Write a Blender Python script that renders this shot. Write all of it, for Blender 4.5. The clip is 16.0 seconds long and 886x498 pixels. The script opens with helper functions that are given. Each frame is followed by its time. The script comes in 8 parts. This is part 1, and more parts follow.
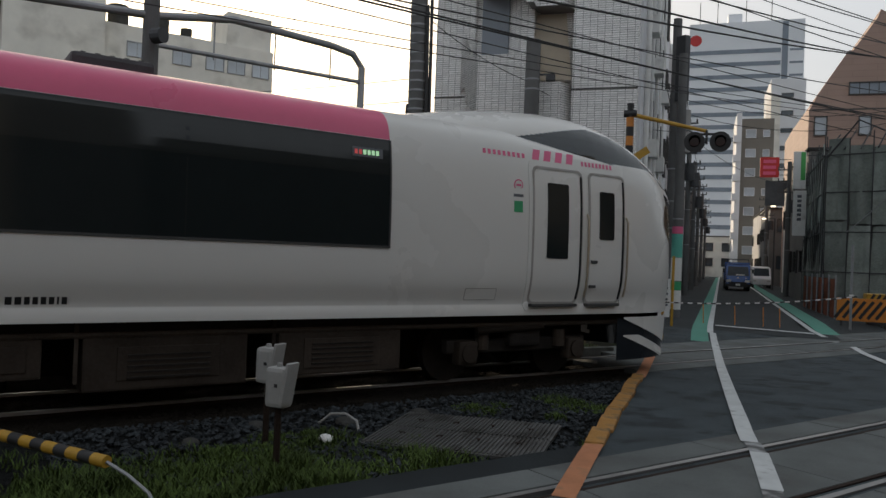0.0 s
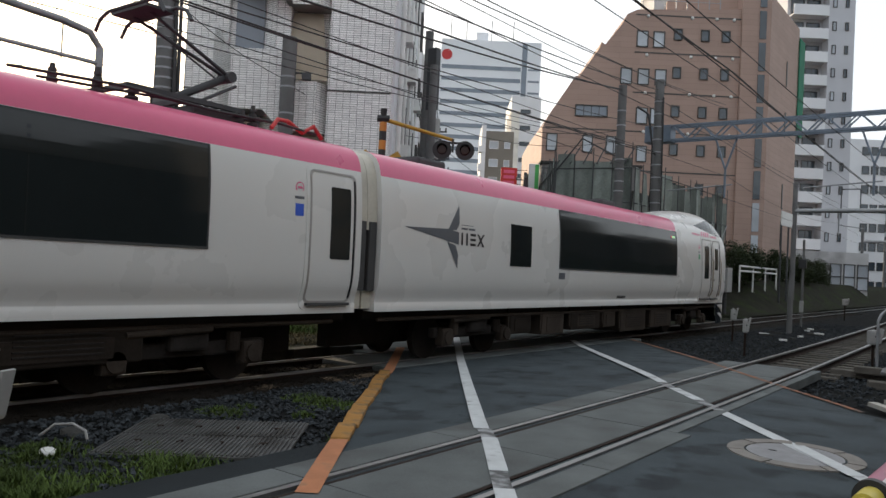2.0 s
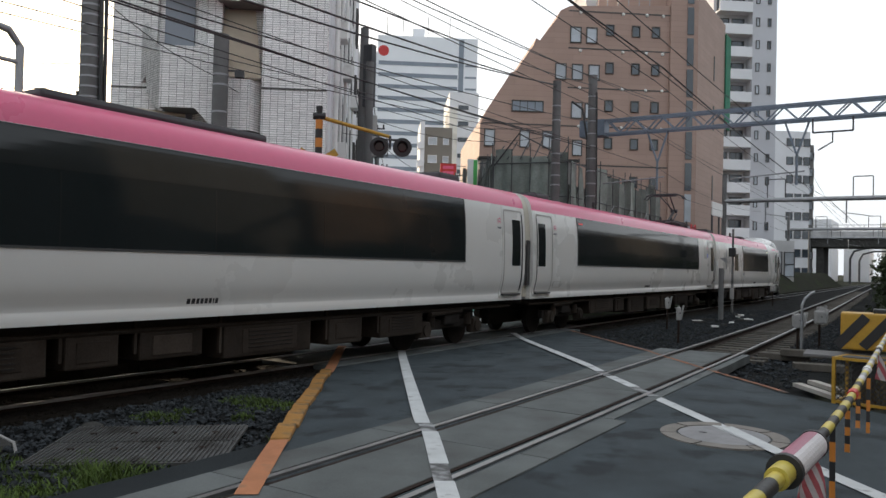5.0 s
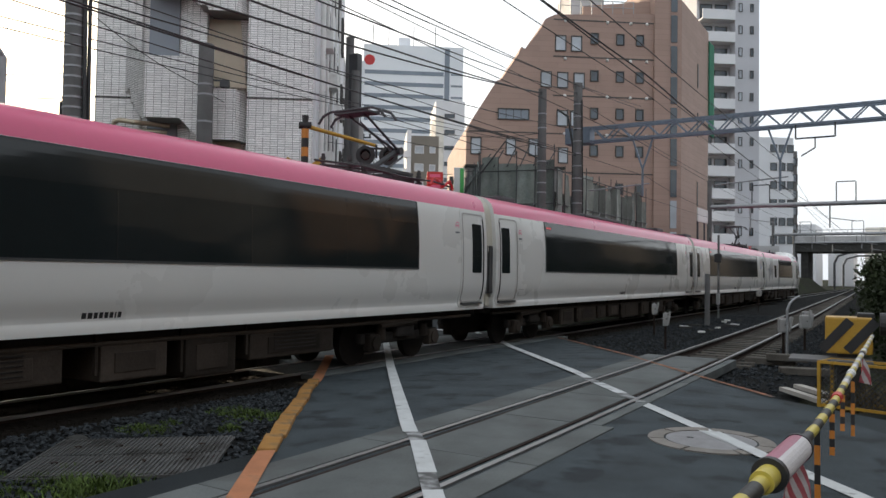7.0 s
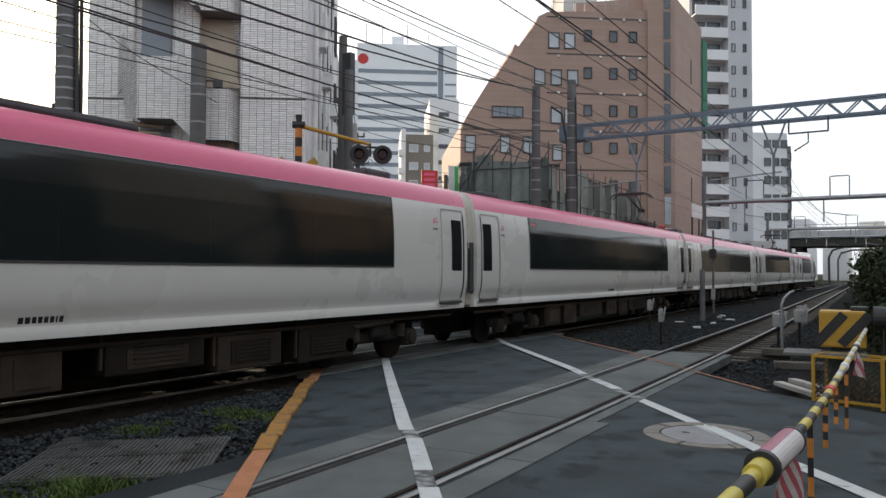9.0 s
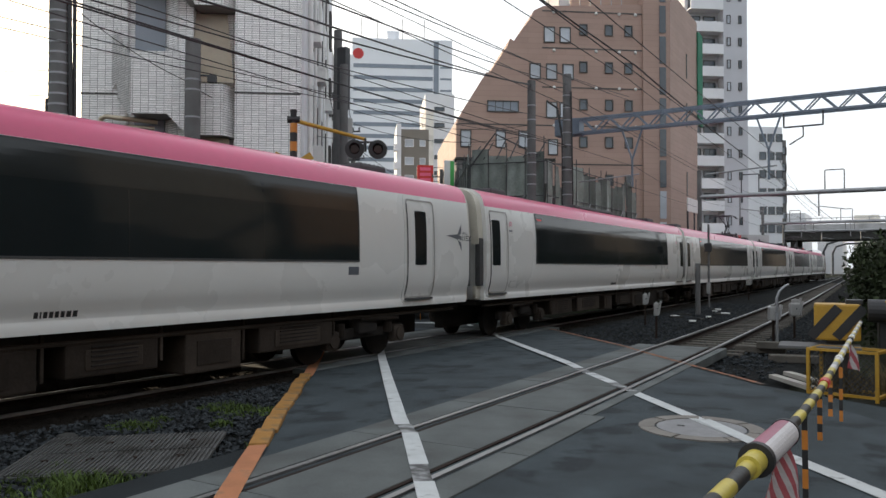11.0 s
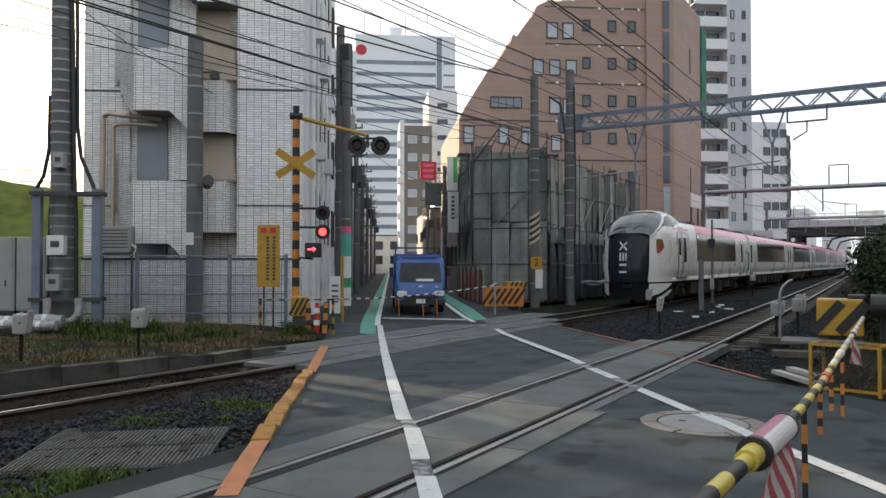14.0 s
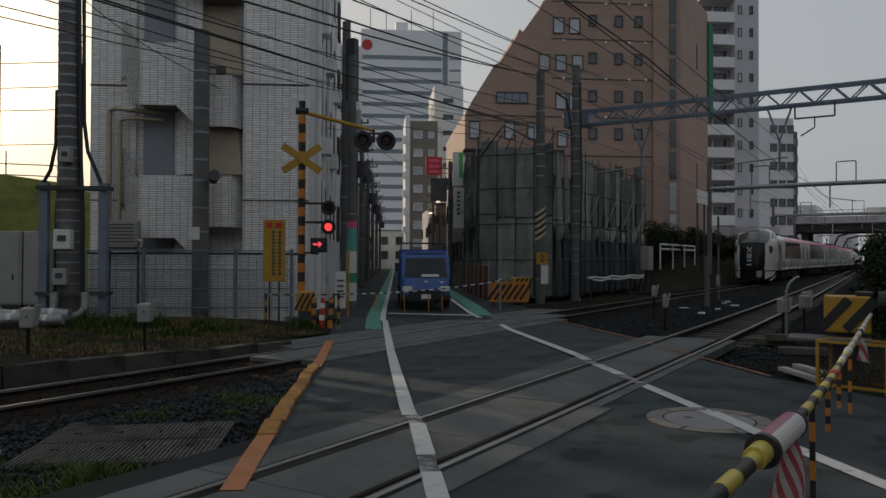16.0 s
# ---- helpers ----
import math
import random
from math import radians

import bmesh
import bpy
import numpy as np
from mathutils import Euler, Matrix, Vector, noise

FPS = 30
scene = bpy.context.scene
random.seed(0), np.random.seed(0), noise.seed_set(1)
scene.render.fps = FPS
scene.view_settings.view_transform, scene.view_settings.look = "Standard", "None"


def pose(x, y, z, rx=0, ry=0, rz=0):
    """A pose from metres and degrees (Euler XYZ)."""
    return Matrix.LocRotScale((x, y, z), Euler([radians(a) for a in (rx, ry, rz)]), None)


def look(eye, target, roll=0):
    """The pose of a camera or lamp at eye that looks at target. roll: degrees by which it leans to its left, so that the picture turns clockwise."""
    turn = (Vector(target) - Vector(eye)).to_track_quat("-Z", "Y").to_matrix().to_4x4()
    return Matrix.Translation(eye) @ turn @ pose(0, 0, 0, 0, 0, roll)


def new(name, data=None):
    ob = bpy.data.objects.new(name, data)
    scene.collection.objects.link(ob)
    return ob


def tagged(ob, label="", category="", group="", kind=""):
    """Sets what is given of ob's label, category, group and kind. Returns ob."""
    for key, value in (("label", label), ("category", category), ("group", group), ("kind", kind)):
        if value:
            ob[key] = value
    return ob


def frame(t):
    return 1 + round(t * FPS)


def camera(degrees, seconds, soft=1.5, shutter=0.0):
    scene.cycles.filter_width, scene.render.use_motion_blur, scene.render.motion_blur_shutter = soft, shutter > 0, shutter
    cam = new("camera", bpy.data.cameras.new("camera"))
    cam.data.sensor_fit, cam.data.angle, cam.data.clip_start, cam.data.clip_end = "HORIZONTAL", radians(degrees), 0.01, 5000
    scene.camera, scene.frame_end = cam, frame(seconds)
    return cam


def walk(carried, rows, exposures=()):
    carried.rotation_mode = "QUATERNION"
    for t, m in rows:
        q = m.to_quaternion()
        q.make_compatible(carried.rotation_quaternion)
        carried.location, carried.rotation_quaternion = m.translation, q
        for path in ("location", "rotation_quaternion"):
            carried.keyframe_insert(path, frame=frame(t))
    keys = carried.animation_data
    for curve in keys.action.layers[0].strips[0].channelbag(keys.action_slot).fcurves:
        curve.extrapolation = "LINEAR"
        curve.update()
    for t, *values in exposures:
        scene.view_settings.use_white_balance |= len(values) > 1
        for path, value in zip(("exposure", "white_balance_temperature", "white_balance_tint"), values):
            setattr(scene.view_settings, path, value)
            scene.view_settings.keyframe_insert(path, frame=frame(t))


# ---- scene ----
cam = camera(60.6, 16.0)
PATH = [
    (0, (-0.936, 0.043, 1.677), (-2.581, 1.18, 1.693), 2.2),
    (0.5, (-0.903, 0.067, 1.675), (-2.302, 1.497, 1.695), 2.2),
    (1, (-0.893, 0.08, 1.673), (-2.201, 1.593, 1.704), 2.5),
    (1.5, (-0.868, 0.039, 1.671), (-2.118, 1.6, 1.696), 2.5),
    (2, (-0.839, 0.02, 1.669), (-2.042, 1.617, 1.714), 2.9),
    (2.5, (-0.809, 0.014, 1.681), (-1.964, 1.646, 1.741), 2.5),
    (3, (-0.78, 0.01, 1.673), (-1.903, 1.664, 1.73), 2.0),
    (3.5, (-0.783, 0.005, 1.667), (-1.883, 1.675, 1.71), 1.7),
    (4, (-0.776, 0.005, 1.667), (-1.862, 1.684, 1.706), 1.6),
    (6.5, (-0.768, 0.02, 1.666), (-1.827, 1.715, 1.722), 1.1),
    (7, (-0.761, 0.015, 1.665), (-1.81, 1.717, 1.729), 0.9),
    (7.5, (-0.754, 0.018, 1.668), (-1.805, 1.719, 1.731), 0.6),
    (8, (-0.756, 0.018, 1.667), (-1.814, 1.715, 1.725), 0.5),
    (8.5, (-0.754, 0.026, 1.662), (-1.803, 1.728, 1.718), 0.3),
    (9, (-0.746, 0.021, 1.66), (-1.785, 1.729, 1.72), 0.3),
    (11.5, (-0.743, 0.035, 1.653), (-1.773, 1.749, 1.698), 0.1),
    (12, (-0.739, 0.033, 1.655), (-1.774, 1.744, 1.702), 0.3),
    (12.5, (-0.731, 0.035, 1.651), (-1.754, 1.753, 1.693), 0.1),
    (13, (-0.729, 0.046, 1.654), (-1.765, 1.757, 1.686), 0.1),
    (13.5, (-0.738, 0.053, 1.654), (-1.781, 1.759, 1.683), 0.1),
    (14, (-0.722, 0.036, 1.647), (-1.76, 1.745, 1.684), 0.0),
    (14.5, (-0.716, 0.055, 1.657), (-1.768, 1.755, 1.704), 0.2),
    (15, (-0.723, 0.055, 1.661), (-1.772, 1.757, 1.692), 0.3),
    (15.5, (-0.721, 0.042, 1.658), (-1.77, 1.744, 1.682), 0.2),
    (16, (-0.735, 0.042, 1.647), (-1.785, 1.744, 1.672), 0.2),
]
EXPOSURES = [(0.0, -0.78), (0.5, -0.6), (1.0, -0.36), (1.5, -0.12), (2.5, -0.05), (4.0, 0.0), (9.0, 0.02), (12.5, 0.1), (15.5, 0.16), (15.6, 0.12), (15.7, 0.0), (15.8, -0.32), (15.9, -0.78), (16.0, -1.38)]
walk(cam, [(t, look(eye, target, roll)) for t, eye, target, roll in PATH], EXPOSURES)

# ---------------------------------------------------------------- world, sun, exposure
world = bpy.data.worlds.new("sky")
scene.world = world
world.use_nodes = True
_wn, _wl = world.node_tree.nodes, world.node_tree.links
_sky = _wn.new("ShaderNodeTexSky")
_sky.sky_type = "NISHITA"
_sky.sun_disc = False
_sky.sun_elevation = radians(14)
_sky.sun_rotation = radians(288)
_sky.air_density, _sky.dust_density, _sky.ozone_density = 1.0, 7.0, 1.0
_haze = _wn.new("ShaderNodeMix")
_haze.data_type = "RGBA"
_haze.inputs[0].default_value = 0.48
_haze.inputs[7].default_value = (14.5, 15.2, 16.0, 1)
_wl.new(_sky.outputs[0], _haze.inputs[6])
_wl.new(_haze.outputs[2], _wn["Background"].inputs[0])
_wn["Background"].inputs[1].default_value = 0.13
sun = new("sun", bpy.data.lights.new("sun", "SUN"))
sun.data.energy, sun.data.angle, sun.data.color = 5.0, radians(0.8), (1.0, 0.8, 0.58)
sun.matrix_world = look((-60, 20.1, 15.6), (0, 0, 0))

# ---------------------------------------------------------------- materials
MATS = {}


def mat(name, rgb, rough=0.7, metal=0.0, var=0.18, scale=3.0, fine=40.0, bump=0.12, spec=0.5, stain=None, island=0.0, rand=0.0, coat=0.0, dist=0.02):
    """A worn surface: two scales of noise on the colour, grain in the relief."""
    if name in MATS:
        return MATS[name]
    m = bpy.data.materials.new(name)
    m.use_nodes = True
    N, L = m.node_tree.nodes, m.node_tree.links
    b = N["Principled BSDF"]
    tc = N.new("ShaderNodeTexCoord")
    n1, n2 = N.new("ShaderNodeTexNoise"), N.new("ShaderNodeTexNoise")
    n1.inputs["Scale"].default_value, n1.inputs["Detail"].default_value = scale, 5
    n2.inputs["Scale"].default_value, n2.inputs["Detail"].default_value = fine, 3
    L.new(tc.outputs["Object"], n1.inputs["Vector"])
    L.new(tc.outputs["Object"], n2.inputs["Vector"])
    mx = N.new("ShaderNodeMix")
    mx.data_type = "RGBA"
    lo = [c * (1 - var) for c in rgb]
    hi = [min(1, c * (1 + var)) for c in rgb]
    mx.inputs[6].default_value, mx.inputs[7].default_value = (*lo, 1), (*hi, 1)
    ad = N.new("ShaderNodeMath")
    ad.operation = "ADD"
    m2 = N.new("ShaderNodeMath")
    m2.operation = "MULTIPLY"
    m2.inputs[1].default_value = 0.45
    L.new(n2.outputs["Fac"], m2.inputs[0])
    L.new(n1.outputs["Fac"], ad.inputs[0])
    L.new(m2.outputs[0], ad.inputs[1])
    mr = N.new("ShaderNodeMapRange")
    mr.inputs[1].default_value, mr.inputs[2].default_value = 0.45, 1.0
    L.new(ad.outputs[0], mr.inputs[0])
    L.new(mr.outputs[0], mx.inputs[0])
    col = mx.outputs[2]
    if stain:
        srgb, sscale, lo_t, hi_t = stain
        n3 = N.new("ShaderNodeTexNoise")
        n3.inputs["Scale"].default_value, n3.inputs["Detail"].default_value = sscale, 6
        L.new(tc.outputs["Object"], n3.inputs["Vector"])
        r3 = N.new("ShaderNodeMapRange")
        r3.inputs[1].default_value, r3.inputs[2].default_value = lo_t, hi_t
        L.new(n3.outputs["Fac"], r3.inputs[0])
        ms = N.new("ShaderNodeMix")
        ms.data_type = "RGBA"
        ms.inputs[7].default_value = (*srgb, 1)
        L.new(r3.outputs[0], ms.inputs[0])
        L.new(col, ms.inputs[6])
        col = ms.outputs[2]
    if island or rand:
        src = N.new("ShaderNodeNewGeometry").outputs["Random Per Island"] if island else N.new("ShaderNodeObjectInfo").outputs["Random"]
        amt = island or rand
        rr = N.new("ShaderNodeMapRange")
        rr.inputs[3].default_value, rr.inputs[4].default_value = 1 - amt, 1 + amt
        L.new(src, rr.inputs[0])
        hs = N.new("ShaderNodeHueSaturation")
        L.new(rr.outputs[0], hs.inputs["Value"])
        L.new(col, hs.inputs["Color"])
        col = hs.outputs[0]
    L.new(col, b.inputs["Base Color"])
    rg = N.new("ShaderNodeMapRange")
    rg.inputs[3].default_value, rg.inputs[4].default_value = max(0.02, rough - 0.08), min(1, rough + 0.08)
    L.new(n1.outputs["Fac"], rg.inputs[0])
    L.new(rg.outputs[0], b.inputs["Roughness"])
    b.inputs["Metallic"].default_value = metal
    b.inputs["Specular IOR Level"].default_value = spec
    b.inputs["Coat Weight"].default_value = coat
    if bump:
        bp = N.new("ShaderNodeBump")
        bp.inputs["Strength"].default_value, bp.inputs["Distance"].default_value = bump, dist
        L.new(n2.outputs["Fac"], bp.inputs["Height"])
        L.new(bp.outputs[0], b.inputs["Normal"])
    MATS[name] = m
    return m


def tile_mat(name, rgb, joint, bw, bh, rough=0.45, mortar=0.012, offset=0.0, var=0.1, axis="xz"):
    """Small wall tiles in courses of true size, with recessed joints."""
    if name in MATS:
        return MATS[name]
    m = bpy.data.materials.new(name)
    m.use_nodes = True
    N, L = m.node_tree.nodes, m.node_tree.links
    b = N["Principled BSDF"]
    tc = N.new("ShaderNodeTexCoord")
    sp, cb = N.new("ShaderNodeSeparateXYZ"), N.new("ShaderNodeCombineXYZ")
    L.new(tc.outputs["Object"], sp.inputs[0])
    # along the wall, whichever way it faces
    sn_ = N.new("ShaderNodeSeparateXYZ")
    L.new(tc.outputs["Normal"], sn_.inputs[0])
    ma, mb, run = N.new("ShaderNodeMath"), N.new("ShaderNodeMath"), N.new("ShaderNodeMath")
    ma.operation, mb.operation, run.operation = "MULTIPLY", "MULTIPLY", "SUBTRACT"
    L.new(sp.outputs[1], ma.inputs[0])
    L.new(sn_.outputs[0], ma.inputs[1])
    L.new(sp.outputs[0], mb.inputs[0])
    L.new(sn_.outputs[1], mb.inputs[1])
    L.new(ma.outputs[0], run.inputs[0])
    L.new(mb.outputs[0], run.inputs[1])
    L.new(run.outputs[0], cb.inputs[0])
    L.new(sp.outputs[2], cb.inputs[1])
    br = N.new("ShaderNodeTexBrick")
    br.offset = offset
    br.inputs["Scale"].default_value = 1.0
    br.inputs["Brick Width"].default_value, br.inputs["Row Height"].default_value = bw, bh
    br.inputs["Mortar Size"].default_value = mortar
    br.inputs["Mortar Smooth"].default_value = 0.2
    br.inputs["Color1"].default_value = (*[c * (1 - var) for c in rgb], 1)
    br.inputs["Color2"].default_value = (*[min(1, c * (1 + var)) for c in rgb], 1)
    br.inputs["Mortar"].default_value = (*joint, 1)
    L.new(cb.outputs[0], br.inputs["Vector"])
    ns = N.new("ShaderNodeTexNoise")
    ns.inputs["Scale"].default_value, ns.inputs["Detail"].default_value = 0.5, 6
    L.new(tc.outputs["Object"], ns.inputs["Vector"])
    mp = N.new("ShaderNodeMapRange")
    mp.inputs[3].default_value, mp.inputs[4].default_value = 0.84, 1.1
    L.new(ns.outputs["Fac"], mp.inputs[0])
    hs = N.new("ShaderNodeHueSaturation")
    L.new(br.outputs["Color"], hs.inputs["Color"])
    L.new(mp.outputs[0], hs.inputs["Value"])
    L.new(hs.outputs[0], b.inputs["Base Color"])
    b.inputs["Roughness"].default_value = rough
    bp = N.new("ShaderNodeBump")
    bp.invert = True
    bp.inputs["Strength"].default_value, bp.inputs["Distance"].default_value = 0.5, 0.01
    L.new(br.outputs["Fac"], bp.inputs["Height"])
    L.new(bp.outputs[0], b.inputs["Normal"])
    MATS[name] = m
    return m


def glow(name, rgb, power):
    m = bpy.data.materials.new(name)
    m.use_nodes = True
    b = m.node_tree.nodes["Principled BSDF"]
    b.inputs["Base Color"].default_value = (*rgb, 1)
    b.inputs["Emission Color"].default_value = (*rgb, 1)
    b.inputs["Emission Strength"].default_value = power
    return m


ASPHALT = mat("asphalt", (0.036, 0.046, 0.05), 0.85, var=0.35, scale=0.9, fine=160, bump=0.35, stain=((0.07, 0.062, 0.053), 0.5, 0.55, 0.75), spec=0.18)
TAR = mat("dark_tar_strip", (0.019, 0.023, 0.025), 0.85, var=0.35, scale=1.5, fine=150, bump=0.35, spec=0.15)
ASPHALT_PATCH = mat("patched_asphalt", (0.045, 0.057, 0.063), 0.8, var=0.4, scale=1.6, fine=150, bump=0.35, stain=((0.024, 0.03, 0.034), 1.7, 0.54, 0.62), spec=0.18)
ASPHALT_ROAD = mat("street_asphalt", (0.036, 0.041, 0.043), 0.85, var=0.3, scale=0.5, fine=120, bump=0.3, spec=0.18)
CONCRETE = mat("crossing_concrete", (0.122, 0.132, 0.13), 0.85, var=0.3, scale=1.4, fine=90, bump=0.25, stain=((0.075, 0.073, 0.069), 0.9, 0.52, 0.75), rand=0.08, spec=0.12)
CONC_OLD = mat("old_concrete", (0.06, 0.06, 0.057), 0.9, var=0.3, scale=2.0, fine=60, bump=0.3, stain=((0.045, 0.043, 0.04), 1.2, 0.5, 0.75), spec=0.08)
CONC_EDGE = mat("mossy_edging_concrete", (0.09, 0.09, 0.083), 0.92, var=0.35, scale=2.5, fine=45, bump=0.5, stain=((0.035, 0.036, 0.03), 1.6, 0.48, 0.66), rand=0.2, spec=0.08)
CONC_POLE = mat("pole_concrete", (0.13, 0.13, 0.13), 0.85, var=0.25, scale=1.2, fine=50, bump=0.15, stain=((0.07, 0.068, 0.066), 0.7, 0.5, 0.8))
SOIL = mat("soil", (0.024, 0.024, 0.018), 0.95, var=0.4, scale=1.2, fine=60, bump=0.6, stain=((0.028, 0.038, 0.016), 0.8, 0.5, 0.65), spec=0.05)
BALLAST = mat("ballast_bed", (0.017, 0.018, 0.018), 0.95, var=0.45, scale=3.0, fine=34, bump=1.0, dist=0.05, spec=0.05)
STONE = mat("ballast_stone", (0.034, 0.039, 0.043), 0.9, var=0.3, scale=4, fine=40, bump=0.3, island=0.5, spec=0.12)
# rusty bed colour, raised a little to imitate haze over the darks
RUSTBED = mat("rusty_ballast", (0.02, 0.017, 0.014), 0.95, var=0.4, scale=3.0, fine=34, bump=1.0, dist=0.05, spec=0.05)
GRASS = mat("grass_blades", (0.055, 0.084, 0.02), 0.7, var=0.45, scale=1.3, fine=20, bump=0, island=0.4, spec=0.15)
DRYGRASS = mat("dry_grass", (0.14, 0.11, 0.062), 0.8, var=0.4, scale=1.3, fine=20, bump=0, island=0.4, spec=0.1)
LEAF = mat("shrub_leaf", (0.026, 0.036, 0.015), 0.65, var=0.4, scale=1.3, fine=20, bump=0, island=0.4, spec=0.15)
LAWN = mat("embankment_turf", (0.11, 0.135, 0.04), 0.9, var=0.4, scale=1.5, fine=30, bump=0.7, dist=0.05, spec=0.05)
RAIL_TOP = mat("polished_rail", (0.3, 0.3, 0.3), 0.4, 0.9, var=0.15, scale=2, fine=60, bump=0.05)
RAIL_SIDE = mat("rusty_rail", (0.03, 0.021, 0.017), 0.85, 0.2, var=0.35, scale=3, fine=60, bump=0.3, spec=0.12)
SLEEPER = mat("sleeper", (0.1, 0.092, 0.08), 0.9, var=0.3, scale=2.5, fine=40, bump=0.4, rand=0.25, spec=0.1)
PAINT_W = mat("white_road_paint", (0.5, 0.52, 0.52), 0.75, var=0.14, scale=4, fine=90, bump=0.2, stain=((0.2, 0.2, 0.2), 5.0, 0.6, 0.72), spec=0.2)
PAINT_O = mat("orange_road_paint", (0.42, 0.18, 0.09), 0.75, var=0.2, scale=4, fine=90, bump=0.2, stain=((0.25, 0.15, 0.09), 4.0, 0.58, 0.72), spec=0.2)
PAINT_BLOCK = mat("orange_kerb_block", (0.33, 0.17, 0.05), 0.8, var=0.3, scale=5, fine=70, bump=0.3, stain=((0.14, 0.1, 0.06), 4.0, 0.52, 0.7), rand=0.15, spec=0.15)
PAINT_WORN = mat("worn_white_paint", (0.3, 0.31, 0.31), 0.8, var=0.3, scale=5, fine=90, bump=0.2, stain=((0.1, 0.1, 0.1), 6.0, 0.42, 0.58), spec=0.15)
PAINT_OF = mat("faded_orange_paint", (0.26, 0.12, 0.07), 0.8, var=0.3, scale=4, fine=90, bump=0.2, stain=((0.08, 0.07, 0.06), 5.0, 0.45, 0.62), spec=0.15)
PAINT_G = mat("green_road_paint", (0.07, 0.25, 0.19), 0.8, var=0.15, scale=2, fine=90, bump=0.2)
TRAIN_W = mat("train_white", (0.66, 0.655, 0.63), 0.28, var=0.008, scale=0.6, fine=8, bump=0.0, coat=0.25)
TRAIN_P = mat("train_pink", (0.66, 0.085, 0.2), 0.3, var=0.05, scale=0.6, fine=8, bump=0.0, coat=0.3)
# near-black glass; a slight lift in the colour stands in for haze
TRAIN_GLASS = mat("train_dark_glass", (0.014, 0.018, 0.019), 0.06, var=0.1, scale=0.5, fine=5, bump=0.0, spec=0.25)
# paler teal than the other glass, imitating sky mirrored in the windscreen
WINDSCREEN = mat("windscreen_glass", (0.05, 0.068, 0.072), 0.05, var=0.1, scale=0.5, fine=5, bump=0.0, spec=1.0)
CAB_GLASS = mat("cab_side_glass", (0.016, 0.026, 0.03), 0.06, var=0.1, scale=0.5, fine=5, bump=0.0, spec=0.7)
# slightly paler glass, with the reflection put into its base colour
TRAIN_PALE_GLASS = mat("train_pale_glass", (0.02, 0.023, 0.023), 0.1, var=0.1, scale=0.5, fine=5, bump=0.0, spec=0.4)
TRAIN_BLACK = mat("train_black", (0.014, 0.017, 0.021), 0.1, var=0.1, scale=1, fine=8, bump=0.0, spec=0.25)
# grime colours of the underside, with a small haze lift painted in
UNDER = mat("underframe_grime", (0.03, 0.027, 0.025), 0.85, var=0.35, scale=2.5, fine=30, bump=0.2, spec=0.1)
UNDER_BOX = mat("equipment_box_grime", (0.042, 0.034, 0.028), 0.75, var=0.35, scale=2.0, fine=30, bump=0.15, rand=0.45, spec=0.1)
GANGWAY = mat("gangway_rubber", (0.05, 0.05, 0.05), 0.7, var=0.2, scale=4, fine=20, bump=0.2)
WRAP = mat("foil_wrap", (0.3, 0.31, 0.31), 0.45, 0.3, var=0.3, scale=5, fine=25, bump=0.6, dist=0.03, stain=((0.25, 0.24, 0.23), 3.0, 0.5, 0.7))
DOOR_GREY = mat("door_frame_grey", (0.34, 0.33, 0.31), 0.5, var=0.2, scale=3, fine=30, bump=0.03, stain=((0.2, 0.17, 0.14), 3.0, 0.5, 0.75))
COWL = mat("dingy_cream_cowl", (0.55, 0.52, 0.44), 0.45, var=0.12, scale=1.5, fine=20, bump=0.02, stain=((0.33, 0.3, 0.25), 1.6, 0.5, 0.8))
SILVER = mat("silver_sheet", (0.5, 0.5, 0.49), 0.35, 0.7, var=0.1, scale=2, fine=30, bump=0.05)
LOGO_GREY = mat("logo_grey", (0.1, 0.11, 0.125), 0.4, var=0.06, scale=3, fine=20, bump=0)
LOGO_BLACK = mat("logo_black", (0.02, 0.02, 0.022), 0.4, var=0.06, scale=3, fine=20, bump=0)
LOGO_PINK = mat("logo_pink", (0.68, 0.12, 0.25), 0.4, var=0.06, scale=3, fine=20, bump=0)
LOGO_SILVER = mat("logo_silver", (0.62, 0.63, 0.65), 0.4, var=0.06, scale=3, fine=20, bump=0)
LOGO_BLUE = mat("sign_blue", (0.03, 0.1, 0.55), 0.4, var=0.06, scale=3, fine=20, bump=0)
LOGO_GREEN = mat("logo_green", (0.04, 0.32, 0.14), 0.4, var=0.06, scale=3, fine=20, bump=0)
RED = mat("red_paint", (0.5, 0.03, 0.03), 0.5, var=0.15, scale=4, fine=30, bump=0.05)
YELLOW = mat("yellow_paint", (0.42, 0.24, 0.022), 0.5, var=0.2, scale=4, fine=40, bump=0.08, stain=((0.25, 0.16, 0.05), 4, 0.6, 0.8))
ORANGE = mat("orange_paint", (0.55, 0.2, 0.03), 0.5, var=0.15, scale=4, fine=40, bump=0.05)
ARM_YELLOW = mat("gate_yellow", (0.5, 0.41, 0.07), 0.45, var=0.15, scale=6, fine=50, bump=0.05)
ARM_PALE = mat("faded_yellow_guard", (0.45, 0.42, 0.27), 0.6, var=0.2, scale=4, fine=40, bump=0.08)
BLACK = mat("black_paint", (0.02, 0.02, 0.021), 0.55, var=0.2, scale=4, fine=40, bump=0.08)
STEEL = mat("galvanised_steel", (0.3, 0.31, 0.32), 0.5, 0.5, var=0.2, scale=3, fine=40, bump=0.08)
STEEL_B = mat("blue_grey_steel", (0.16, 0.2, 0.25), 0.5, 0.2, var=0.2, scale=3, fine=40, bump=0.08)
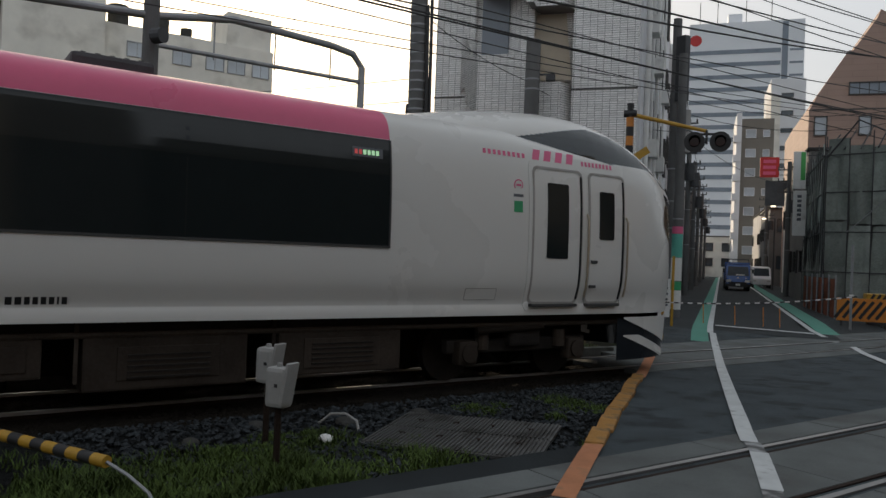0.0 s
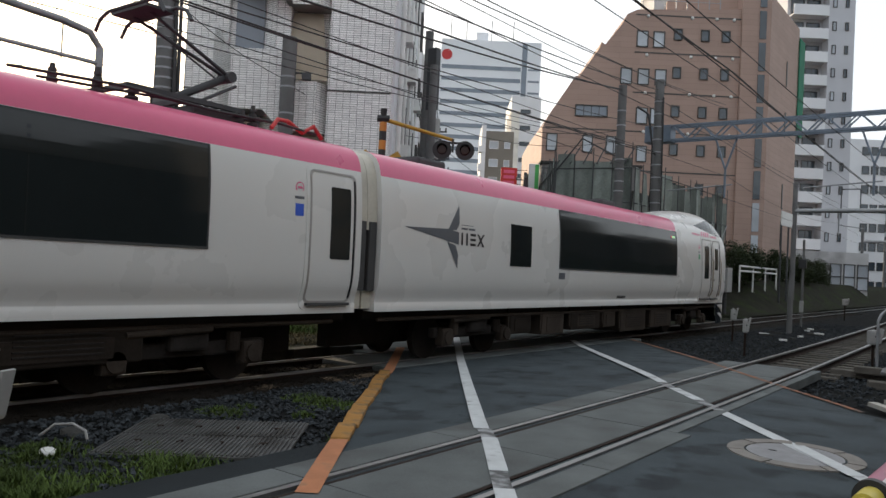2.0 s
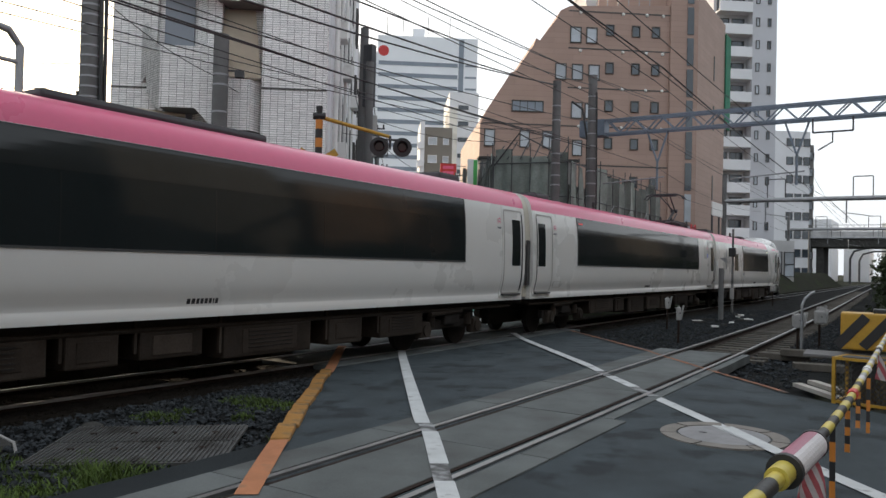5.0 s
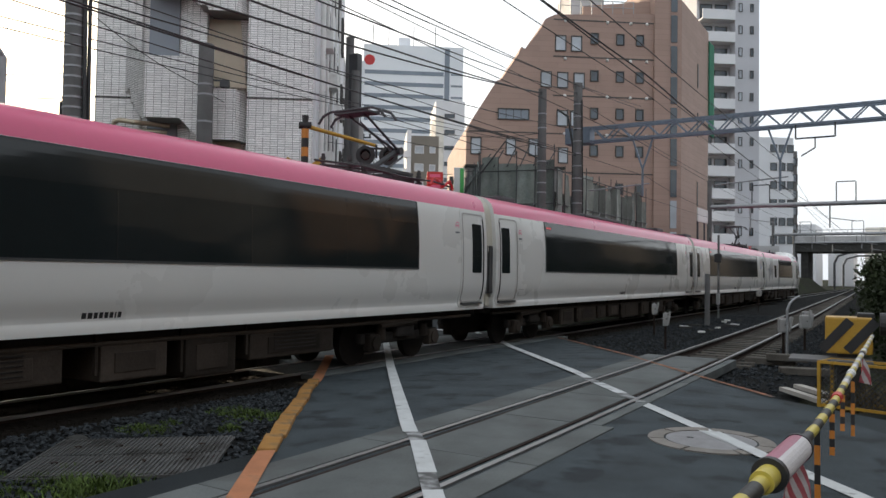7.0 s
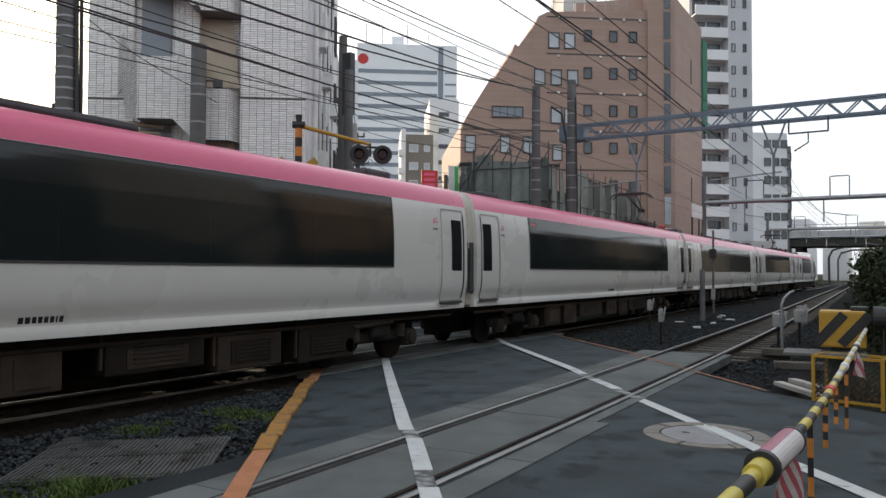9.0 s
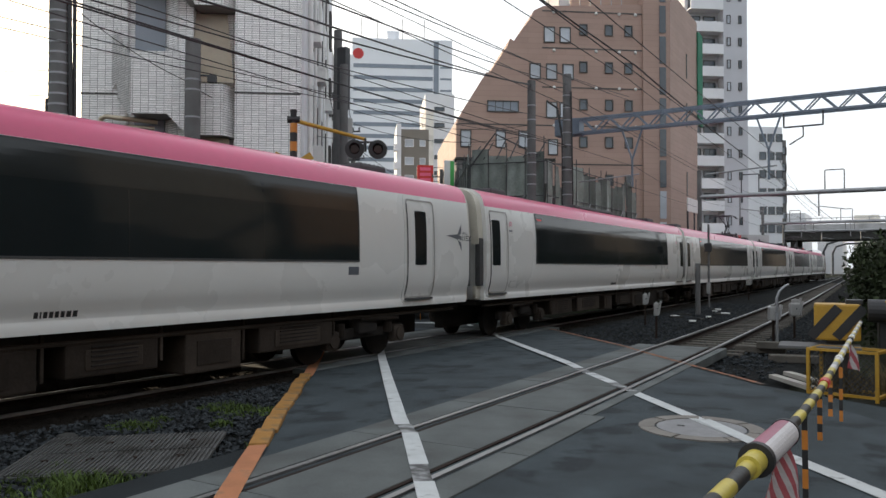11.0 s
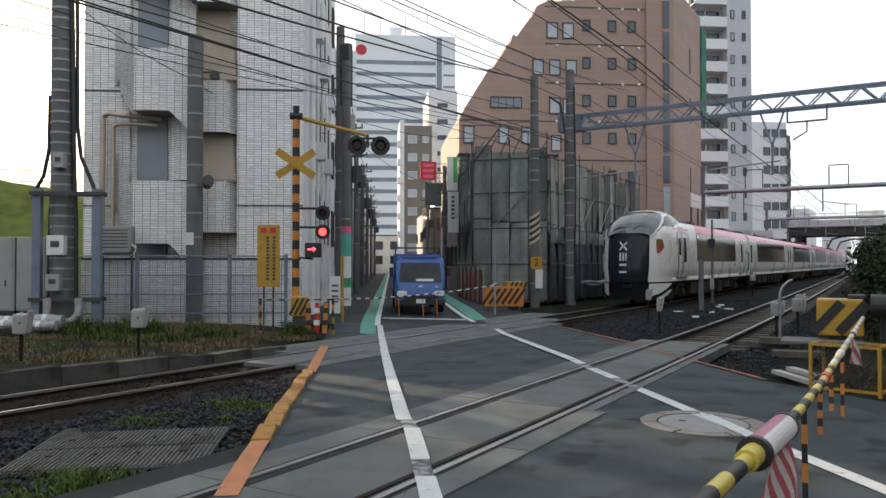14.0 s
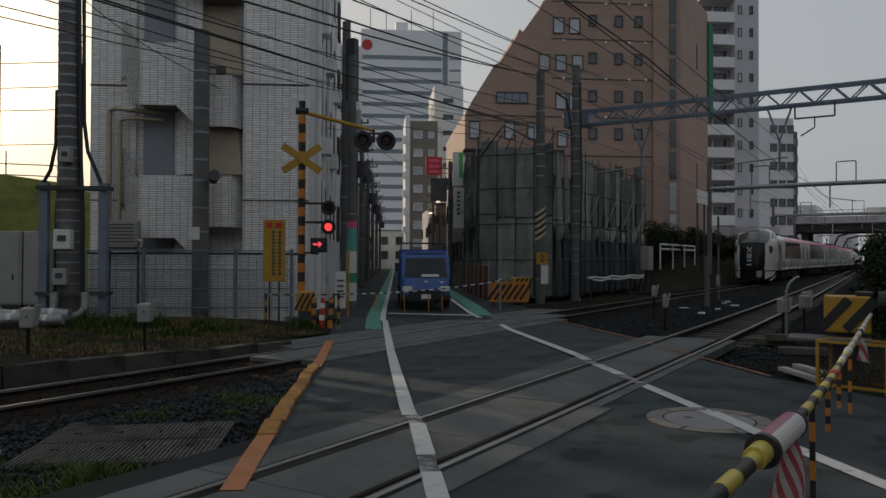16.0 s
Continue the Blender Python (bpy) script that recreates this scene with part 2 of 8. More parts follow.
STEEL_D = mat("dark_steel", (0.06, 0.062, 0.066), 0.6, 0.3, var=0.25, scale=3, fine=40, bump=0.1)
BOX_GREY = mat("cabinet_grey", (0.32, 0.32, 0.31), 0.5, var=0.12, scale=2, fine=30, bump=0.05, stain=((0.25, 0.24, 0.22), 1.5, 0.58, 0.8))
WHITE = mat("white_enamel", (0.7, 0.7, 0.68), 0.5, var=0.1, scale=3, fine=30, bump=0.04, stain=((0.4, 0.38, 0.35), 2.0, 0.6, 0.85))
WIRE = mat("cable_sheath", (0.018, 0.018, 0.019), 0.6, var=0.2, scale=3, fine=20, bump=0)
TILE_W = tile_mat("white_wall_tile", (0.86, 0.85, 0.84), (0.2, 0.195, 0.19), 0.225, 0.072, mortar=0.007)
TILE_TAN = mat("tan_soffit", (0.64, 0.56, 0.45), 0.8, var=0.15, scale=1, fine=40, bump=0.1)
SLATE = mat("slate_recess", (0.26, 0.29, 0.33), 0.6, var=0.12, scale=0.7, fine=30, bump=0.05)
WALL_GREY = mat("grey_render", (0.48, 0.48, 0.48), 0.85, var=0.15, scale=0.5, fine=30, bump=0.1, stain=((0.25, 0.245, 0.24), 0.4, 0.52, 0.8))
WALL_DARK = mat("dark_render", (0.16, 0.155, 0.15), 0.85, var=0.2, scale=0.5, fine=30, bump=0.1)
WALL_CREAM = mat("cream_render", (0.72, 0.7, 0.64), 0.85, var=0.12, scale=0.4, fine=30, bump=0.1, stain=((0.36, 0.34, 0.3), 0.3, 0.52, 0.8))
BROWN = tile_mat("brown_wall_tile", (0.36, 0.25, 0.205), (0.3, 0.21, 0.175), 3.2, 0.45, rough=0.75, mortar=0.02, offset=0.5, var=0.04)
APT = mat("apartment_render", (0.7, 0.71, 0.73), 0.8, var=0.08, scale=0.3, fine=20, bump=0.05)
APT_D = mat("apartment_grey", (0.5, 0.51, 0.54), 0.8, var=0.08, scale=0.3, fine=20, bump=0.05)
TOWER = mat("tower_panel", (0.78, 0.8, 0.83), 0.6, var=0.06, scale=0.1, fine=6, bump=0.03)
TOWER_D = mat("tower_window_band", (0.2, 0.235, 0.28), 0.3, var=0.12, scale=0.3, fine=5, bump=0)
PANE = mat("window_pane", (0.05, 0.065, 0.08), 0.08, var=0.25, scale=0.6, fine=4, bump=0, spec=0.7, rand=0.3)
PANE_LIT = mat("window_blind", (0.42, 0.46, 0.5), 0.35, var=0.15, scale=0.8, fine=8, bump=0, rand=0.2)
FRAME_D = mat("dark_window_frame", (0.05, 0.048, 0.045), 0.5, var=0.15, scale=3, fine=20, bump=0)
NET = mat("scaffold_sheet", (0.2, 0.225, 0.205), 0.85, var=0.35, scale=0.8, fine=12, bump=0.5, dist=0.06, stain=((0.33, 0.36, 0.34), 0.7, 0.5, 0.72), rand=0.45, spec=0.15)
NET_BLUE = mat("blue_sheet", (0.07, 0.08, 0.09), 0.8, var=0.3, scale=0.8, fine=12, bump=0.4, dist=0.05, rand=0.2, spec=0.15)
NET_GREEN = mat("green_net", (0.02, 0.16, 0.09), 0.85, var=0.2, scale=0.8, fine=12, bump=0.3)
NET_ORANGE = mat("orange_mesh_fence", (0.3, 0.1, 0.05), 0.85, var=0.25, scale=2, fine=20, bump=0.3)
TRUCK_B = mat("truck_blue", (0.012, 0.085, 0.33), 0.3, var=0.08, scale=1.5, fine=12, bump=0, coat=0.4)
TYRE = mat("tyre", (0.02, 0.02, 0.02), 0.85, var=0.2, scale=5, fine=40, bump=0.2)
BRONZE = mat("bronze_pipe", (0.42, 0.36, 0.27), 0.35, 0.5, var=0.15, scale=2, fine=30, bump=0.05)
LAMP_OFF = mat("dark_lens", (0.03, 0.012, 0.012), 0.2, var=0.1, scale=3, fine=10, bump=0)
LAMP_RED = glow("lit_red_lamp", (1.0, 0.05, 0.05), 4.0)
LAMP_WARM = glow("lit_street_lamp", (1.0, 0.86, 0.65), 4.0)
LED_RED = glow("lit_red_indicator", (1.0, 0.08, 0.12), 2.5)
DISPLAY_RED = glow("dim_red_display", (0.75, 0.1, 0.1), 0.35)
TAIL_RED = glow("lit_tail_light", (0.42, 0.04, 0.04), 0.1)
LED_GREEN = glow("lit_green_indicator", (0.5, 0.9, 0.5), 0.8)
TRAIN_LAMP = mat("amber_lamp_glass", (0.12, 0.06, 0.025), 0.1, var=0.5, scale=5, fine=10, bump=0, spec=0.8)
FLAG = mat("pale_cloth", (0.62, 0.6, 0.6), 0.9, var=0.1, scale=5, fine=60, bump=0.2)
FLAG_RED = mat("faded_red_cloth", (0.5, 0.14, 0.16), 0.9, var=0.15, scale=5, fine=60, bump=0.2)
SLEEVE = mat("faded_red_sleeve", (0.33, 0.12, 0.17), 0.5, var=0.15, scale=5, fine=60, bump=0.05)

# ---------------------------------------------------------------- shapes
YAW = 36.87  # the street's turn against the tracks
D_U, D_N = Vector((-0.6, 0.8, 0)), Vector((0.8, 0.6, 0))


def S(u, n, z=0.0):
    """A place u metres up the street and n metres to its right side."""
    return D_U * u + D_N * n + Vector((0, 0, z))


def zg(x):
    """The paved ground falls a little from the near track to the far one."""
    return -0.19 * min(1, max(0, (-5.6 - x) / 3.9)) + 0.085 * min(1, max(0, (-12.4 - x) / 1.6))


def box(bm, x, y, z, sx, sy, sz, rot=None, bevel=0.0):
    """A box by its centre and sizes; rot: a matrix about its centre."""
    m = Matrix.Translation((x, y, z)) @ (rot.to_4x4() if rot else Matrix()) @ Matrix.Diagonal((sx, sy, sz, 1))
    vs = bmesh.ops.create_cube(bm, size=1, matrix=m)["verts"]
    if bevel:
        es = list({e for v in vs for e in v.link_edges})
        bmesh.ops.bevel(bm, geom=es, offset=bevel, segments=2, affect="EDGES", profile=0.6)
    return bm


def span(bm, x0, x1, y0, y1, z0, z1, bevel=0.0):
    return box(bm, (x0 + x1) / 2, (y0 + y1) / 2, (z0 + z1) / 2, abs(x1 - x0), abs(y1 - y0), abs(z1 - z0), None, bevel)


def rod(bm, a, b, r0, r1=None, seg=10):
    """A round bar from a to b."""
    a, b = Vector(a), Vector(b)
    r1 = r0 if r1 is None else r1
    d = b - a
    q = d.to_track_quat("Z", "Y").to_matrix().to_4x4()
    bmesh.ops.create_cone(bm, cap_ends=True, segments=seg, radius1=r0, radius2=r1, depth=d.length, matrix=Matrix.Translation((a + b) / 2) @ q)
    return bm


def bar(bm, a, b, w, h=None):
    """A square bar from a to b."""
    a, b = Vector(a), Vector(b)
    d = b - a
    q = d.to_track_quat("Z", "Y").to_matrix().to_4x4()
    bmesh.ops.create_cube(bm, size=1, matrix=Matrix.Translation((a + b) / 2) @ q @ Matrix.Diagonal((w, h or w, d.length, 1)))
    return bm


def sheet(bm, pts):
    vs = [bm.verts.new(p) for p in pts]
    return bm.faces.new(vs)


def prism(bm, outline, thick, m=None):
    """An outline in x, y pulled up by thick, and moved by m."""
    m = m or Matrix()
    lo = [bm.verts.new(m @ Vector((x, y, 0))) for x, y in outline]
    hi = [bm.verts.new(m @ Vector((x, y, thick))) for x, y in outline]
    bm.faces.new(hi)
    bm.faces.new(lo[::-1])
    k = len(outline)
    for i in range(k):
        bm.faces.new((lo[i], lo[(i + 1) % k], hi[(i + 1) % k], hi[i]))
    return bm


def tube(bm, pts, r, seg=8):
    """One continuous round pipe along a line of points, closed at both ends."""
    pts = [Vector(p) for p in pts]
    rings = []
    ref = None
    for i, p in enumerate(pts):
        d = (pts[min(i + 1, len(pts) - 1)] - pts[max(i - 1, 0)]).normalized()
        if ref is None:
            ref = d.orthogonal().normalized()
        ref = (ref - d * ref.dot(d)).normalized()
        q = d.cross(ref)
        rings.append([bm.verts.new(p + (ref * math.cos(2 * math.pi * k / seg) + q * math.sin(2 * math.pi * k / seg)) * r) for k in range(seg)])
    for a, b in zip(rings[:-1], rings[1:]):
        for k in range(seg):
            bm.faces.new((a[k], a[(k + 1) % seg], b[(k + 1) % seg], b[k]))
    bm.faces.new(rings[0][::-1])
    bm.faces.new(rings[-1])
    return bm


def mesh(bm, name, material, smooth=False):
    bmesh.ops.recalc_face_normals(bm, faces=bm.faces[:])
    me = bpy.data.meshes.new(name)
    bm.to_mesh(me)
    bm.free()
    for m_ in (material if isinstance(material, (list, tuple)) else [material]):
        me.materials.append(m_)
    if smooth:
        for p in me.polygons:
            p.use_smooth = True
        me.set_sharp_from_angle(angle=radians(38))
    return me


def part(name, bm, material, parent=None, label="", smooth=False, at=None):
    """One mesh object under a thing or a part. bm may be a mesh that is shared."""
    me = bm if isinstance(bm, bpy.types.Mesh) else mesh(bm, name, material, smooth)
    ob = new(name, me)
    if parent:
        ob.parent = parent
    if at is not None:
        ob.matrix_basis = at
    if label:
        ob["label"] = label
    return ob


def thing(name, label, category, m=None, group="", kind=""):
    ob = new(name)
    ob.empty_display_size = 0.2
    if m is not None:
        ob.matrix_basis = m
    return tagged(ob, label, category, group, kind)


def solid(name, bm, material, label, category="", kind="", group="", smooth=False, m=None):
    """A thing of one mesh."""
    ob = part(name, bm, material, None, "", smooth, m)
    return tagged(ob, label, category, group, kind)


def B():
    return bmesh.new()


def street(u=0.0, n=0.0, z=0.0):
    """A pose whose x runs across the street and whose y runs up it."""
    p = S(u, n, z)
    return pose(p.x, p.y, p.z, 0, 0, YAW)

# ---------------------------------------------------------------- ground, road, tracks
def near_x(y):
    """The near track's centre line bends slightly towards the far track."""
    if y < 0:
        return -4.42
    if y < 40:
        return -4.42 - 0.0004 * y * y
    return -5.06 - 0.032 * (y - 40)


FAR_X, FAR_Z = -10.7, -0.19
rng = random.Random(4)

bm = B()
sheet(bm, [(-3000, -3000, -0.36), (3000, -3000, -0.36), (3000, 3000, -0.36), (-3000, 3000, -0.36)])
solid("ground", bm, SOIL, "dark bare soil spreading out to the horizon", "ground", "structure")


def strip(bm, xs, ys, z, jitter=0.0):
    """A sheet over x and y stations; z: a function of x and y."""
    g = [[bm.verts.new((x, y, z(x, y) + rng.uniform(-jitter, jitter))) for y in ys] for x in xs]
    for i in range(len(xs) - 1):
        for j in range(len(ys) - 1):
            bm.faces.new((g[i][j], g[i + 1][j], g[i + 1][j + 1], g[i][j + 1]))


def steps(a, b, d):
    k = max(1, round((b - a) / d))
    return [a + (b - a) * i / k for i in range(k + 1)]


# trackbed: stones and dirt between the two tracks and under them
bm = B()
strip(bm, steps(-11.5, -2.2, 0.35), steps(-14, 60, 0.5), lambda x, y: -0.2 - 0.08 * min(1, max(0, (-8.9 - x) / 0.6)) + 0.03 * noise.noise((x * 0.9, y * 0.9, 0)), 0.012)
strip(bm, steps(-11.5, -1.5, 2.0), steps(60, 320, 10), lambda x, y: -0.2)
solid("ballast_bed", bm, BALLAST, "dark dirty ballast bed under the two railway tracks", "trackbed", "structure", smooth=True)

# camera side asphalt and the crossing's paved lane
bm = B()
outline = []
strip(bm, steps(-5.5, 9.0, 0.7), steps(-16, 4.2, 0.7), lambda x, y: -0.012 + 0.008 * noise.noise((x * 0.5, y * 0.5, 2)))
ob = solid("pavement", bm, ASPHALT, "dark worn asphalt beside the level crossing", "pavement", "structure", smooth=True)
bm = B()
ns, us = steps(-1.62, 4.95, 0.5), steps(-4, 23.0, 0.5)
g = [[None] * len(us) for _ in ns]
for i, n in enumerate(ns):
    for j, u in enumerate(us):
        p = S(u, n)
        g[i][j] = bm.verts.new((p.x, p.y, zg(p.x) + 0.006 * noise.noise((p.x * 0.6, p.y * 0.6, 5))))
for i in range(len(ns) - 1):
    for j in range(len(us) - 1):
        bm.faces.new((g[i][j], g[i + 1][j], g[i + 1][j + 1], g[i][j + 1]))
for ends in (g[0], g[-1]):
    lo = [bm.verts.new(v.co - Vector((0, 0, 0.25))) for v in ends]
    for j in range(len(us) - 1):
        bm.faces.new((ends[j], ends[j + 1], lo[j + 1], lo[j]))
solid("crossing_road", bm, ASPHALT_PATCH, "patched dark blue-grey asphalt lane over the level crossing", "road", "structure", smooth=True)
bm = B()
ys_ = steps(-6, 6.2, 0.4)
a = [bm.verts.new((-6.02 + 0.05 * noise.noise((0, y, 3)), y, -0.06)) for y in ys_]
b = [bm.verts.new((-5.2, y, -0.035)) for y in ys_]
c = [bm.verts.new((v.co.x - 0.06, v.co.y, -0.24)) for v in a]
for i in range(len(ys_) - 1):
    bm.faces.new((a[i], b[i], b[i + 1], a[i + 1]))
    bm.faces.new((c[i], a[i], a[i + 1], c[i + 1]))
solid("apron", bm, TAR, "dark strip of asphalt between gravel and concrete slabs", "pavement", "structure", smooth=True)
# wide verge of asphalt on the camera's right
bm = B()
sheet(bm, [(-2.6, 11.75, -0.02), (-5.6, 13.6, -0.03), (-3.4, 9.2, -0.02), (-2.0, 4.2, -0.015), (9, 4.2, -0.015), (9, 6.5, -0.02), (0.5, 9.6, -0.02)])
solid("pavement", bm, ASPHALT, "dark worn asphalt beside the level crossing", "pavement", "structure")


def sn(n, u):
    """The street swings slightly to its right."""
    return n + 0.03 * max(0, u - 23)


def lane(bm, n0, n1, u0, u1, z, du=3.0):
    us_ = steps(u0, u1, du)
    row = []
    for u in us_:
        row.append([bm.verts.new(S(u, sn(n, u), z if callable(z) is False else 0)) for n in (n0, n1)])
    if callable(z):
        for r in row:
            for v in r:
                v.co.z = z(v.co.x)
    for a, b in zip(row[:-1], row[1:]):
        bm.faces.new((a[0], a[1], b[1], b[0]))


bm = B()
lane(bm, -3.2, 4.95, 22.9, 34.0, (lambda x: zg(x) - 0.004), 0.74)
lane(bm, -3.2, 7.0, 34.0, 250, -0.105, 6.0)
solid("road", bm, ASPHALT_ROAD, "narrow grey asphalt street between buildings", "road", "structure")


def marking(name, n0, n1, u0, u1, material, label, du=0.5, lift=0.006, drift=None):
    """A painted stripe; drift: (u, shift across) stations of its slight wander."""
    bm = B()
    lane(bm, n0, n1, u0, u1, (lambda x: zg(x) + lift), du)
    if drift:
        for v in bm.verts:
            v.co += D_N * float(np.interp(v.co.dot(D_U), [d[0] for d in drift], [d[1] for d in drift]))
            v.co.z = zg(v.co.x) + lift
    return solid(name, bm, material, label, "road marking", "structure")


LEFT_D = ((5, 0.07), (7.9, 0.06), (8.6, 0.02), (12, 0.0), (16, -0.01), (22, -0.02))
RIGHT_D = ((5, 0.49), (8, 0.33), (12, 0.16), (20, 0.22), (21.3, 0.25), (23.5, 0.12), (26, -0.12), (40, -0.14))
EDGE_D = ((11, 0.22), (12.9, 0.09), (15, 0.02), (21, 0.12))


marking("white_line", -0.27, -0.11, 6.75, 7.95, PAINT_W, "worn white edge line painted on the crossing", lift=0.026, drift=LEFT_D)
marking("white_line", -0.27, -0.11, 2.0, 6.25, PAINT_W, "worn white edge line painted on the crossing", lift=0.026, drift=LEFT_D)
marking("white_line", -0.3, -0.14, 8.35, 22.0, PAINT_W, "worn white edge line painted on the crossing", lift=0.026, drift=LEFT_D)
marking("white_line", -0.36, -0.2, 22.1, 130, PAINT_W, "white edge line along the narrow street", 2.0, lift=0.012, drift=LEFT_D)
for a_, b_ in ((6.25, 6.75), (7.95, 8.35)):
    marking("white_line", -0.27, -0.12, a_, b_, PAINT_WORN, "nearly worn away white edge line beside the rail", lift=0.024, drift=LEFT_D)
for a_, b_ in ((10.2, 10.9), (11.9, 12.45)):
    marking("white_line", 2.62, 2.77, a_, b_, PAINT_WORN, "nearly worn away white edge line beside the rail", lift=0.02, drift=RIGHT_D)
marking("white_line", 2.62, 2.78, -3, 10.2, PAINT_W, "worn white edge line painted on the crossing", lift=0.012, drift=RIGHT_D)
marking("white_line", 2.62, 2.78, 10.9, 11.9, PAINT_W, "worn white edge line painted on the crossing", lift=0.026, drift=RIGHT_D)
marking("white_line", 2.62, 2.78, 12.45, 21.2, PAINT_W, "worn white edge line painted on the crossing", lift=0.026, drift=RIGHT_D)
marking("white_line", 2.5, 2.66, 21.2, 130, PAINT_W, "white edge line along the narrow street", 2.0, lift=0.012, drift=RIGHT_D)
marking("stop_line", -0.15, 2.5, 24.4, 24.7, PAINT_W, "white stop line across the narrow street", lift=0.013)
marking("green_strip", -0.78, -0.36, 20.1, 120, PAINT_G, "green painted walking strip along the street edge", 2.0, lift=0.009)
marking("green_strip", 2.62, 3.2, 24.4, 120, PAINT_G, "green painted walking strip along the street edge", 2.0, lift=0.009)
marking("orange_line", -1.63, -1.46, 5.9, 7.6, PAINT_O, "faded orange border line painted on the crossing", lift=0.026)
marking("orange_line", -1.6, -1.42, 13.0, 17.2, PAINT_O, "faded orange border line painted on the crossing", lift=0.032)
marking("orange_line", 4.7, 4.79, 10.6, 22.5, PAINT_OF, "faded orange border line painted on the crossing", lift=0.02, drift=EDGE_D)

# raised orange kerb blocks on the crossing's side
kerb = thing("kerb", "row of chipped orange painted kerb blocks beside gravel", "kerb", kind="structure")
u = 7.62
while u < 13.0:
    ln = rng.uniform(0.5, 0.72)
    p = S(u + ln / 2, -1.55 + rng.uniform(-0.015, 0.015))
    bm = B()
    box(bm, 0, 0, 0, 0.18, ln - 0.02, 0.16, None, 0.02)
    part("kerb_block", bm, PAINT_BLOCK, kerb, at=pose(p.x, p.y, zg(p.x) - 0.04 + rng.uniform(0, 0.018), rng.uniform(-1, 1), 0, YAW + rng.uniform(-2, 2)))
    u += ln


def rail_run(name, xf, y0, y1, ztop, label, dy=2.0):
    """A rail: foot, web and a polished head, along a curve x(y)."""
    ob = thing(name, label, "rail", kind="structure")
    for nm, prof, material in (("rail_head", [(-0.033, -0.035), (-0.03, 0), (0.03, 0), (0.033, -0.035)], RAIL_TOP),
                               ("rail_web", [(-0.033, -0.036), (0.033, -0.036), (0.01, -0.05), (0.01, -0.125), (0.06, -0.15), (-0.06, -0.15), (-0.01, -0.125), (-0.01, -0.05)], RAIL_SIDE)):
        bm = B()
        rows = []
        for y in steps(y0, y1, dy):
            rows.append([bm.verts.new((xf(y) + a, y, ztop + b)) for a, b in prof])
        k = len(prof)
        for r, q in zip(rows[:-1], rows[1:]):
            for i in range(k):
                bm.faces.new((r[i], r[(i + 1) % k], q[(i + 1) % k], q[i]))
        part(nm, bm, material, ob)
    return ob


for s_ in (-1, 1):
    rail_run("rail", lambda y, s_=s_: near_x(y) + s_ * 0.566, -14, 220, 0.022, "steel rail with a polished head on the near track")
    rail_run("rail", lambda y, s_=s_: FAR_X + s_ * 0.566, -40, 320, FAR_Z + 0.022, "rusty steel rail with a polished head on the far track", 10)
    bm = B()
    rows = [[bm.verts.new((near_x(y) + s_ * 0.566 - s_ * 0.12 + a, y, 0.012 + b)) for a, b in ((-0.02, -0.02), (0.02, -0.02), (0.02, 0), (-0.02, 0))] for y in steps(-2, 16, 1.0)]
    for r, q in zip(rows[:-1], rows[1:]):
        for i in range(4):
            bm.faces.new((r[i], r[(i + 1) % 4], q[(i + 1) % 4], q[i]))
    solid("guard_rail", bm, RAIL_SIDE, "dark rusty guard rail beside the running rail", "rail", "structure")

# oily dark bed under the far track
bm = B()
strip(bm, steps(-12.0, -9.05, 0.3), steps(-40, 10.2, 0.6), lambda x, y: -0.25 + 0.02 * noise.noise((x * 2, y * 2, 4)), 0.012)
strip(bm, steps(-12.0, -9.05, 0.3), steps(21.8, 60, 0.6), lambda x, y: -0.25 + 0.02 * noise.noise((x * 2, y * 2, 4)), 0.012)
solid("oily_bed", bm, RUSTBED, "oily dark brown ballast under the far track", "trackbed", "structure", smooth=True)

# concrete slabs of the crossing, each a slab of its own
slabs = thing("crossing_panels", "grey concrete slabs between and beside the near rails", "crossing panel", kind="structure")
y = -2.0
while y < 16.0:
    y1 = min(y + 2.02, 16.3)
    for a, b in ((-1.02, -0.64), (-0.42, 0.42), (0.64, 0.93 if y < 7 else 0.78)):
        bm = B()
        span(bm, a, b, 0.008, y1 - y - 0.008, -0.14, 0.013 + rng.uniform(0, 0.005), 0.008)
        yc = (y + y1) / 2
        ang = math.degrees(math.atan2(near_x(y) - near_x(y1), y1 - y))
        part("slab", bm, CONCRETE, slabs, at=pose(near_x(y), y, 0, 0, 0, ang))
    y = y1
slabs = thing("crossing_panels", "pale concrete slabs between and beside the far rails", "crossing panel", kind="structure")
for a, b, y0_, y1_ in ((-1.75, -0.64, 11.6, 25.5), (-0.44, 0.44, 10.1, 23.2), (0.64, 1.12, 10.3, 21.6)):
    ys_ = steps(y0_, y1_, 2.02)
    for y, y1 in zip(ys_[:-1], ys_[1:]):
        bm = B()
        span(bm, a, b, 0.01, y1 - y - 0.01, -0.1, 0.013 + rng.uniform(0, 0.005), 0.008)
        part("slab", bm, CONCRETE, slabs, at=pose(FAR_X, y, FAR_Z, 0, 0, 0))

# sleepers
tr = thing("sleepers", "weathered grey sleepers under the near track", "sleeper", kind="structure")
bm = B()
box(bm, 0, 0, 0, 2.0, 0.2, 0.14, None, 0.012)
sl = mesh(bm, "sleeper", SLEEPER)
y = 16.6
while y < 95:
    part("sleeper", sl, None, tr, at=pose(near_x(y) + rng.uniform(-0.04, 0.04), y, -0.2, 0, 0, 1.5 + rng.uniform(-1, 1)))
    y += 0.62
tr = thing("sleepers", "dark sleepers under the far track", "sleeper", kind="structure")
y = -14
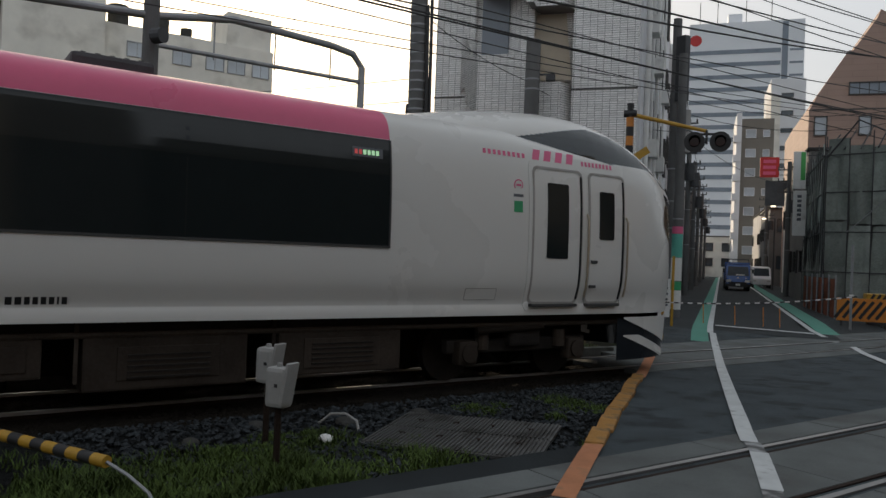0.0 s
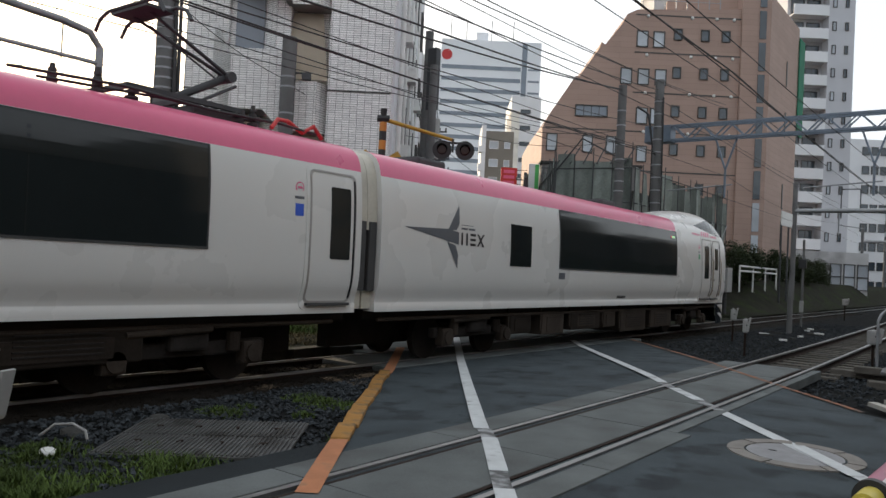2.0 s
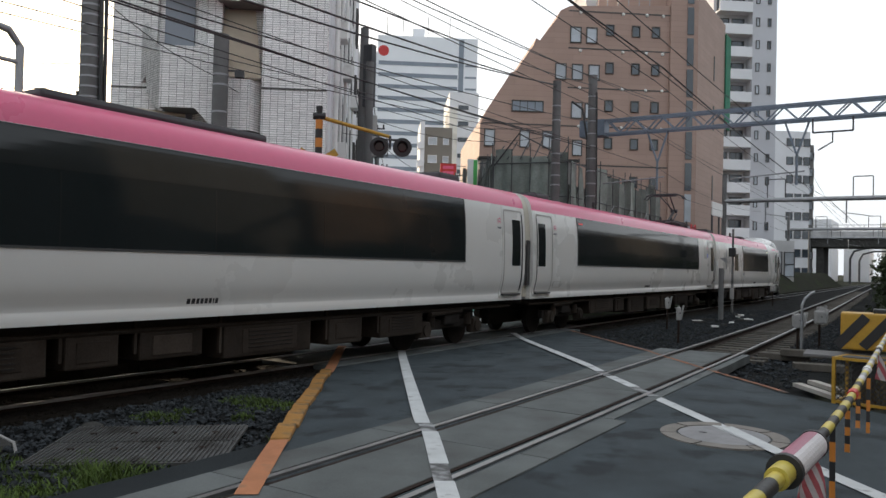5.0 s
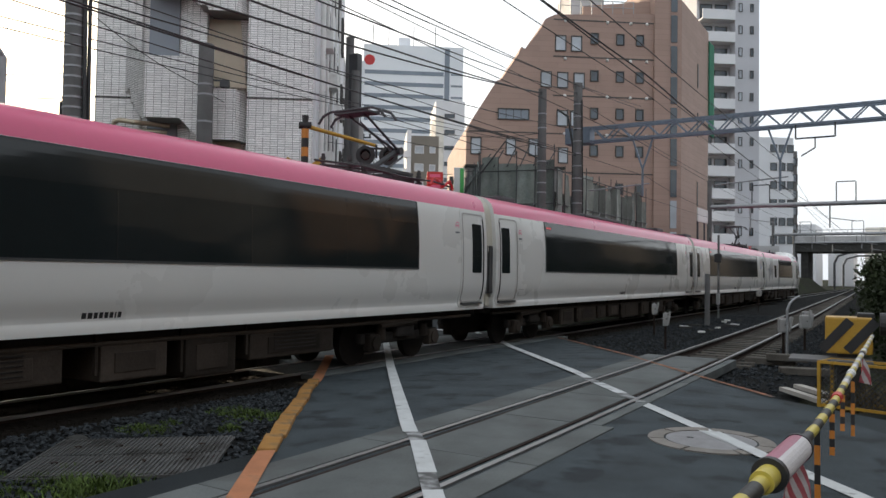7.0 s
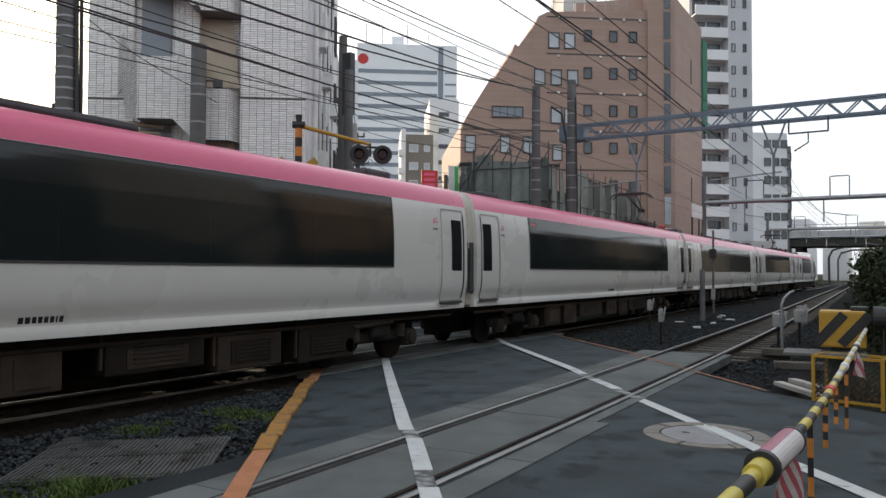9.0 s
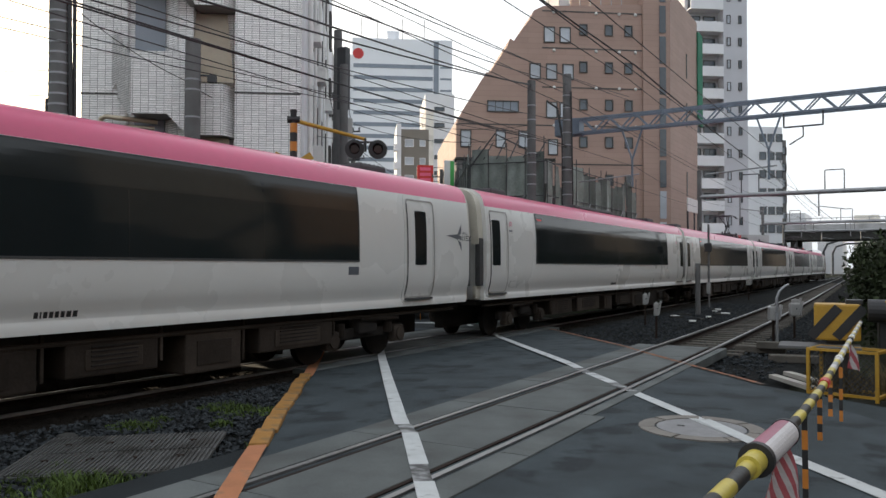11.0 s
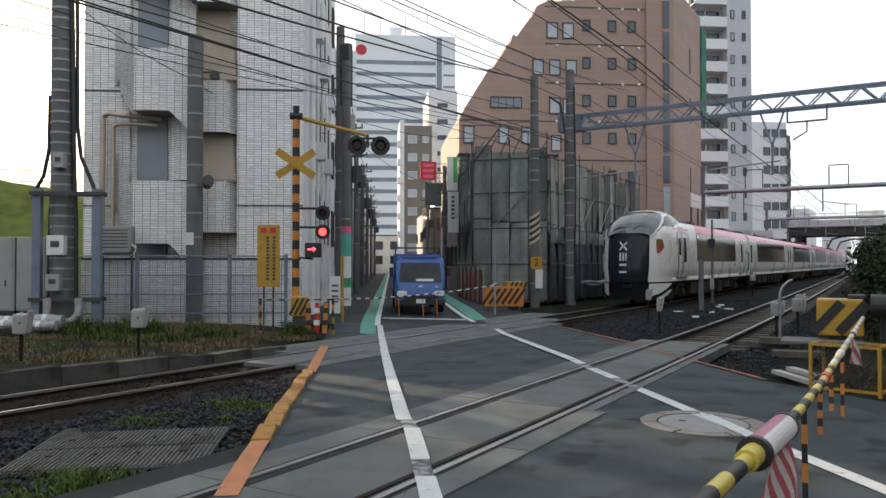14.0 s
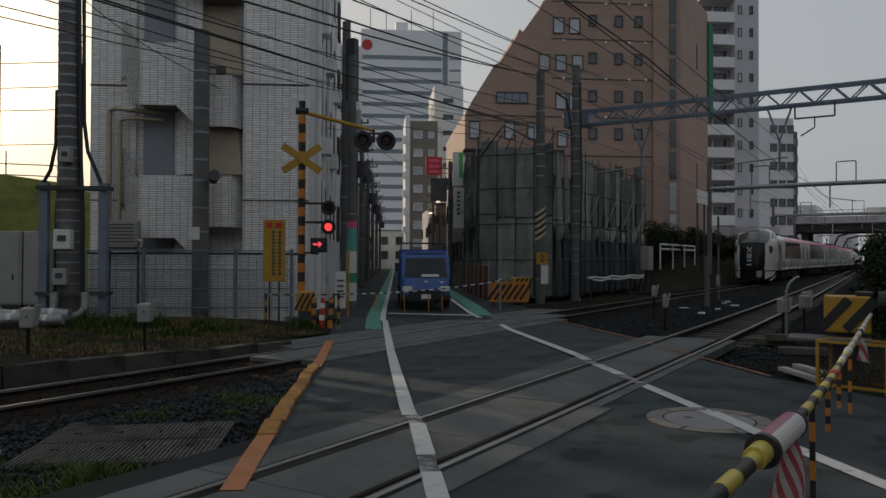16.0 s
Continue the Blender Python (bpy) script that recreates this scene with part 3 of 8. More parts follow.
while y < 70:
    if not 9.8 < y < 22.6:
        part("sleeper", sl, None, tr, at=pose(FAR_X, y, -0.36, 0, 0, rng.uniform(-1, 1)))
    y += 0.62


def scatter(name, label, category, material, count, place, size, squash=0.7):
    """Loose stones, as one mesh of many small uneven lumps."""
    vs, fs = [], []
    base = [(1, 0, 0), (-1, 0, 0), (0, 1, 0), (0, -1, 0), (0, 0, 1), (0, 0, -1)]
    tri = [(0, 2, 4), (2, 1, 4), (1, 3, 4), (3, 0, 4), (2, 0, 5), (1, 2, 5), (3, 1, 5), (0, 3, 5)]
    for _ in range(count):
        x, y_, z = place()
        s = rng.uniform(*size)
        rot = Euler((rng.uniform(0, 6), rng.uniform(0, 6), rng.uniform(0, 6))).to_matrix()
        k = len(vs)
        for b_ in base:
            v = rot @ (Vector(b_) * s * rng.uniform(0.6, 1.15))
            vs.append((x + v.x, y_ + v.y, z + v.z * squash))
        fs += [(a + k, b + k, c + k) for a, b, c in tri]
    me = bpy.data.meshes.new(name)
    me.from_pydata(vs, [], fs)
    me.materials.append(material)
    return tagged(new(name, me), label, category, "", "stuff")


def verge_z(y_):
    return 0.06 - 0.17 * min(1, max(0, (y_ - 6) / 5))


def off_road(x, y_):
    n = 0.8 * x + 0.6 * y_
    return n < -1.66 or n > 5.0


def stone_place(x0, x1, y0, y1, z):
    def f():
        while True:
            x, y_ = rng.uniform(x0, x1), rng.uniform(y0, y1)
            if off_road(x, y_):
                return x, y_, z
    return f


scatter("gravel", "blue-grey broken gravel beside the crossing", "gravel", STONE, 5200, stone_place(-9.0, -6.02, 1.0, 9.2, -0.165), (0.018, 0.045))
scatter("gravel", "dark broken ballast round the near track", "gravel", STONE, 9000, stone_place(-8.5, -2.6, 13, 40, -0.165), (0.02, 0.05))
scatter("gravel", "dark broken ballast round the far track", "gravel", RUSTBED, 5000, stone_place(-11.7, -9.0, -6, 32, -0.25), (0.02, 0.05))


def blades(name, label, category, material, count, place, height, wide=1.0):
    """Tufts of narrow bent leaves."""
    vs, fs = [], []
    for _ in range(count):
        x, y_, z, hs = place()
        a = rng.uniform(0, 6.283)
        h = rng.uniform(*height) * hs
        w = rng.uniform(0.004, 0.009) * wide
        lx, ly = math.cos(a), math.sin(a)
        lean = rng.uniform(0.2, 1.1) * h
        k = len(vs)
        vs += [(x - ly * w, y_ + lx * w, z), (x + ly * w, y_ - lx * w, z),
               (x + lx * lean * 0.4 - ly * w * 0.8, y_ + ly * lean * 0.4 + lx * w * 0.8, z + h * 0.6),
               (x + lx * lean * 0.4 + ly * w * 0.8, y_ + ly * lean * 0.4 - lx * w * 0.8, z + h * 0.6),
               (x + lx * lean, y_ + ly * lean, z + h)]
        fs += [(k, k + 1, k + 3, k + 2), (k + 2, k + 3, k + 4)]
    me = bpy.data.meshes.new(name)
    me.from_pydata(vs, [], fs)
    me.materials.append(material)
    return tagged(new(name, me), label, category, "", "stuff")


def tufts(centres, z):
    def f():
        cx, cy, r, hs = rng.choice(centres)
        a, d = rng.uniform(0, 6.283), r * math.sqrt(rng.random())
        gy = cy + math.sin(a) * d
        return cx + math.cos(a) * d, gy, z(gy) if callable(z) else z, hs * (1.15 - 0.6 * d / r)
    return f


def field(x0, x1, y0, y1, k, r0, r1, hs=1.0):
    return [(rng.uniform(x0, x1), rng.uniform(y0, y1), rng.uniform(r0, r1), hs * rng.uniform(0.5, 1.2)) for _ in range(k)]


blades("grass", "short green grass tufts on the dirt between the tracks", "grass", GRASS, 30000,
       tufts(field(-7.6, -6.25, 0.4, 4.1, 60, 0.18, 0.45, 1.3) + field(-8.0, -6.8, 2.2, 4.4, 10, 0.12, 0.3, 0.8) + field(-8.4, -7.4, 5.6, 7.2, 10, 0.12, 0.32, 0.9), -0.19), (0.025, 0.12), 1.1)
blades("grass", "short green grass tufts on the dirt between the tracks", "grass", GRASS, 4000,
       tufts(field(-6.3, -6.0, 5.0, 5.9, 3, 0.1, 0.2) + field(-7.6, -6.6, 2.5, 5.5, 10, 0.08, 0.16, 0.7) + field(-8.5, -7.4, -3, 2, 12, 0.2, 0.4), -0.19), (0.05, 0.14))
blades("grass", "scattered green weeds beside the far side pole", "grass", GRASS, 15000,
       tufts(field(-19, -14.2, 10.0, 13.6, 12, 0.25, 0.5) + field(-14.0, -13.2, 13.6, 15, 8, 0.15, 0.35) + field(-18.2, -16.8, 11.2, 12.6, 12, 0.3, 0.6, 1.5) + field(-26, -12.5, -3, 9, 30, 0.2, 0.5, 0.6), verge_z), (0.1, 0.42), 1.5)
blades("dry_grass", "flattened dry grass and weeds behind the far track", "dry grass", DRYGRASS, 30000,
       tufts(field(-19.5, -12.6, 6.5, 14.8, 120, 0.3, 0.75, 0.7) + field(-30, -12.7, -4, 7, 60, 0.3, 0.8, 0.6), verge_z), (0.06, 0.2), 1.3)

# raised strip of dirt behind the far track, sinking towards the crossing, held by an old concrete edge
bm = B()
strip(bm, steps(-45, -11.85, 0.6), steps(-40, 15.6, 0.6), lambda x, y_: verge_z(y_) + 0.05 * noise.noise((x * 0.7, y_ * 0.7, 9)) if off_road(x + 0.8, y_ + 0.6) else -0.3)
solid("verge", bm, SOIL, "rough strip of brown dirt behind the far track", "ground", "structure", smooth=True)
edge = thing("retaining_edge", "low dark old concrete edging along the far track", "kerb", kind="structure")
y = -40.0
while y < 11.4:
    ln = 1.0
    bm = B()
    span(bm, -0.12, 0.12, 0.01, ln - 0.01, -0.34, 0.1, 0.015)
    part("edging_block", bm, CONC_EDGE, edge, at=pose(-11.95 + rng.uniform(-0.03, 0.03), y, verge_z(y + 0.5) - 0.1 + rng.uniform(-0.035, 0.035), rng.uniform(-1.2, 1.2), rng.uniform(-2, 2), rng.uniform(-1.2, 1.2)))
    y += ln

# ---------------------------------------------------------------- the train
# a car's own x runs across, y along with its middle at 0, z from the world's ground
PROFILE_KEYS = [(1.395, 0.85), (1.397, 0.98), (1.384, 1.0), (1.39, 1.06), (1.412, 1.14), (1.446, 1.26), (1.466, 1.4), (1.474, 1.56), (1.475, 1.76), (1.472, 2.2), (1.455, 2.6), (1.425, 2.9), (1.39, 3.12),
           (1.34, 3.3), (1.25, 3.43), (1.08, 3.53), (0.8, 3.59), (0.4, 3.63), (0.0, 3.64)]


def finer(keys, k=3):
    """The same outline with k steps between keys, on a smooth curve above the sill ledge."""
    out = []
    for i in range(len(keys) - 1):
        p0, p1, p2, p3 = (Vector(keys[max(2, j)] if i >= 2 else keys[j]) for j in (max(0, i - 1), i, i + 1, min(len(keys) - 1, i + 2)))
        if keys[i][1] < 1.0:
            out.append(keys[i])
            continue
        for n_ in range(k):
            t_ = n_ / k
            q = 0.5 * (2 * p1 + (p2 - p0) * t_ + (2 * p0 - 5 * p1 + 4 * p2 - p3) * t_ ** 2 + (3 * p1 - p0 - 3 * p2 + p3) * t_ ** 3)
            out.append((q.x, q.y) if n_ else keys[i])
    return out + [keys[-1]]


PROFILE = finer(PROFILE_KEYS)


def width_at(z):
    zs = [p[1] for p in PROFILE]
    return float(np.interp(z, zs, [p[0] for p in PROFILE]))


def skin(y0, y1, z0, z1, out, side=1, rows=None):
    """A panel that lies on the car's side between heights, out metres proud."""
    bm = B()
    zs = sorted({z0, z1, *[p[1] for p in PROFILE if z0 < p[1] < z1]})
    a = [bm.verts.new((side * (width_at(z) + out), y0, z)) for z in zs]
    b = [bm.verts.new((side * (width_at(z) + out), y1, z)) for z in zs]
    a2 = [bm.verts.new((side * (width_at(z) - 0.01), y0, z)) for z in zs]
    b2 = [bm.verts.new((side * (width_at(z) - 0.01), y1, z)) for z in zs]
    for i in range(len(zs) - 1):
        bm.faces.new((a[i], b[i], b[i + 1], a[i + 1]))
        bm.faces.new((a[i], a[i + 1], a2[i + 1], a2[i]))
        bm.faces.new((b[i], b[i + 1], b2[i + 1], b2[i]))
    bm.faces.new((a[0], b[0], b2[0], a2[0]))
    bm.faces.new((a[-1], b[-1], b2[-1], a2[-1]))
    return bm


def side_poly(pts, out, side=1):
    """A flat decal of given outline (y, z) on the side."""
    bm = B()
    vs = [bm.verts.new((side * (width_at(z) + out), y, z)) for y, z in pts]
    bm.faces.new(vs)
    return bm


def shell(y0, y1, lo, hi):
    """The car's body between two stations, for the profile's points lo to hi."""
    bm = B()
    pr = [p for p in PROFILE if lo - 1e-6 <= p[1] <= hi + 1e-6]
    for s in (1, -1):
        a = [bm.verts.new((s * x, y0, z)) for x, z in pr]
        b = [bm.verts.new((s * x, y1, z)) for x, z in pr]
        for i in range(len(pr) - 1):
            bm.faces.new((a[i], b[i], b[i + 1], a[i + 1]))
    return bm


def cap(bm, y):
    vs = [bm.verts.new((x, y, z)) for x, z in PROFILE] + [bm.verts.new((-x, y, z)) for x, z in reversed(PROFILE[:-1])]
    bm.faces.new(vs)


def rounded(y0, y1, z0, z1, r, k=5):
    """An upright rectangle (y, z) with rounded corners, from the lower left round to the right."""
    pts = []
    for cy, cz, a0 in ((y1 - r, z0 + r, -90), (y1 - r, z1 - r, 0), (y0 + r, z1 - r, 90), (y0 + r, z0 + r, 180)):
        pts += [(cy + r * math.cos(radians(a0 + 90 * i / k)), cz + r * math.sin(radians(a0 + 90 * i / k))) for i in range(k + 1)]
    out = []
    for (ya, za), (yb, zb) in zip(pts, pts[1:] + pts[:1]):
        m_ = max(1, int(abs(zb - za) / 0.12))
        out += [(ya + (yb - ya) * i / m_, za + (zb - za) * i / m_) for i in range(m_)]
    return out


def ring(y0, y1, z0, z1, r, w, out, side):
    """A rounded frame of width w that lies on the car's curved side."""
    bm = B()
    a = [bm.verts.new((side * (width_at(z) + out), y, z)) for y, z in rounded(y0, y1, z0, z1, r)]
    b = [bm.verts.new((side * (width_at(z0 + w + (z - z0) * (z1 - z0 - 2 * w) / (z1 - z0)) + out), y0 + w + (y - y0) * (y1 - y0 - 2 * w) / (y1 - y0), z0 + w + (z - z0) * (z1 - z0 - 2 * w) / (z1 - z0))) for y, z in rounded(y0, y1, z0, z1, r)]
    c = [bm.verts.new((side * (width_at(v.co.z) - 0.005), v.co.y, v.co.z)) for v in a]
    k = len(a)
    for i in range(k):
        j = (i + 1) % k
        bm.faces.new((a[i], a[j], b[j], b[i]))
        bm.faces.new((c[i], c[j], a[j], a[i]))
    return bm


def door(car, y0, y1, side, handles=False, crew=False, shift=0.0, seal=1):
    """A plug door: raised surround, rounded frame, dark seal on its closing edge, window and step plate."""
    zt, zb = 3.0, 1.03
    d = part("door", skin(y0, y1, zb, zt, 0.006, side), TRAIN_W, car)
    if not crew:
        part("door_surround", ring(y0 - 0.1, y1 + 0.1, zb - 0.12, zt + 0.11, 0.1, 0.1, 0.011, side), TRAIN_W, d)
    part("door_frame", ring(y0 - 0.035, y1 + 0.035, zb - 0.02, zt + 0.035, 0.1, 0.035, 0.016, side), DOOR_GREY, d, "grimy grey frame")
    ye = y1 if seal > 0 else y0
    part("door_seal", skin(ye - 0.014, ye + 0.014, zb + 0.05, zt - 0.06, 0.019, side), TRAIN_BLACK, d)
    bm = B()
    box(bm, side * 1.415, (y0 + y1) / 2, zb - 0.035, 0.1, y1 - y0 - 0.02, 0.045, None, 0.008)
    part("door_sill", bm, GANGWAY, d)
    c = (y0 + y1) / 2 + shift
    hw = 0.15 if crew else 0.2
    zw0, zw1 = (2.02, 2.74) if crew else (1.7, 2.79)
    part("door_window", skin(c - hw, c + hw, zw0, zw1, 0.012, side), TRAIN_GLASS, d)
    part("window_gasket", ring(c - hw - 0.012, c + hw + 0.012, zw0 - 0.012, zw1 + 0.012, 0.03, 0.018, 0.015, side), TRAIN_BLACK, d)
    if handles:
        for yy in (y0 - 0.07, y1 + 0.07):
            bm = B()
            tube(bm, [(side * (width_at(z) + 0.05), yy, z) for z in (1.12, 1.25, 1.45, 1.8, 2.3)] + [(side * (width_at(2.38) + 0.01), yy, 2.38)], 0.016, 6)
            part("grab_rail", bm, BRONZE, d, "worn metal grab rail")
        for zz in (1.28, 1.66):
            bm = B()
            box(bm, side * (width_at(zz) + 0.012), y0 + 0.1, zz, 0.03, 0.14, 0.045, None, 0.008)
            part("foothold", bm, GANGWAY, d)


def window_band(car, y0, y1, side):
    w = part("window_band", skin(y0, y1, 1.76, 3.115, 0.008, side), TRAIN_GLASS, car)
    # lighter upper strip: its colour stands in for buildings mirrored in the glass
    part("window_film", skin(y0 + 0.03, y1 - 0.03, 2.66, 3.09, 0.012, side), TRAIN_PALE_GLASS, w)
    k = max(2, round((y1 - y0) / 2.35))
    for i in range(1, k):
        yy = y0 + (y1 - y0) * i / k
        part("window_joint", skin(yy - 0.01, yy + 0.01, 1.78, 2.64, 0.011, side), TRAIN_PALE_GLASS, w)
        for zz in (2.84, 2.94):
            if i in (1, k - 1):
                part("fastener", skin(yy - 0.02, yy + 0.02, zz - 0.02, zz + 0.02, 0.016, side), TRAIN_BLACK, w)
    part("window_rim", skin(y0 - 0.015, y1 + 0.015, 1.735, 1.765, 0.013, side), GANGWAY, w)
    for yy in (y0, y1):
        part("window_rim", skin(yy - 0.012, yy + 0.012, 1.765, 3.11, 0.013, side), GANGWAY, w)


def number_bars(car, y, side):
    """The car's number, as plain bars."""
    x = 0
    for w in (0.07, 0.07, 0.06, 0.06, 0.06, 0.06, 0.03, 0.06):
        part("number_bar", skin(y + x, y + x + w - 0.012, 1.04, 1.115, 0.004, side), LOGO_BLACK, car)
        x += w + 0.012


def bogie(car, y):
    bg = B()
    for s in (1, -1):
        box(bg, s * 0.98, y, 0.38, 0.14, 2.7, 0.2, None, 0.03)
        box(bg, s * 1.05, y, 0.52, 0.25, 0.6, 0.3, None, 0.05)
    box(bg, 0, y, 0.4, 1.9, 0.5, 0.25)
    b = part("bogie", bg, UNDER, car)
    for s in (1, -1):
        for dy in (-1.05, 1.05):
            bm = B()
            box(bm, s * 1.08, y + dy, 0.3, 0.2, 0.34, 0.34, None, 0.05)
            rod(bm, (s * 1.17, y + dy, 0.3), (s * 1.22, y + dy, 0.3), 0.13, seg=16)
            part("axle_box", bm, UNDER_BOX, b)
            bm = B()
            rod(bm, (s * 1.08, y + dy * 0.72, 0.34), (s * 1.08, y + dy * 0.72, 0.6), 0.1, seg=12)
            part("spring", bm, UNDER_BOX, b)
        bm = B()
        rod(bm, (s * 1.2, y - 0.95, 0.62), (s * 1.2, y + 0.3, 0.66), 0.05, seg=10)
        part("damper", bm, UNDER_BOX, b)
    for dy in (-1.05, 1.05):
        bm = B()
        for s in (1, -1):
            rod(bm, (s * 0.5, y + dy, 0.262), (s * 0.63, y + dy, 0.262), 0.43, seg=24)
        rod(bm, (-0.6, y + dy, 0.262), (0.6, y + dy, 0.262), 0.08)
        part("wheelset", bm, UNDER, b)


def underframe(car, y0, y1, seed):
    r = random.Random(seed)
    bm = B()
    span(bm, -1.15, 1.15, y0, y1, 0.72, 0.87)
    # centre plate added only to block daylight showing through under the car
    span(bm, -0.12, 0.12, y0 + 0.2, y1 - 0.2, 0.12, 0.72)
    part("underframe", bm, UNDER, car)
    for s in (1, -1):
        bm = B()
        rod(bm, (s * 1.2, y0 + 0.3, 0.7), (s * 1.2, y1 - 0.3, 0.7), 0.035, seg=8)
        part("air_pipe", bm, UNDER_BOX, car)
    y = y0 + 4.6
    while y < y1 - 5.2:
        ln = r.uniform(0.7, 2.1)
        zb = r.uniform(0.1, 0.3)
        bm = B()
        span(bm, -1.22, 1.22, y, y + ln, zb, 0.68, 0.03)
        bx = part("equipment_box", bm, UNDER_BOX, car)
        for s in (1, -1):
            bm = B()
            box(bm, s * 1.225, y + ln / 2, (zb + 0.68) / 2, 0.02, ln * 0.62, 0.36 if zb < 0.2 else 0.26, None, 0.008)
            part("access_panel", bm, UNDER_BOX, bx)
            if ln > 1.2:
                for i in range(5):
                    bm = B()
                    box(bm, s * 1.24, y + ln / 2, zb + 0.14 + i * 0.06, 0.015, ln * 0.5, 0.02)
                    part("louvre", bm, UNDER, bx)
            bm = B()
            bar(bm, (s * 1.19, y - 0.06, 0.86), (s * 1.19, y - 0.06, zb + 0.1), 0.05, 0.04)
            part("hanger", bm, UNDER_BOX, car)
        y += ln + r.uniform(0.2, 0.6)


def gangway(car, y, sgn):
    """Half of the passage to the next car: rubber folds inside, pale cowl above, dark panels and a step below."""
    bm = B()
    for i in range(4):
        yy = y + sgn * (0.03 + i * 0.05)
        span(bm, -0.62, 0.62, yy, yy + sgn * 0.04, 1.0, 3.2, 0.012)
    part("gangway", bm, GANGWAY, car)
    bm = B()
    pr = [(x * 0.93, z if z < 3.2 else z - 0.03) for x, z in PROFILE if z >= 2.2]
    for s in (1, -1):
        a = [bm.verts.new((s * x, y, z)) for x, z in pr]
        b = [bm.verts.new((s * x, y + sgn * 0.235, z)) for x, z in pr]
        c = [bm.verts.new((s * (x - 0.2), y + sgn * 0.235, z - 0.02)) for x, z in pr]
        for i in range(len(pr) - 1):
            bm.faces.new((a[i], b[i], b[i + 1], a[i + 1]))
            bm.faces.new((b[i], c[i], c[i + 1], b[i + 1]))
    part("cowl", bm, COWL, car, "dingy cream end cowl", smooth=True)
    for s in (1, -1):
        bm = B()
        span(bm, s * 1.26, s * 1.4, y + sgn * 0.03, y + sgn * 0.2, 1.2, 2.34, 0.02)
        part("bellows_cover", bm, GANGWAY, car)
        bm = B()
        span(bm, s * 1.2, s * 1.3, y, y + sgn * 0.22, 0.9, 1.2, 0.01)
        part("end_step", bm, COWL, car)


def icons(car, y, side):
    bm = B()
    bmesh.ops.create_circle(bm, cap_ends=True, segments=18, radius=0.085, matrix=pose(side * (width_at(2.72) + 0.004), y, 2.72, 0, 90 * side, 0))
    rs = part("round_sign", bm, LOGO_PINK, car)
    bm = B()
    bmesh.ops.create_circle(bm, cap_ends=True, segments=18, radius=0.066, matrix=pose(side * (width_at(2.72) + 0.007), y, 2.72, 0, 90 * side, 0))
    part("sign_field", bm, TRAIN_W, rs)
    part("sign_bar", skin(y - 0.045, y + 0.045, 2.705, 2.735, 0.009, side), LOGO_PINK, rs)
    part("small_text", skin(y - 0.09, y + 0.09, 2.55, 2.59, 0.004, side), LOGO_GREY, car)


def bird(car, y, z, s, side, fwd):
    """A grey winged mark and a few plain dark shapes beside it."""
    k = s * fwd
    q = lambda a, b: (y + a * k, z + b * s)

    def flat(bm, pts, out):
        """A convex outline laid on the curved side in thin level strips."""
        ps = [q(*p) for p in pts]
        z0, z1 = min(p[1] for p in ps), max(p[1] for p in ps)
        m_ = max(2, int((z1 - z0) / 0.05) + 1)
        rows = []
        for i in range(m_ + 1):
            zz = z0 + (z1 - z0) * (0.001 + 0.998 * i / m_)
            hits = []
            for (ya, za), (yb, zb) in zip(ps, ps[1:] + ps[:1]):
                if (za - zz) * (zb - zz) < 0:
                    hits.append(ya + (yb - ya) * (zz - za) / (zb - za))
            rows.append([bm.verts.new((side * (width_at(zz) + out), v, zz)) for v in (min(hits), max(hits))])
        for a, b in zip(rows[:-1], rows[1:]):
            bm.faces.new((a[0], a[1], b[1], b[0]))
    for pts in ([(-1.65, 0.05), (-0.2, 0.06), (-0.2, -0.18), (-0.3, -0.14)], [(-0.2, 0.06), (0.08, 0.05), (0.08, -0.2), (-0.2, -0.18)],
                [(-0.24, 0.05), (0.09, 0.5), (0.09, 0.16), (0.0, 0.05)], [(-0.26, -0.17), (0.07, -0.62), (0.07, -0.36), (-0.02, -0.2)]):
        bm = B()
        flat(bm, pts, 0.005)
        part("wing_mark", bm, LOGO_GREY, car, "grey winged mark")
    shapes = [[(0.15, 0.02), (0.2, 0.02), (0.2, -0.2), (0.15, -0.2)], [(0.3, 0.02), (0.35, 0.02), (0.35, -0.2), (0.3, -0.2)]]
    shapes += [[(0.43, zz), (0.6, zz), (0.6, zz - 0.045), (0.43, zz - 0.045)] for zz in (0.02, -0.068, -0.155)]
    shapes += [[(0.64, 0.02), (0.7, 0.02), (0.88, -0.2), (0.82, -0.2)], [(0.82, 0.02), (0.88, 0.02), (0.7, -0.2), (0.64, -0.2)]]
    for pts in shapes:
        bm = B()
        flat(bm, pts, 0.006)
        part("mark_bar", bm, LOGO_BLACK, car, "plain dark bar")
    bm = B()
    flat(bm, [(0.73, -0.085), (0.76, -0.055), (0.79, -0.09), (0.76, -0.125)], 0.009)
    part("mark_diamond", bm, LOGO_PINK, car, "small pink diamond")
    for a, b, zz, h_ in ((0.15, 0.34, 0.11, 0.035), (0.37, 0.58, 0.11, 0.035), (0.15, 0.52, 0.16, 0.012)):
        bm = B()
        flat(bm, [(a, zz), (b, zz), (b, zz - h_), (a, zz - h_)], 0.006)
        part("mark_bar", bm, LOGO_GREY, car, "plain grey bar")


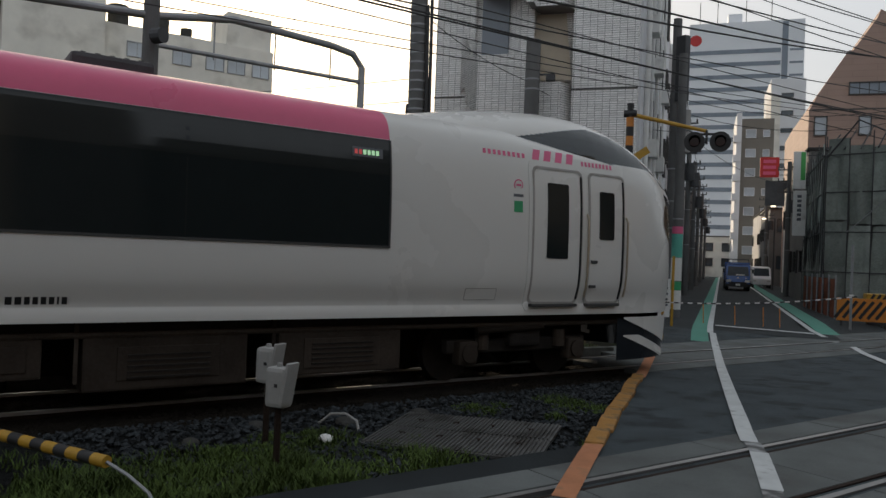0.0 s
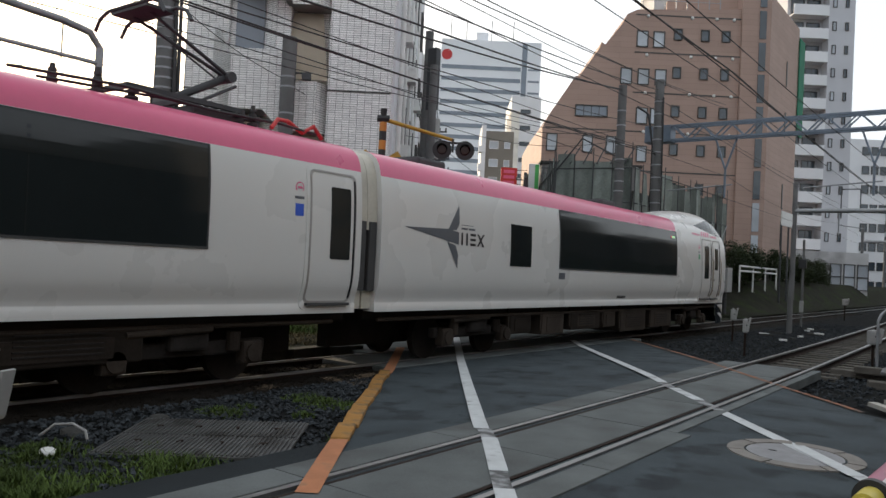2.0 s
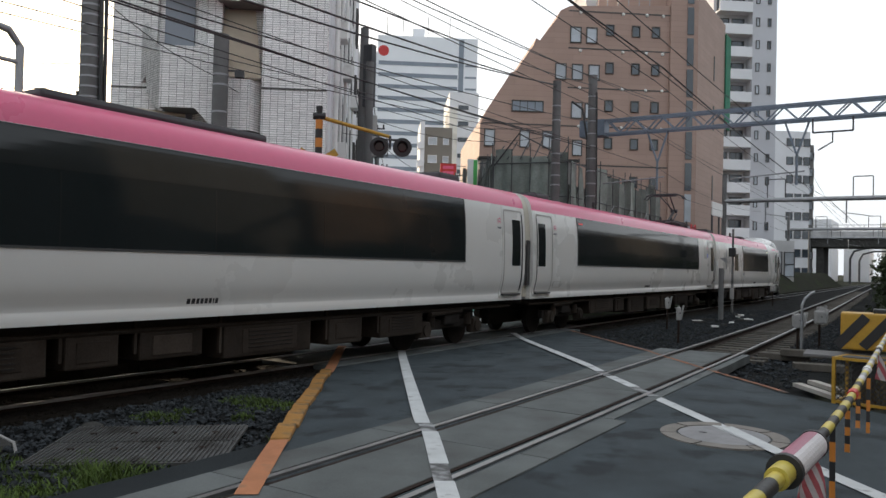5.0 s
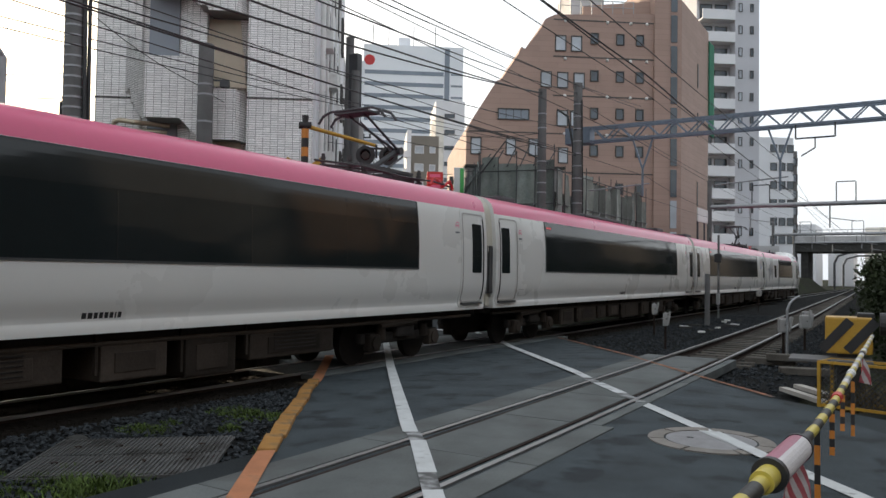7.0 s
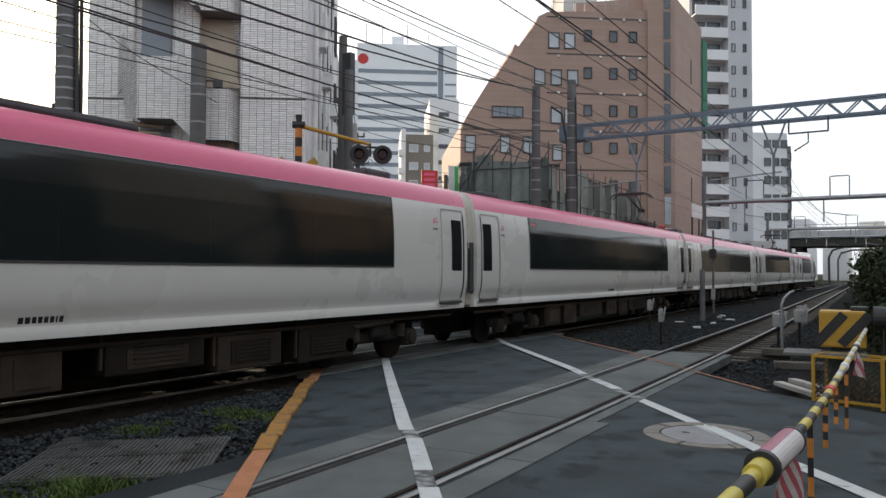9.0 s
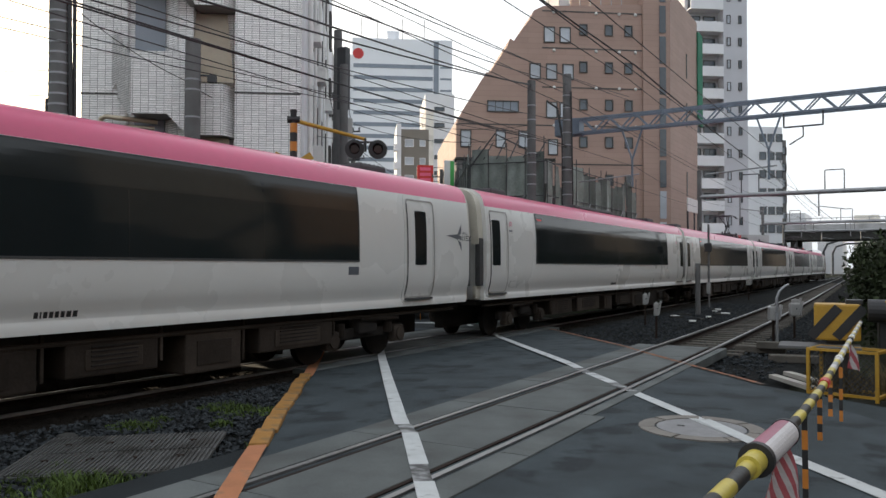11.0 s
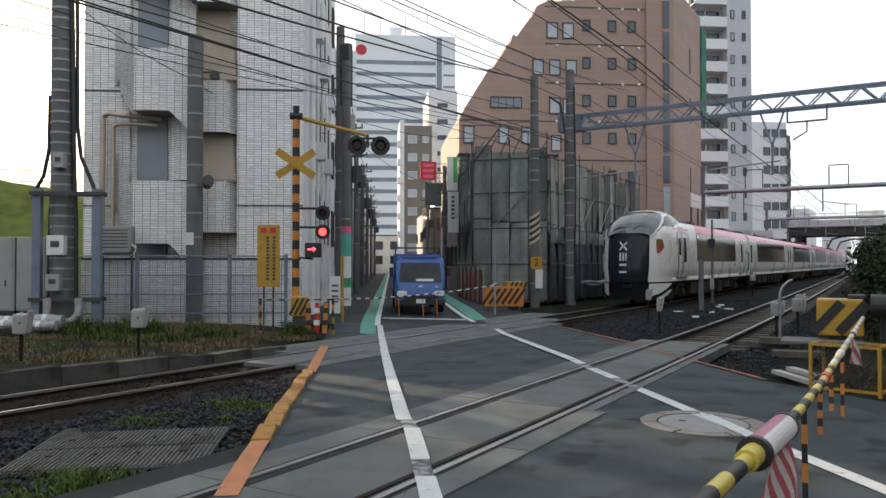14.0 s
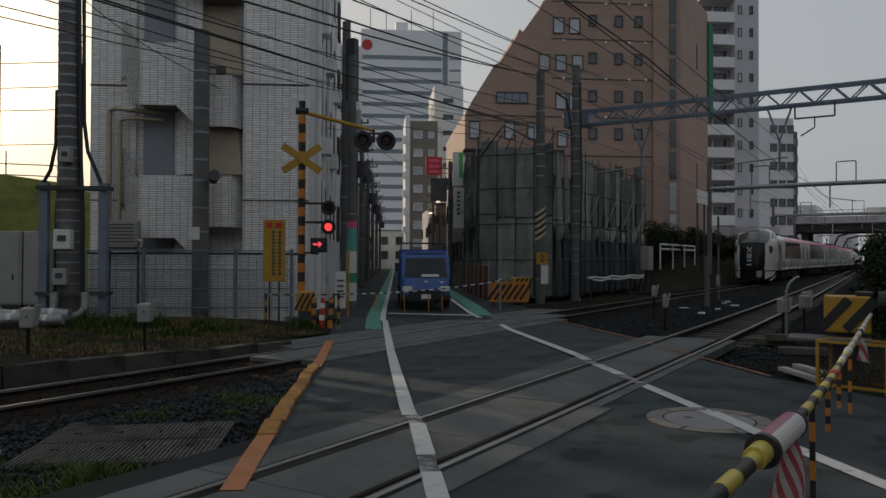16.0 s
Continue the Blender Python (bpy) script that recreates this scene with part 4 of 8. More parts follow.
def roof_gear(car, y0, y1, panto=None, cool=True):
    for yy in (y0 + 2.0, y1 - 2.6):
        bm = B()
        span(bm, -0.55, 0.55, yy, yy + 0.9, 3.55, 3.79, 0.06)
        hv = part("roof_vent", bm, STEEL_D, car)
        for i in range(5):
            bm = B()
            box(bm, 0, yy + 0.14 + i * 0.155, 3.8, 0.9, 0.05, 0.02)
            part("vent_slat", bm, BLACK, hv)
    bm = B()
    rod(bm, (0.9, y0 + 5.5, 3.5), (0.9, y0 + 5.5, 3.78), 0.06, 0.045)
    part("aerial", bm, BLACK, car)
    if cool:
        bm = B()
        span(bm, -0.8, 0.8, -2.2, 1.6, 3.56, 3.72, 0.07)
        part("cooler", bm, STEEL_D, car)
    if panto is None:
        return
    p = panto
    bm = B()
    for sx in (-0.5, 0.5):
        bar(bm, (sx, p - 1.1, 3.84), (sx, p + 0.75, 3.84), 0.07)
    for dy in (-1.05, -0.1, 0.7):
        bar(bm, (-0.5, p + dy, 3.84), (0.5, p + dy, 3.84), 0.07)
    pg = part("pantograph", bm, STEEL_D, car)
    for sx in (-0.5, 0.5):
        for dy in (-1.0, 0.65):
            bm = B()
            rod(bm, (sx, p + dy, 3.55), (sx, p + dy, 3.82), 0.05, seg=10)
            for i in range(3):
                rod(bm, (sx, p + dy, 3.6 + i * 0.07), (sx, p + dy, 3.63 + i * 0.07), 0.09, seg=12)
            part("insulator", bm, GANGWAY, pg)
    bm = B()
    rod(bm, (0, p - 0.1, 3.9), (0, p + 0.85, 4.42), 0.06, seg=10)
    rod(bm, (0.12, p + 0.2, 3.88), (0.1, p + 0.95, 4.3), 0.025, seg=8)
    rod(bm, (-0.14, p + 0.85, 4.42), (0.14, p + 0.85, 4.42), 0.085, seg=12)
    part("lower_arm", bm, STEEL_D, pg)
    bm = B()
    for sx in (-0.1, 0.1):
        rod(bm, (sx * 0.4, p + 0.85, 4.44), (sx * 2.2, p - 0.62, 4.98), 0.032, 0.024, 8)
    rod(bm, (0, p + 0.7, 4.34), (0, p - 0.5, 4.86), 0.016, seg=6)
    part("upper_arm", bm, STEEL_D, pg)
    bm = B()
    for dy in (-0.2, 0.2):
        tube(bm, [(-0.88, p - 0.62 + dy, 4.82), (-0.75, p - 0.62 + dy, 4.98), (-0.55, p - 0.62 + dy, 5.05), (0.55, p - 0.62 + dy, 5.05), (0.75, p - 0.62 + dy, 4.98), (0.88, p - 0.62 + dy, 4.82)], 0.028, 8)
    box(bm, 0, p - 0.62, 5.0, 0.9, 0.42, 0.04)
    part("contact_strip", bm, STEEL_D, pg)
    bm = B()
    tube(bm, [(0.6, p - 2.6, 3.72), (0.65, p - 1.2, 3.78), (0.6, p + 0.2, 3.74), (0.66, p + 1.4, 3.76), (0.62, p + 2.2, 3.72)], 0.022, 8)
    tube(bm, [(0.45, p - 2.2, 3.7), (0.4, p - 0.4, 3.8), (0.5, p + 1.0, 3.73)], 0.02, 8)
    part("roof_cable", bm, BLACK, car)
    bm = B()
    tube(bm, [(0.7, p + 1.2, 3.66), (0.66, p + 1.35, 3.82), (0.6, p + 1.6, 3.84), (0.62, p + 1.9, 3.7), (0.66, p + 2.1, 3.84), (0.6, p + 2.35, 3.68)], 0.035, 8)
    part("red_cable", bm, RED, car, "looped red roof cable")
    for sx, dy in ((0.55, 0.95), (0.1, 1.1), (0.55, -1.5), (0.2, -1.9)):
        bm = B()
        for i in range(5):
            rod(bm, (sx, p + dy, 3.58 + i * 0.07), (sx, p + dy, 3.62 + i * 0.07), 0.085 - 0.008 * i, seg=12)
        rod(bm, (sx, p + dy, 3.55), (sx, p + dy, 3.96), 0.035, seg=8)
        part("insulator", bm, GANGWAY, car)


def plain_car(seed, panto=None, cool=True):
    car = thing("train_car", "white express railcar with pink roof edge and dark window band", "train", group="cars of the express train")
    y0, y1 = -9.76, 9.76
    bm = shell(y0, y1, 0.85, 3.12)
    cap(bm, y0)
    cap(bm, y1)
    part("body", bm, TRAIN_W, car, smooth=True)
    part("roof", shell(y0, y1, 3.12, 3.64), TRAIN_P, car, "pink roof", smooth=True)
    for side in (1, -1):
        window_band(car, -6.85, 6.85, side)
        door(car, -9.56, -8.64, side, shift=-0.16, seal=-1)
        door(car, 8.66, 9.58, side, shift=0.16)
        icons(car, -8.42, side)
        icons(car, 8.42, side)
        part("hatch", ring(-8.45, -7.95, 1.13, 1.29, 0.02, 0.008, 0.004, side), DOOR_GREY, car)
        number_bars(car, -0.4, side)
        part("destination_display", skin(-6.78, -6.4, 2.9, 3.0, 0.015, side), LOGO_GREY, car)
        for i in range(5):
            part("display_light", skin(-6.75 + i * 0.065, -6.71 + i * 0.065, 2.925, 2.965, 0.018, side), DISPLAY_RED, car)
        if seed == 2:
            part("blue_sign", skin(8.34, 8.5, 2.3, 2.48, 0.004, side), LOGO_BLUE, car, "small square blue sign")
    for y in (-6.9, 6.9):
        bogie(car, y)
    underframe(car, y0, y1, seed)
    gangway(car, y1, 1)
    gangway(car, y0, -1)
    roof_gear(car, y0, y1, panto, cool)
    return car


def nose_point(z, th, grow=0.0):
    """A point of the nose: height, and the angle from one side (0) over the front (90) to the other (180)."""
    w = width_at(z) + grow
    yf = float(np.interp(z, [0.1, 0.85, 1.3, 2.0, 2.6, 2.9, 3.12, 3.38, 3.53, 3.6, 3.64], [6.22, 6.3, 6.3, 6.26, 6.17, 6.05, 5.85, 5.45, 5.0, 4.7, 4.5])) + grow
    st = min(4.34, yf - 1.6)
    c, s = math.cos(radians(th)), math.sin(radians(th))
    p = 2 / 2.75
    return Vector((w * math.copysign(abs(c) ** p, c), st + (yf - st) * s ** p, z))


def nose_grid(keep, zs, ths, grow=0.0):
    bm = B()
    cache = {}

    def v(i, j):
        if (i, j) not in cache:
            cache[i, j] = bm.verts.new(nose_point(zs[i], ths[j], grow))
        return cache[i, j]
    for i in range(len(zs) - 1):
        for j in range(len(ths) - 1):
            c = nose_point((zs[i] + zs[i + 1]) / 2, (ths[j] + ths[j + 1]) / 2)
            if keep(c):
                bm.faces.new((v(i, j), v(i, j + 1), v(i + 1, j + 1), v(i + 1, j)))
    return bm


def canopy(keep, grow=0.0):
    """The raised cab: long dome that ends in the sloping windscreen."""
    bm = B()
    ys = [0.2, 0.8, 1.4, 1.9, 2.45, 3.0, 3.4, 3.75, 4.0, 4.3, 4.6, 4.9, 5.2, 5.5, 5.75, 5.95, 6.08]
    hs = [3.63, 3.72, 3.83, 3.91, 3.98, 4.02, 4.03, 4.02, 3.99, 3.94, 3.86, 3.75, 3.6, 3.42, 3.24, 3.06, 2.92]
    ws = [0.5, 0.75, 0.95, 1.1, 1.2, 1.27, 1.31, 1.33, 1.33, 1.32, 1.3, 1.27, 1.22, 1.15, 1.07, 0.99, 0.92]
    bs = [3.45, 3.38, 3.3, 3.22, 3.15, 3.1, 3.08, 3.07, 3.06, 3.05, 3.03, 3.01, 2.98, 2.93, 2.87, 2.8, 2.72]
    fine = [0.2 + 5.88 * i / 130 for i in range(131)]
    hs, ws, bs = ([float(np.interp(y, ys, a)) for y in fine] for a in (hs, ws, bs))
    ys = fine
    ths = [i * 1.5 for i in range(121)]

    def pt(i, th):
        c, s = math.cos(radians(th)), math.sin(radians(th))
        return Vector(((ws[i] + grow) * math.copysign(abs(c) ** 0.75, c), ys[i] + grow, bs[i] + (hs[i] - bs[i] + grow) * s ** 0.8))
    cache = {}

    def v(i, j):
        if (i, j) not in cache:
            cache[i, j] = bm.verts.new(pt(i, ths[j]))
        return cache[i, j]
    for i in range(len(ys) - 1):
        for j in range(len(ths) - 1):
            ym, th = (ys[i] + ys[i + 1]) / 2, (ths[j] + ths[j + 1]) / 2
            if keep(ym, min(th, 180 - th)):
                bm.faces.new((v(i, j), v(i, j + 1), v(i + 1, j + 1), v(i + 1, j)))
    return bm


def end_car(seed, windows, doors, logo, fwd=1):
    """A leading or trailing car; its nose points along +y. windows and doors: stretches of y; 0 is the joint of window band and nose."""
    car = thing("train_car", "white streamlined express end car with black nose and pink roof edge", "train", group="cars of the express train")
    y0 = -13.86
    bm = shell(y0, 2.0, 0.85, 3.12)
    cap(bm, y0)
    part("body", bm, TRAIN_W, car, smooth=True)
    part("roof", shell(y0, 0.0, 3.12, 3.64), TRAIN_P, car, "pink roof", smooth=True)
    part("cab_roof", shell(0.0, 2.0, 3.12, 3.64), TRAIN_W, car, smooth=True)
    bm = B()
    for s in (1, -1):
        pr = [p for p in PROFILE]
        a = [bm.verts.new((s * x, 2.0, z)) for x, z in pr]
        b = [bm.verts.new(nose_point(min(z, 3.2), 0 if s > 0 else 180)) for x, z in pr]
        for i in range(len(pr) - 1):
            bm.faces.new((a[i], b[i], b[i + 1], a[i + 1]))
    part("cab_side", bm, TRAIN_W, car, smooth=True)
    zs = [0.85, 0.98, 1.08, 1.18, 1.32, 1.5, 1.76, 2.0, 2.2, 2.4, 2.6, 2.75, 2.9, 3.0, 3.12, 3.22, 3.3, 3.38, 3.43, 3.48, 3.53, 3.56, 3.59, 3.61, 3.63, 3.64]
    ths = [0, 4, 8, 12, 16, 20, 24, 28, 32, 36, 40, 44, 48, 52, 56, 60, 65, 70, 75, 80, 85, 90]
    ths = ths + [180 - t for t in reversed(ths[:-1])]
    black = lambda c: abs(c.x) < 0.62 * width_at(c.z) and c.y > 4.6
    for s in (1, -1):
        part("nose", nose_grid(lambda c: not black(c) and c.z < 3.2 and c.x * s > 0, zs, ths), TRAIN_W, car, smooth=True)
    part("front_panel", nose_grid(lambda c: black(c) and c.z < 3.2, zs, ths), TRAIN_BLACK, car, "glossy black front panel", smooth=True)
    for s in (1, -1):
        bm = B()
        g_ = []
        for z, t0, t1 in ((2.06, 40, 45), (2.18, 34, 46), (2.32, 29, 47), (2.48, 30, 47), (2.58, 31.5, 47), (2.66, 34, 46.5)):
            g_.append([bm.verts.new(nose_point(z, (t0 + (t1 - t0) * k / 6) if s > 0 else 180 - (t0 + (t1 - t0) * k / 6), 0.01)) for k in range(7)])
        for a, b in zip(g_[:-1], g_[1:]):
            for k in range(6):
                bm.faces.new((a[k], a[k + 1], b[k + 1], b[k]))
        part("tail_lamp", bm, TRAIN_LAMP, car, "dark amber lamp glass", smooth=True)
    pillar = lambda y: max(4.0, 4 + (6.0 - y) * 26)
    glass = lambda y, th: y > 4.3 and th > pillar(y) + 4
    side = lambda y, th: 1.7 < y < 5.7 and 6 < th < min(42, 7 + (y - 1.7) * 17, pillar(y) - 5)
    part("windscreen", canopy(glass), WINDSCREEN, car, smooth=True)
    for s in (1, -1):
        bm = canopy(side, 0.006)
        bmesh.ops.delete(bm, geom=[f_ for f_ in bm.faces if f_.calc_center_median().x * s < 0], context="FACES")
        part("cab_side_window", bm, CAB_GLASS, car, smooth=True)
    if seed == 6:
        for s in (1, -1):
            bm = B()
            g_ = [[bm.verts.new(nose_point(z, (t0 + (t1 - t0) * k / 4) if s > 0 else 180 - (t0 + (t1 - t0) * k / 4), 0.014)) for k in range(5)] for z, t0, t1 in ((2.1, 39.5, 44), (2.16, 36.5, 45), (2.22, 34.5, 45))]
            for a, b in zip(g_[:-1], g_[1:]):
                for k in range(4):
                    bm.faces.new((a[k], a[k + 1], b[k + 1], b[k]))
            part("lit_tail_light", bm, TAIL_RED, car, "lit red tail light", smooth=True)
    part("canopy", canopy(lambda y, th: not glass(y, th)), TRAIN_W, car, smooth=True)
    for s in (1, -1):
        bm = B()
        tube(bm, [(s * 0.15, 5.98, 3.06), (s * 0.4, 5.72, 3.26), (s * 0.62, 5.62, 3.28)], 0.015, 6)
        part("wiper", bm, BLACK, car)
    # light bars on the black front, as plain slanted shapes
    bm = B()

    def fbar(pts):
        vs = []
        for x, z in pts:
            yf = nose_point(z, 90).y
            fx = x / (width_at(z))
            th = math.degrees(math.acos(max(-1, min(1, math.copysign(abs(fx) ** 1.7, fx)))))
            p = nose_point(z, th, 0.012)
            vs.append(bm.verts.new(p))
        bm.faces.new(vs)
    c_ = 0.24
    bars = [[(c_ - 0.2, z), (c_ + 0.2, z), (c_ + 0.2, z + 0.09), (c_ - 0.2, z + 0.09)] for z in (1.22, 1.53)]
    bars += [[(x, 1.74), (x + 0.085, 1.74), (x + 0.085, 2.08), (x, 2.08)] for x in (c_ - 0.2, c_ - 0.042, c_ + 0.115)]
    bars += [[(c_ - 0.2, 2.16), (c_ - 0.2, 2.26), (c_ + 0.2, 2.58), (c_ + 0.2, 2.48)], [(c_ + 0.2, 2.16), (c_ + 0.2, 2.26), (c_ - 0.2, 2.58), (c_ - 0.2, 2.48)]]
    for pts in bars:
        bm = B()
        fbar(pts)
        part("front_bar", bm, LOGO_SILVER, car, "silver bar")
    bm = B()
    fbar([(c_, 2.3), (c_ + 0.07, 2.37), (c_, 2.44), (c_ - 0.07, 2.37)])
    bmesh.ops.translate(bm, verts=bm.verts[:], vec=(0, 0.006, 0))
    part("front_diamond", bm, LOGO_PINK, car, "small pink diamond")
    # skirt below the nose: white wedge, dark sweep, coupler
    ths2 = [i * 1.5 for i in range(121)]

    def skirt_band(lo, hi, keep, grow):
        """A band of the skirt between two heights that depend on the place along the car."""
        bm = B()
        prev = None
        for th in ths2:
            p = nose_point(0.5, th)
            a, b = lo(p), hi(p)
            if not keep(p) or b - a < 0.01:
                prev = None
                continue
            col = [bm.verts.new(nose_point(a + (b - a) * k / 6, th, grow)) for k in range(7)]
            if prev:
                for k in range(6):
                    bm.faces.new((prev[k], col[k], col[k + 1], prev[k + 1]))
            prev = col
        return bm
    edge_ = lambda p: min(0.79, 0.26 + (6.0 - p.y) * 0.33)
    for s in (1, -1):
        part("skirt", skirt_band(edge_, lambda p: 0.79, lambda p: p.x * s > 0.86, 0.0), TRAIN_W, car, smooth=True)
        part("skirt_fin", skirt_band(lambda p: max(0.1, edge_(p) - 0.28), lambda p: min(0.5, edge_(p) - 0.14), lambda p: p.x * s > 1.0 and p.y < 5.75, 0.004), TRAIN_W, car, smooth=True)
    part("skirt_lower", skirt_band(lambda p: 0.1, lambda p: min(0.79, edge_(p)) if abs(p.x) > 0.86 else 0.34, lambda p: True, -0.012), TRAIN_BLACK, car, smooth=True)
    part("front_valance", skirt_band(lambda p: 0.33, lambda p: 0.86, lambda p: abs(p.x) < 0.9, -0.1), TRAIN_BLACK, car, smooth=True)
    bm = B()
    box(bm, 0, 5.8, 0.75, 0.4, 0.9, 0.36, None, 0.05)
    box(bm, 0, 6.15, 0.85, 0.3, 0.2, 0.3, None, 0.04)
    part("coupler", bm, UNDER, car)
    for side_ in (1, -1):
        for a, b in windows:
            if b - a < 2:
                part("small_window", skin(a, b, 1.74, 2.62, 0.01, side_), TRAIN_GLASS, car)
            else:
                window_band(car, a, b, side_)
                bm = skin(b - 0.55, b - 0.12, 2.86, 2.98, 0.015, side_)
                part("destination_display", bm, LOGO_GREY, car)
                for i in range(6):
                    part("display_light", skin(b - 0.52 + i * 0.06, b - 0.48 + i * 0.06, 2.89, 2.95, 0.018, side_), DISPLAY_RED if i < 2 else LED_GREEN, car)
        for a, b, hnd, crew in doors:
            door(car, a, b, side_, hnd, crew)
        icons(car, 2.12, side_)
        part("green_sign", skin(2.04, 2.2, 2.33, 2.49, 0.004, side_), LOGO_GREEN, car)
        part("hatch", ring(1.25, 1.8, 1.07, 1.24, 0.02, 0.01, 0.004, side_), DOOR_GREY, car)
        number_bars(car, -4.2, side_)
        for k, (a, b) in enumerate(((1.5, 2.3), (2.4, 3.3), (3.4, 4.1))):
            h = 0.16 if k == 1 else 0.07
            m_ = 9 if k != 1 else 4
            for i in range(m_):
                ya = a + (b - a) * i / m_
                yb = ya + (b - a) / m_ * 0.6
                bm = B()
                vs = [bm.verts.new((side_ * (width_at(z_) + 0.004), y_, z_)) for y_, z_ in ((ya, 3.12), (yb, 3.12), (yb + (0.05 if k == 1 else 0), 3.12 + h), (ya + (0.05 if k == 1 else 0), 3.12 + h))]
                bm.faces.new(vs)
                part("word_bar", bm, LOGO_PINK, car, "pink bar")
        part("corporate_mark", skin(windows[0][0] + 0.0, windows[0][0] + 0.3, 1.5, 1.65, 0.004, side_), LOGO_GREY, car)
        bird(car, *logo, side_, fwd)
    for y in (-10.4, 2.6):
        bogie(car, y)
    underframe(car, y0, 5.0, seed)
    gangway(car, y0, -1)
    roof_gear(car, y0, -1.0, None, False)
    return car


LEAD = [(-7.65, 0.0), (-9.8, -8.95)]
LEAD_DOORS = [(2.42, 3.36, False, False), (3.56, 4.29, True, True)]
TAIL = [(-9.7, 0.0)]
TAIL_DOORS = [(1.85, 2.9, False, False), (2.95, 3.62, True, True), (-12.3, -11.3, False, False)]
train = [end_car(1, LEAD, LEAD_DOORS, (-11.75, 2.3, 1.08))]
train.append(plain_car(2, 7.25, False))
train.append(plain_car(3, None))
train.append(plain_car(4, 7.25, False))
train.append(plain_car(5, None))
train.append(end_car(6, TAIL, TAIL_DOORS, (-13.46, 2.35, 0.55), -1))
# offsets of each car's own origin behind the leading window end, and its turn
TRAIN_OFFSETS = [(0.0, 0), (-24.1, 0), (-44.1, 0), (-64.1, 0), (-84.1, 0), (-108.6, 180)]
TRAIN_ROWS = [(0, 4.94), (0.5, 9.52), (1, 14.07), (1.5, 18.65), (2, 23.3), (2.5, 28.02), (3, 32.6), (3.5, 37.27), (4, 42.0), (6.5, 65.38), (7, 70.06), (7.5, 74.72), (8, 79.43),
              (8.5, 84.4), (9, 89.36), (11.5, 115.64), (12, 121.4), (12.5, 127.2), (13, 133.3), (13.5, 139.7), (14, 146.3), (14.5, 153.2), (15, 160.2), (15.5, 167.3), (16, 174.4)]

# ---------------------------------------------------------------- buildings
SHAPES = {}


def frame_mesh(w, h, material, t=0.07, depth=0.12):
    k = ("frame", round(w, 2), round(h, 2), material.name, t)
    if k not in SHAPES:
        bm = B()
        span(bm, -w / 2 - t, -w / 2, -depth, 0.02, -h / 2 - t, h / 2 + t)
        span(bm, w / 2, w / 2 + t, -depth, 0.02, -h / 2 - t, h / 2 + t)
        span(bm, -w / 2, w / 2, -depth, 0.02, h / 2, h / 2 + t)
        span(bm, -w / 2, w / 2, -depth, 0.02, -h / 2 - t, -h / 2)
        SHAPES[k] = mesh(bm, "frame", material)
    return SHAPES[k]


def pane_mesh(w, h, material):
    k = ("pane", round(w, 2), round(h, 2), material.name)
    if k not in SHAPES:
        bm = B()
        span(bm, -w / 2, w / 2, -0.03, 0.01, -h / 2, h / 2)
        SHAPES[k] = mesh(bm, "pane", material)
    return SHAPES[k]


def window(parent, m, w, h, frame_mat=FRAME_D, pane_mat=PANE, mullions=0, t=0.07):
    """A framed window; its own -y looks out of the wall."""
    fr = part("window", frame_mesh(w, h, frame_mat, t), None, parent, at=m)
    part("pane", pane_mesh(w, h, pane_mat), None, fr)
    for i in range(mullions):
        x = -w / 2 + w * (i + 1) / (mullions + 1)
        bm = B()
        span(bm, x - 0.025, x + 0.025, -0.06, 0.0, -h / 2, h / 2)
        part("mullion", bm, frame_mat, fr)
    return fr


def street_thing(name, label, category, group="", kind=""):
    return thing(name, label, category, street(), group, kind)


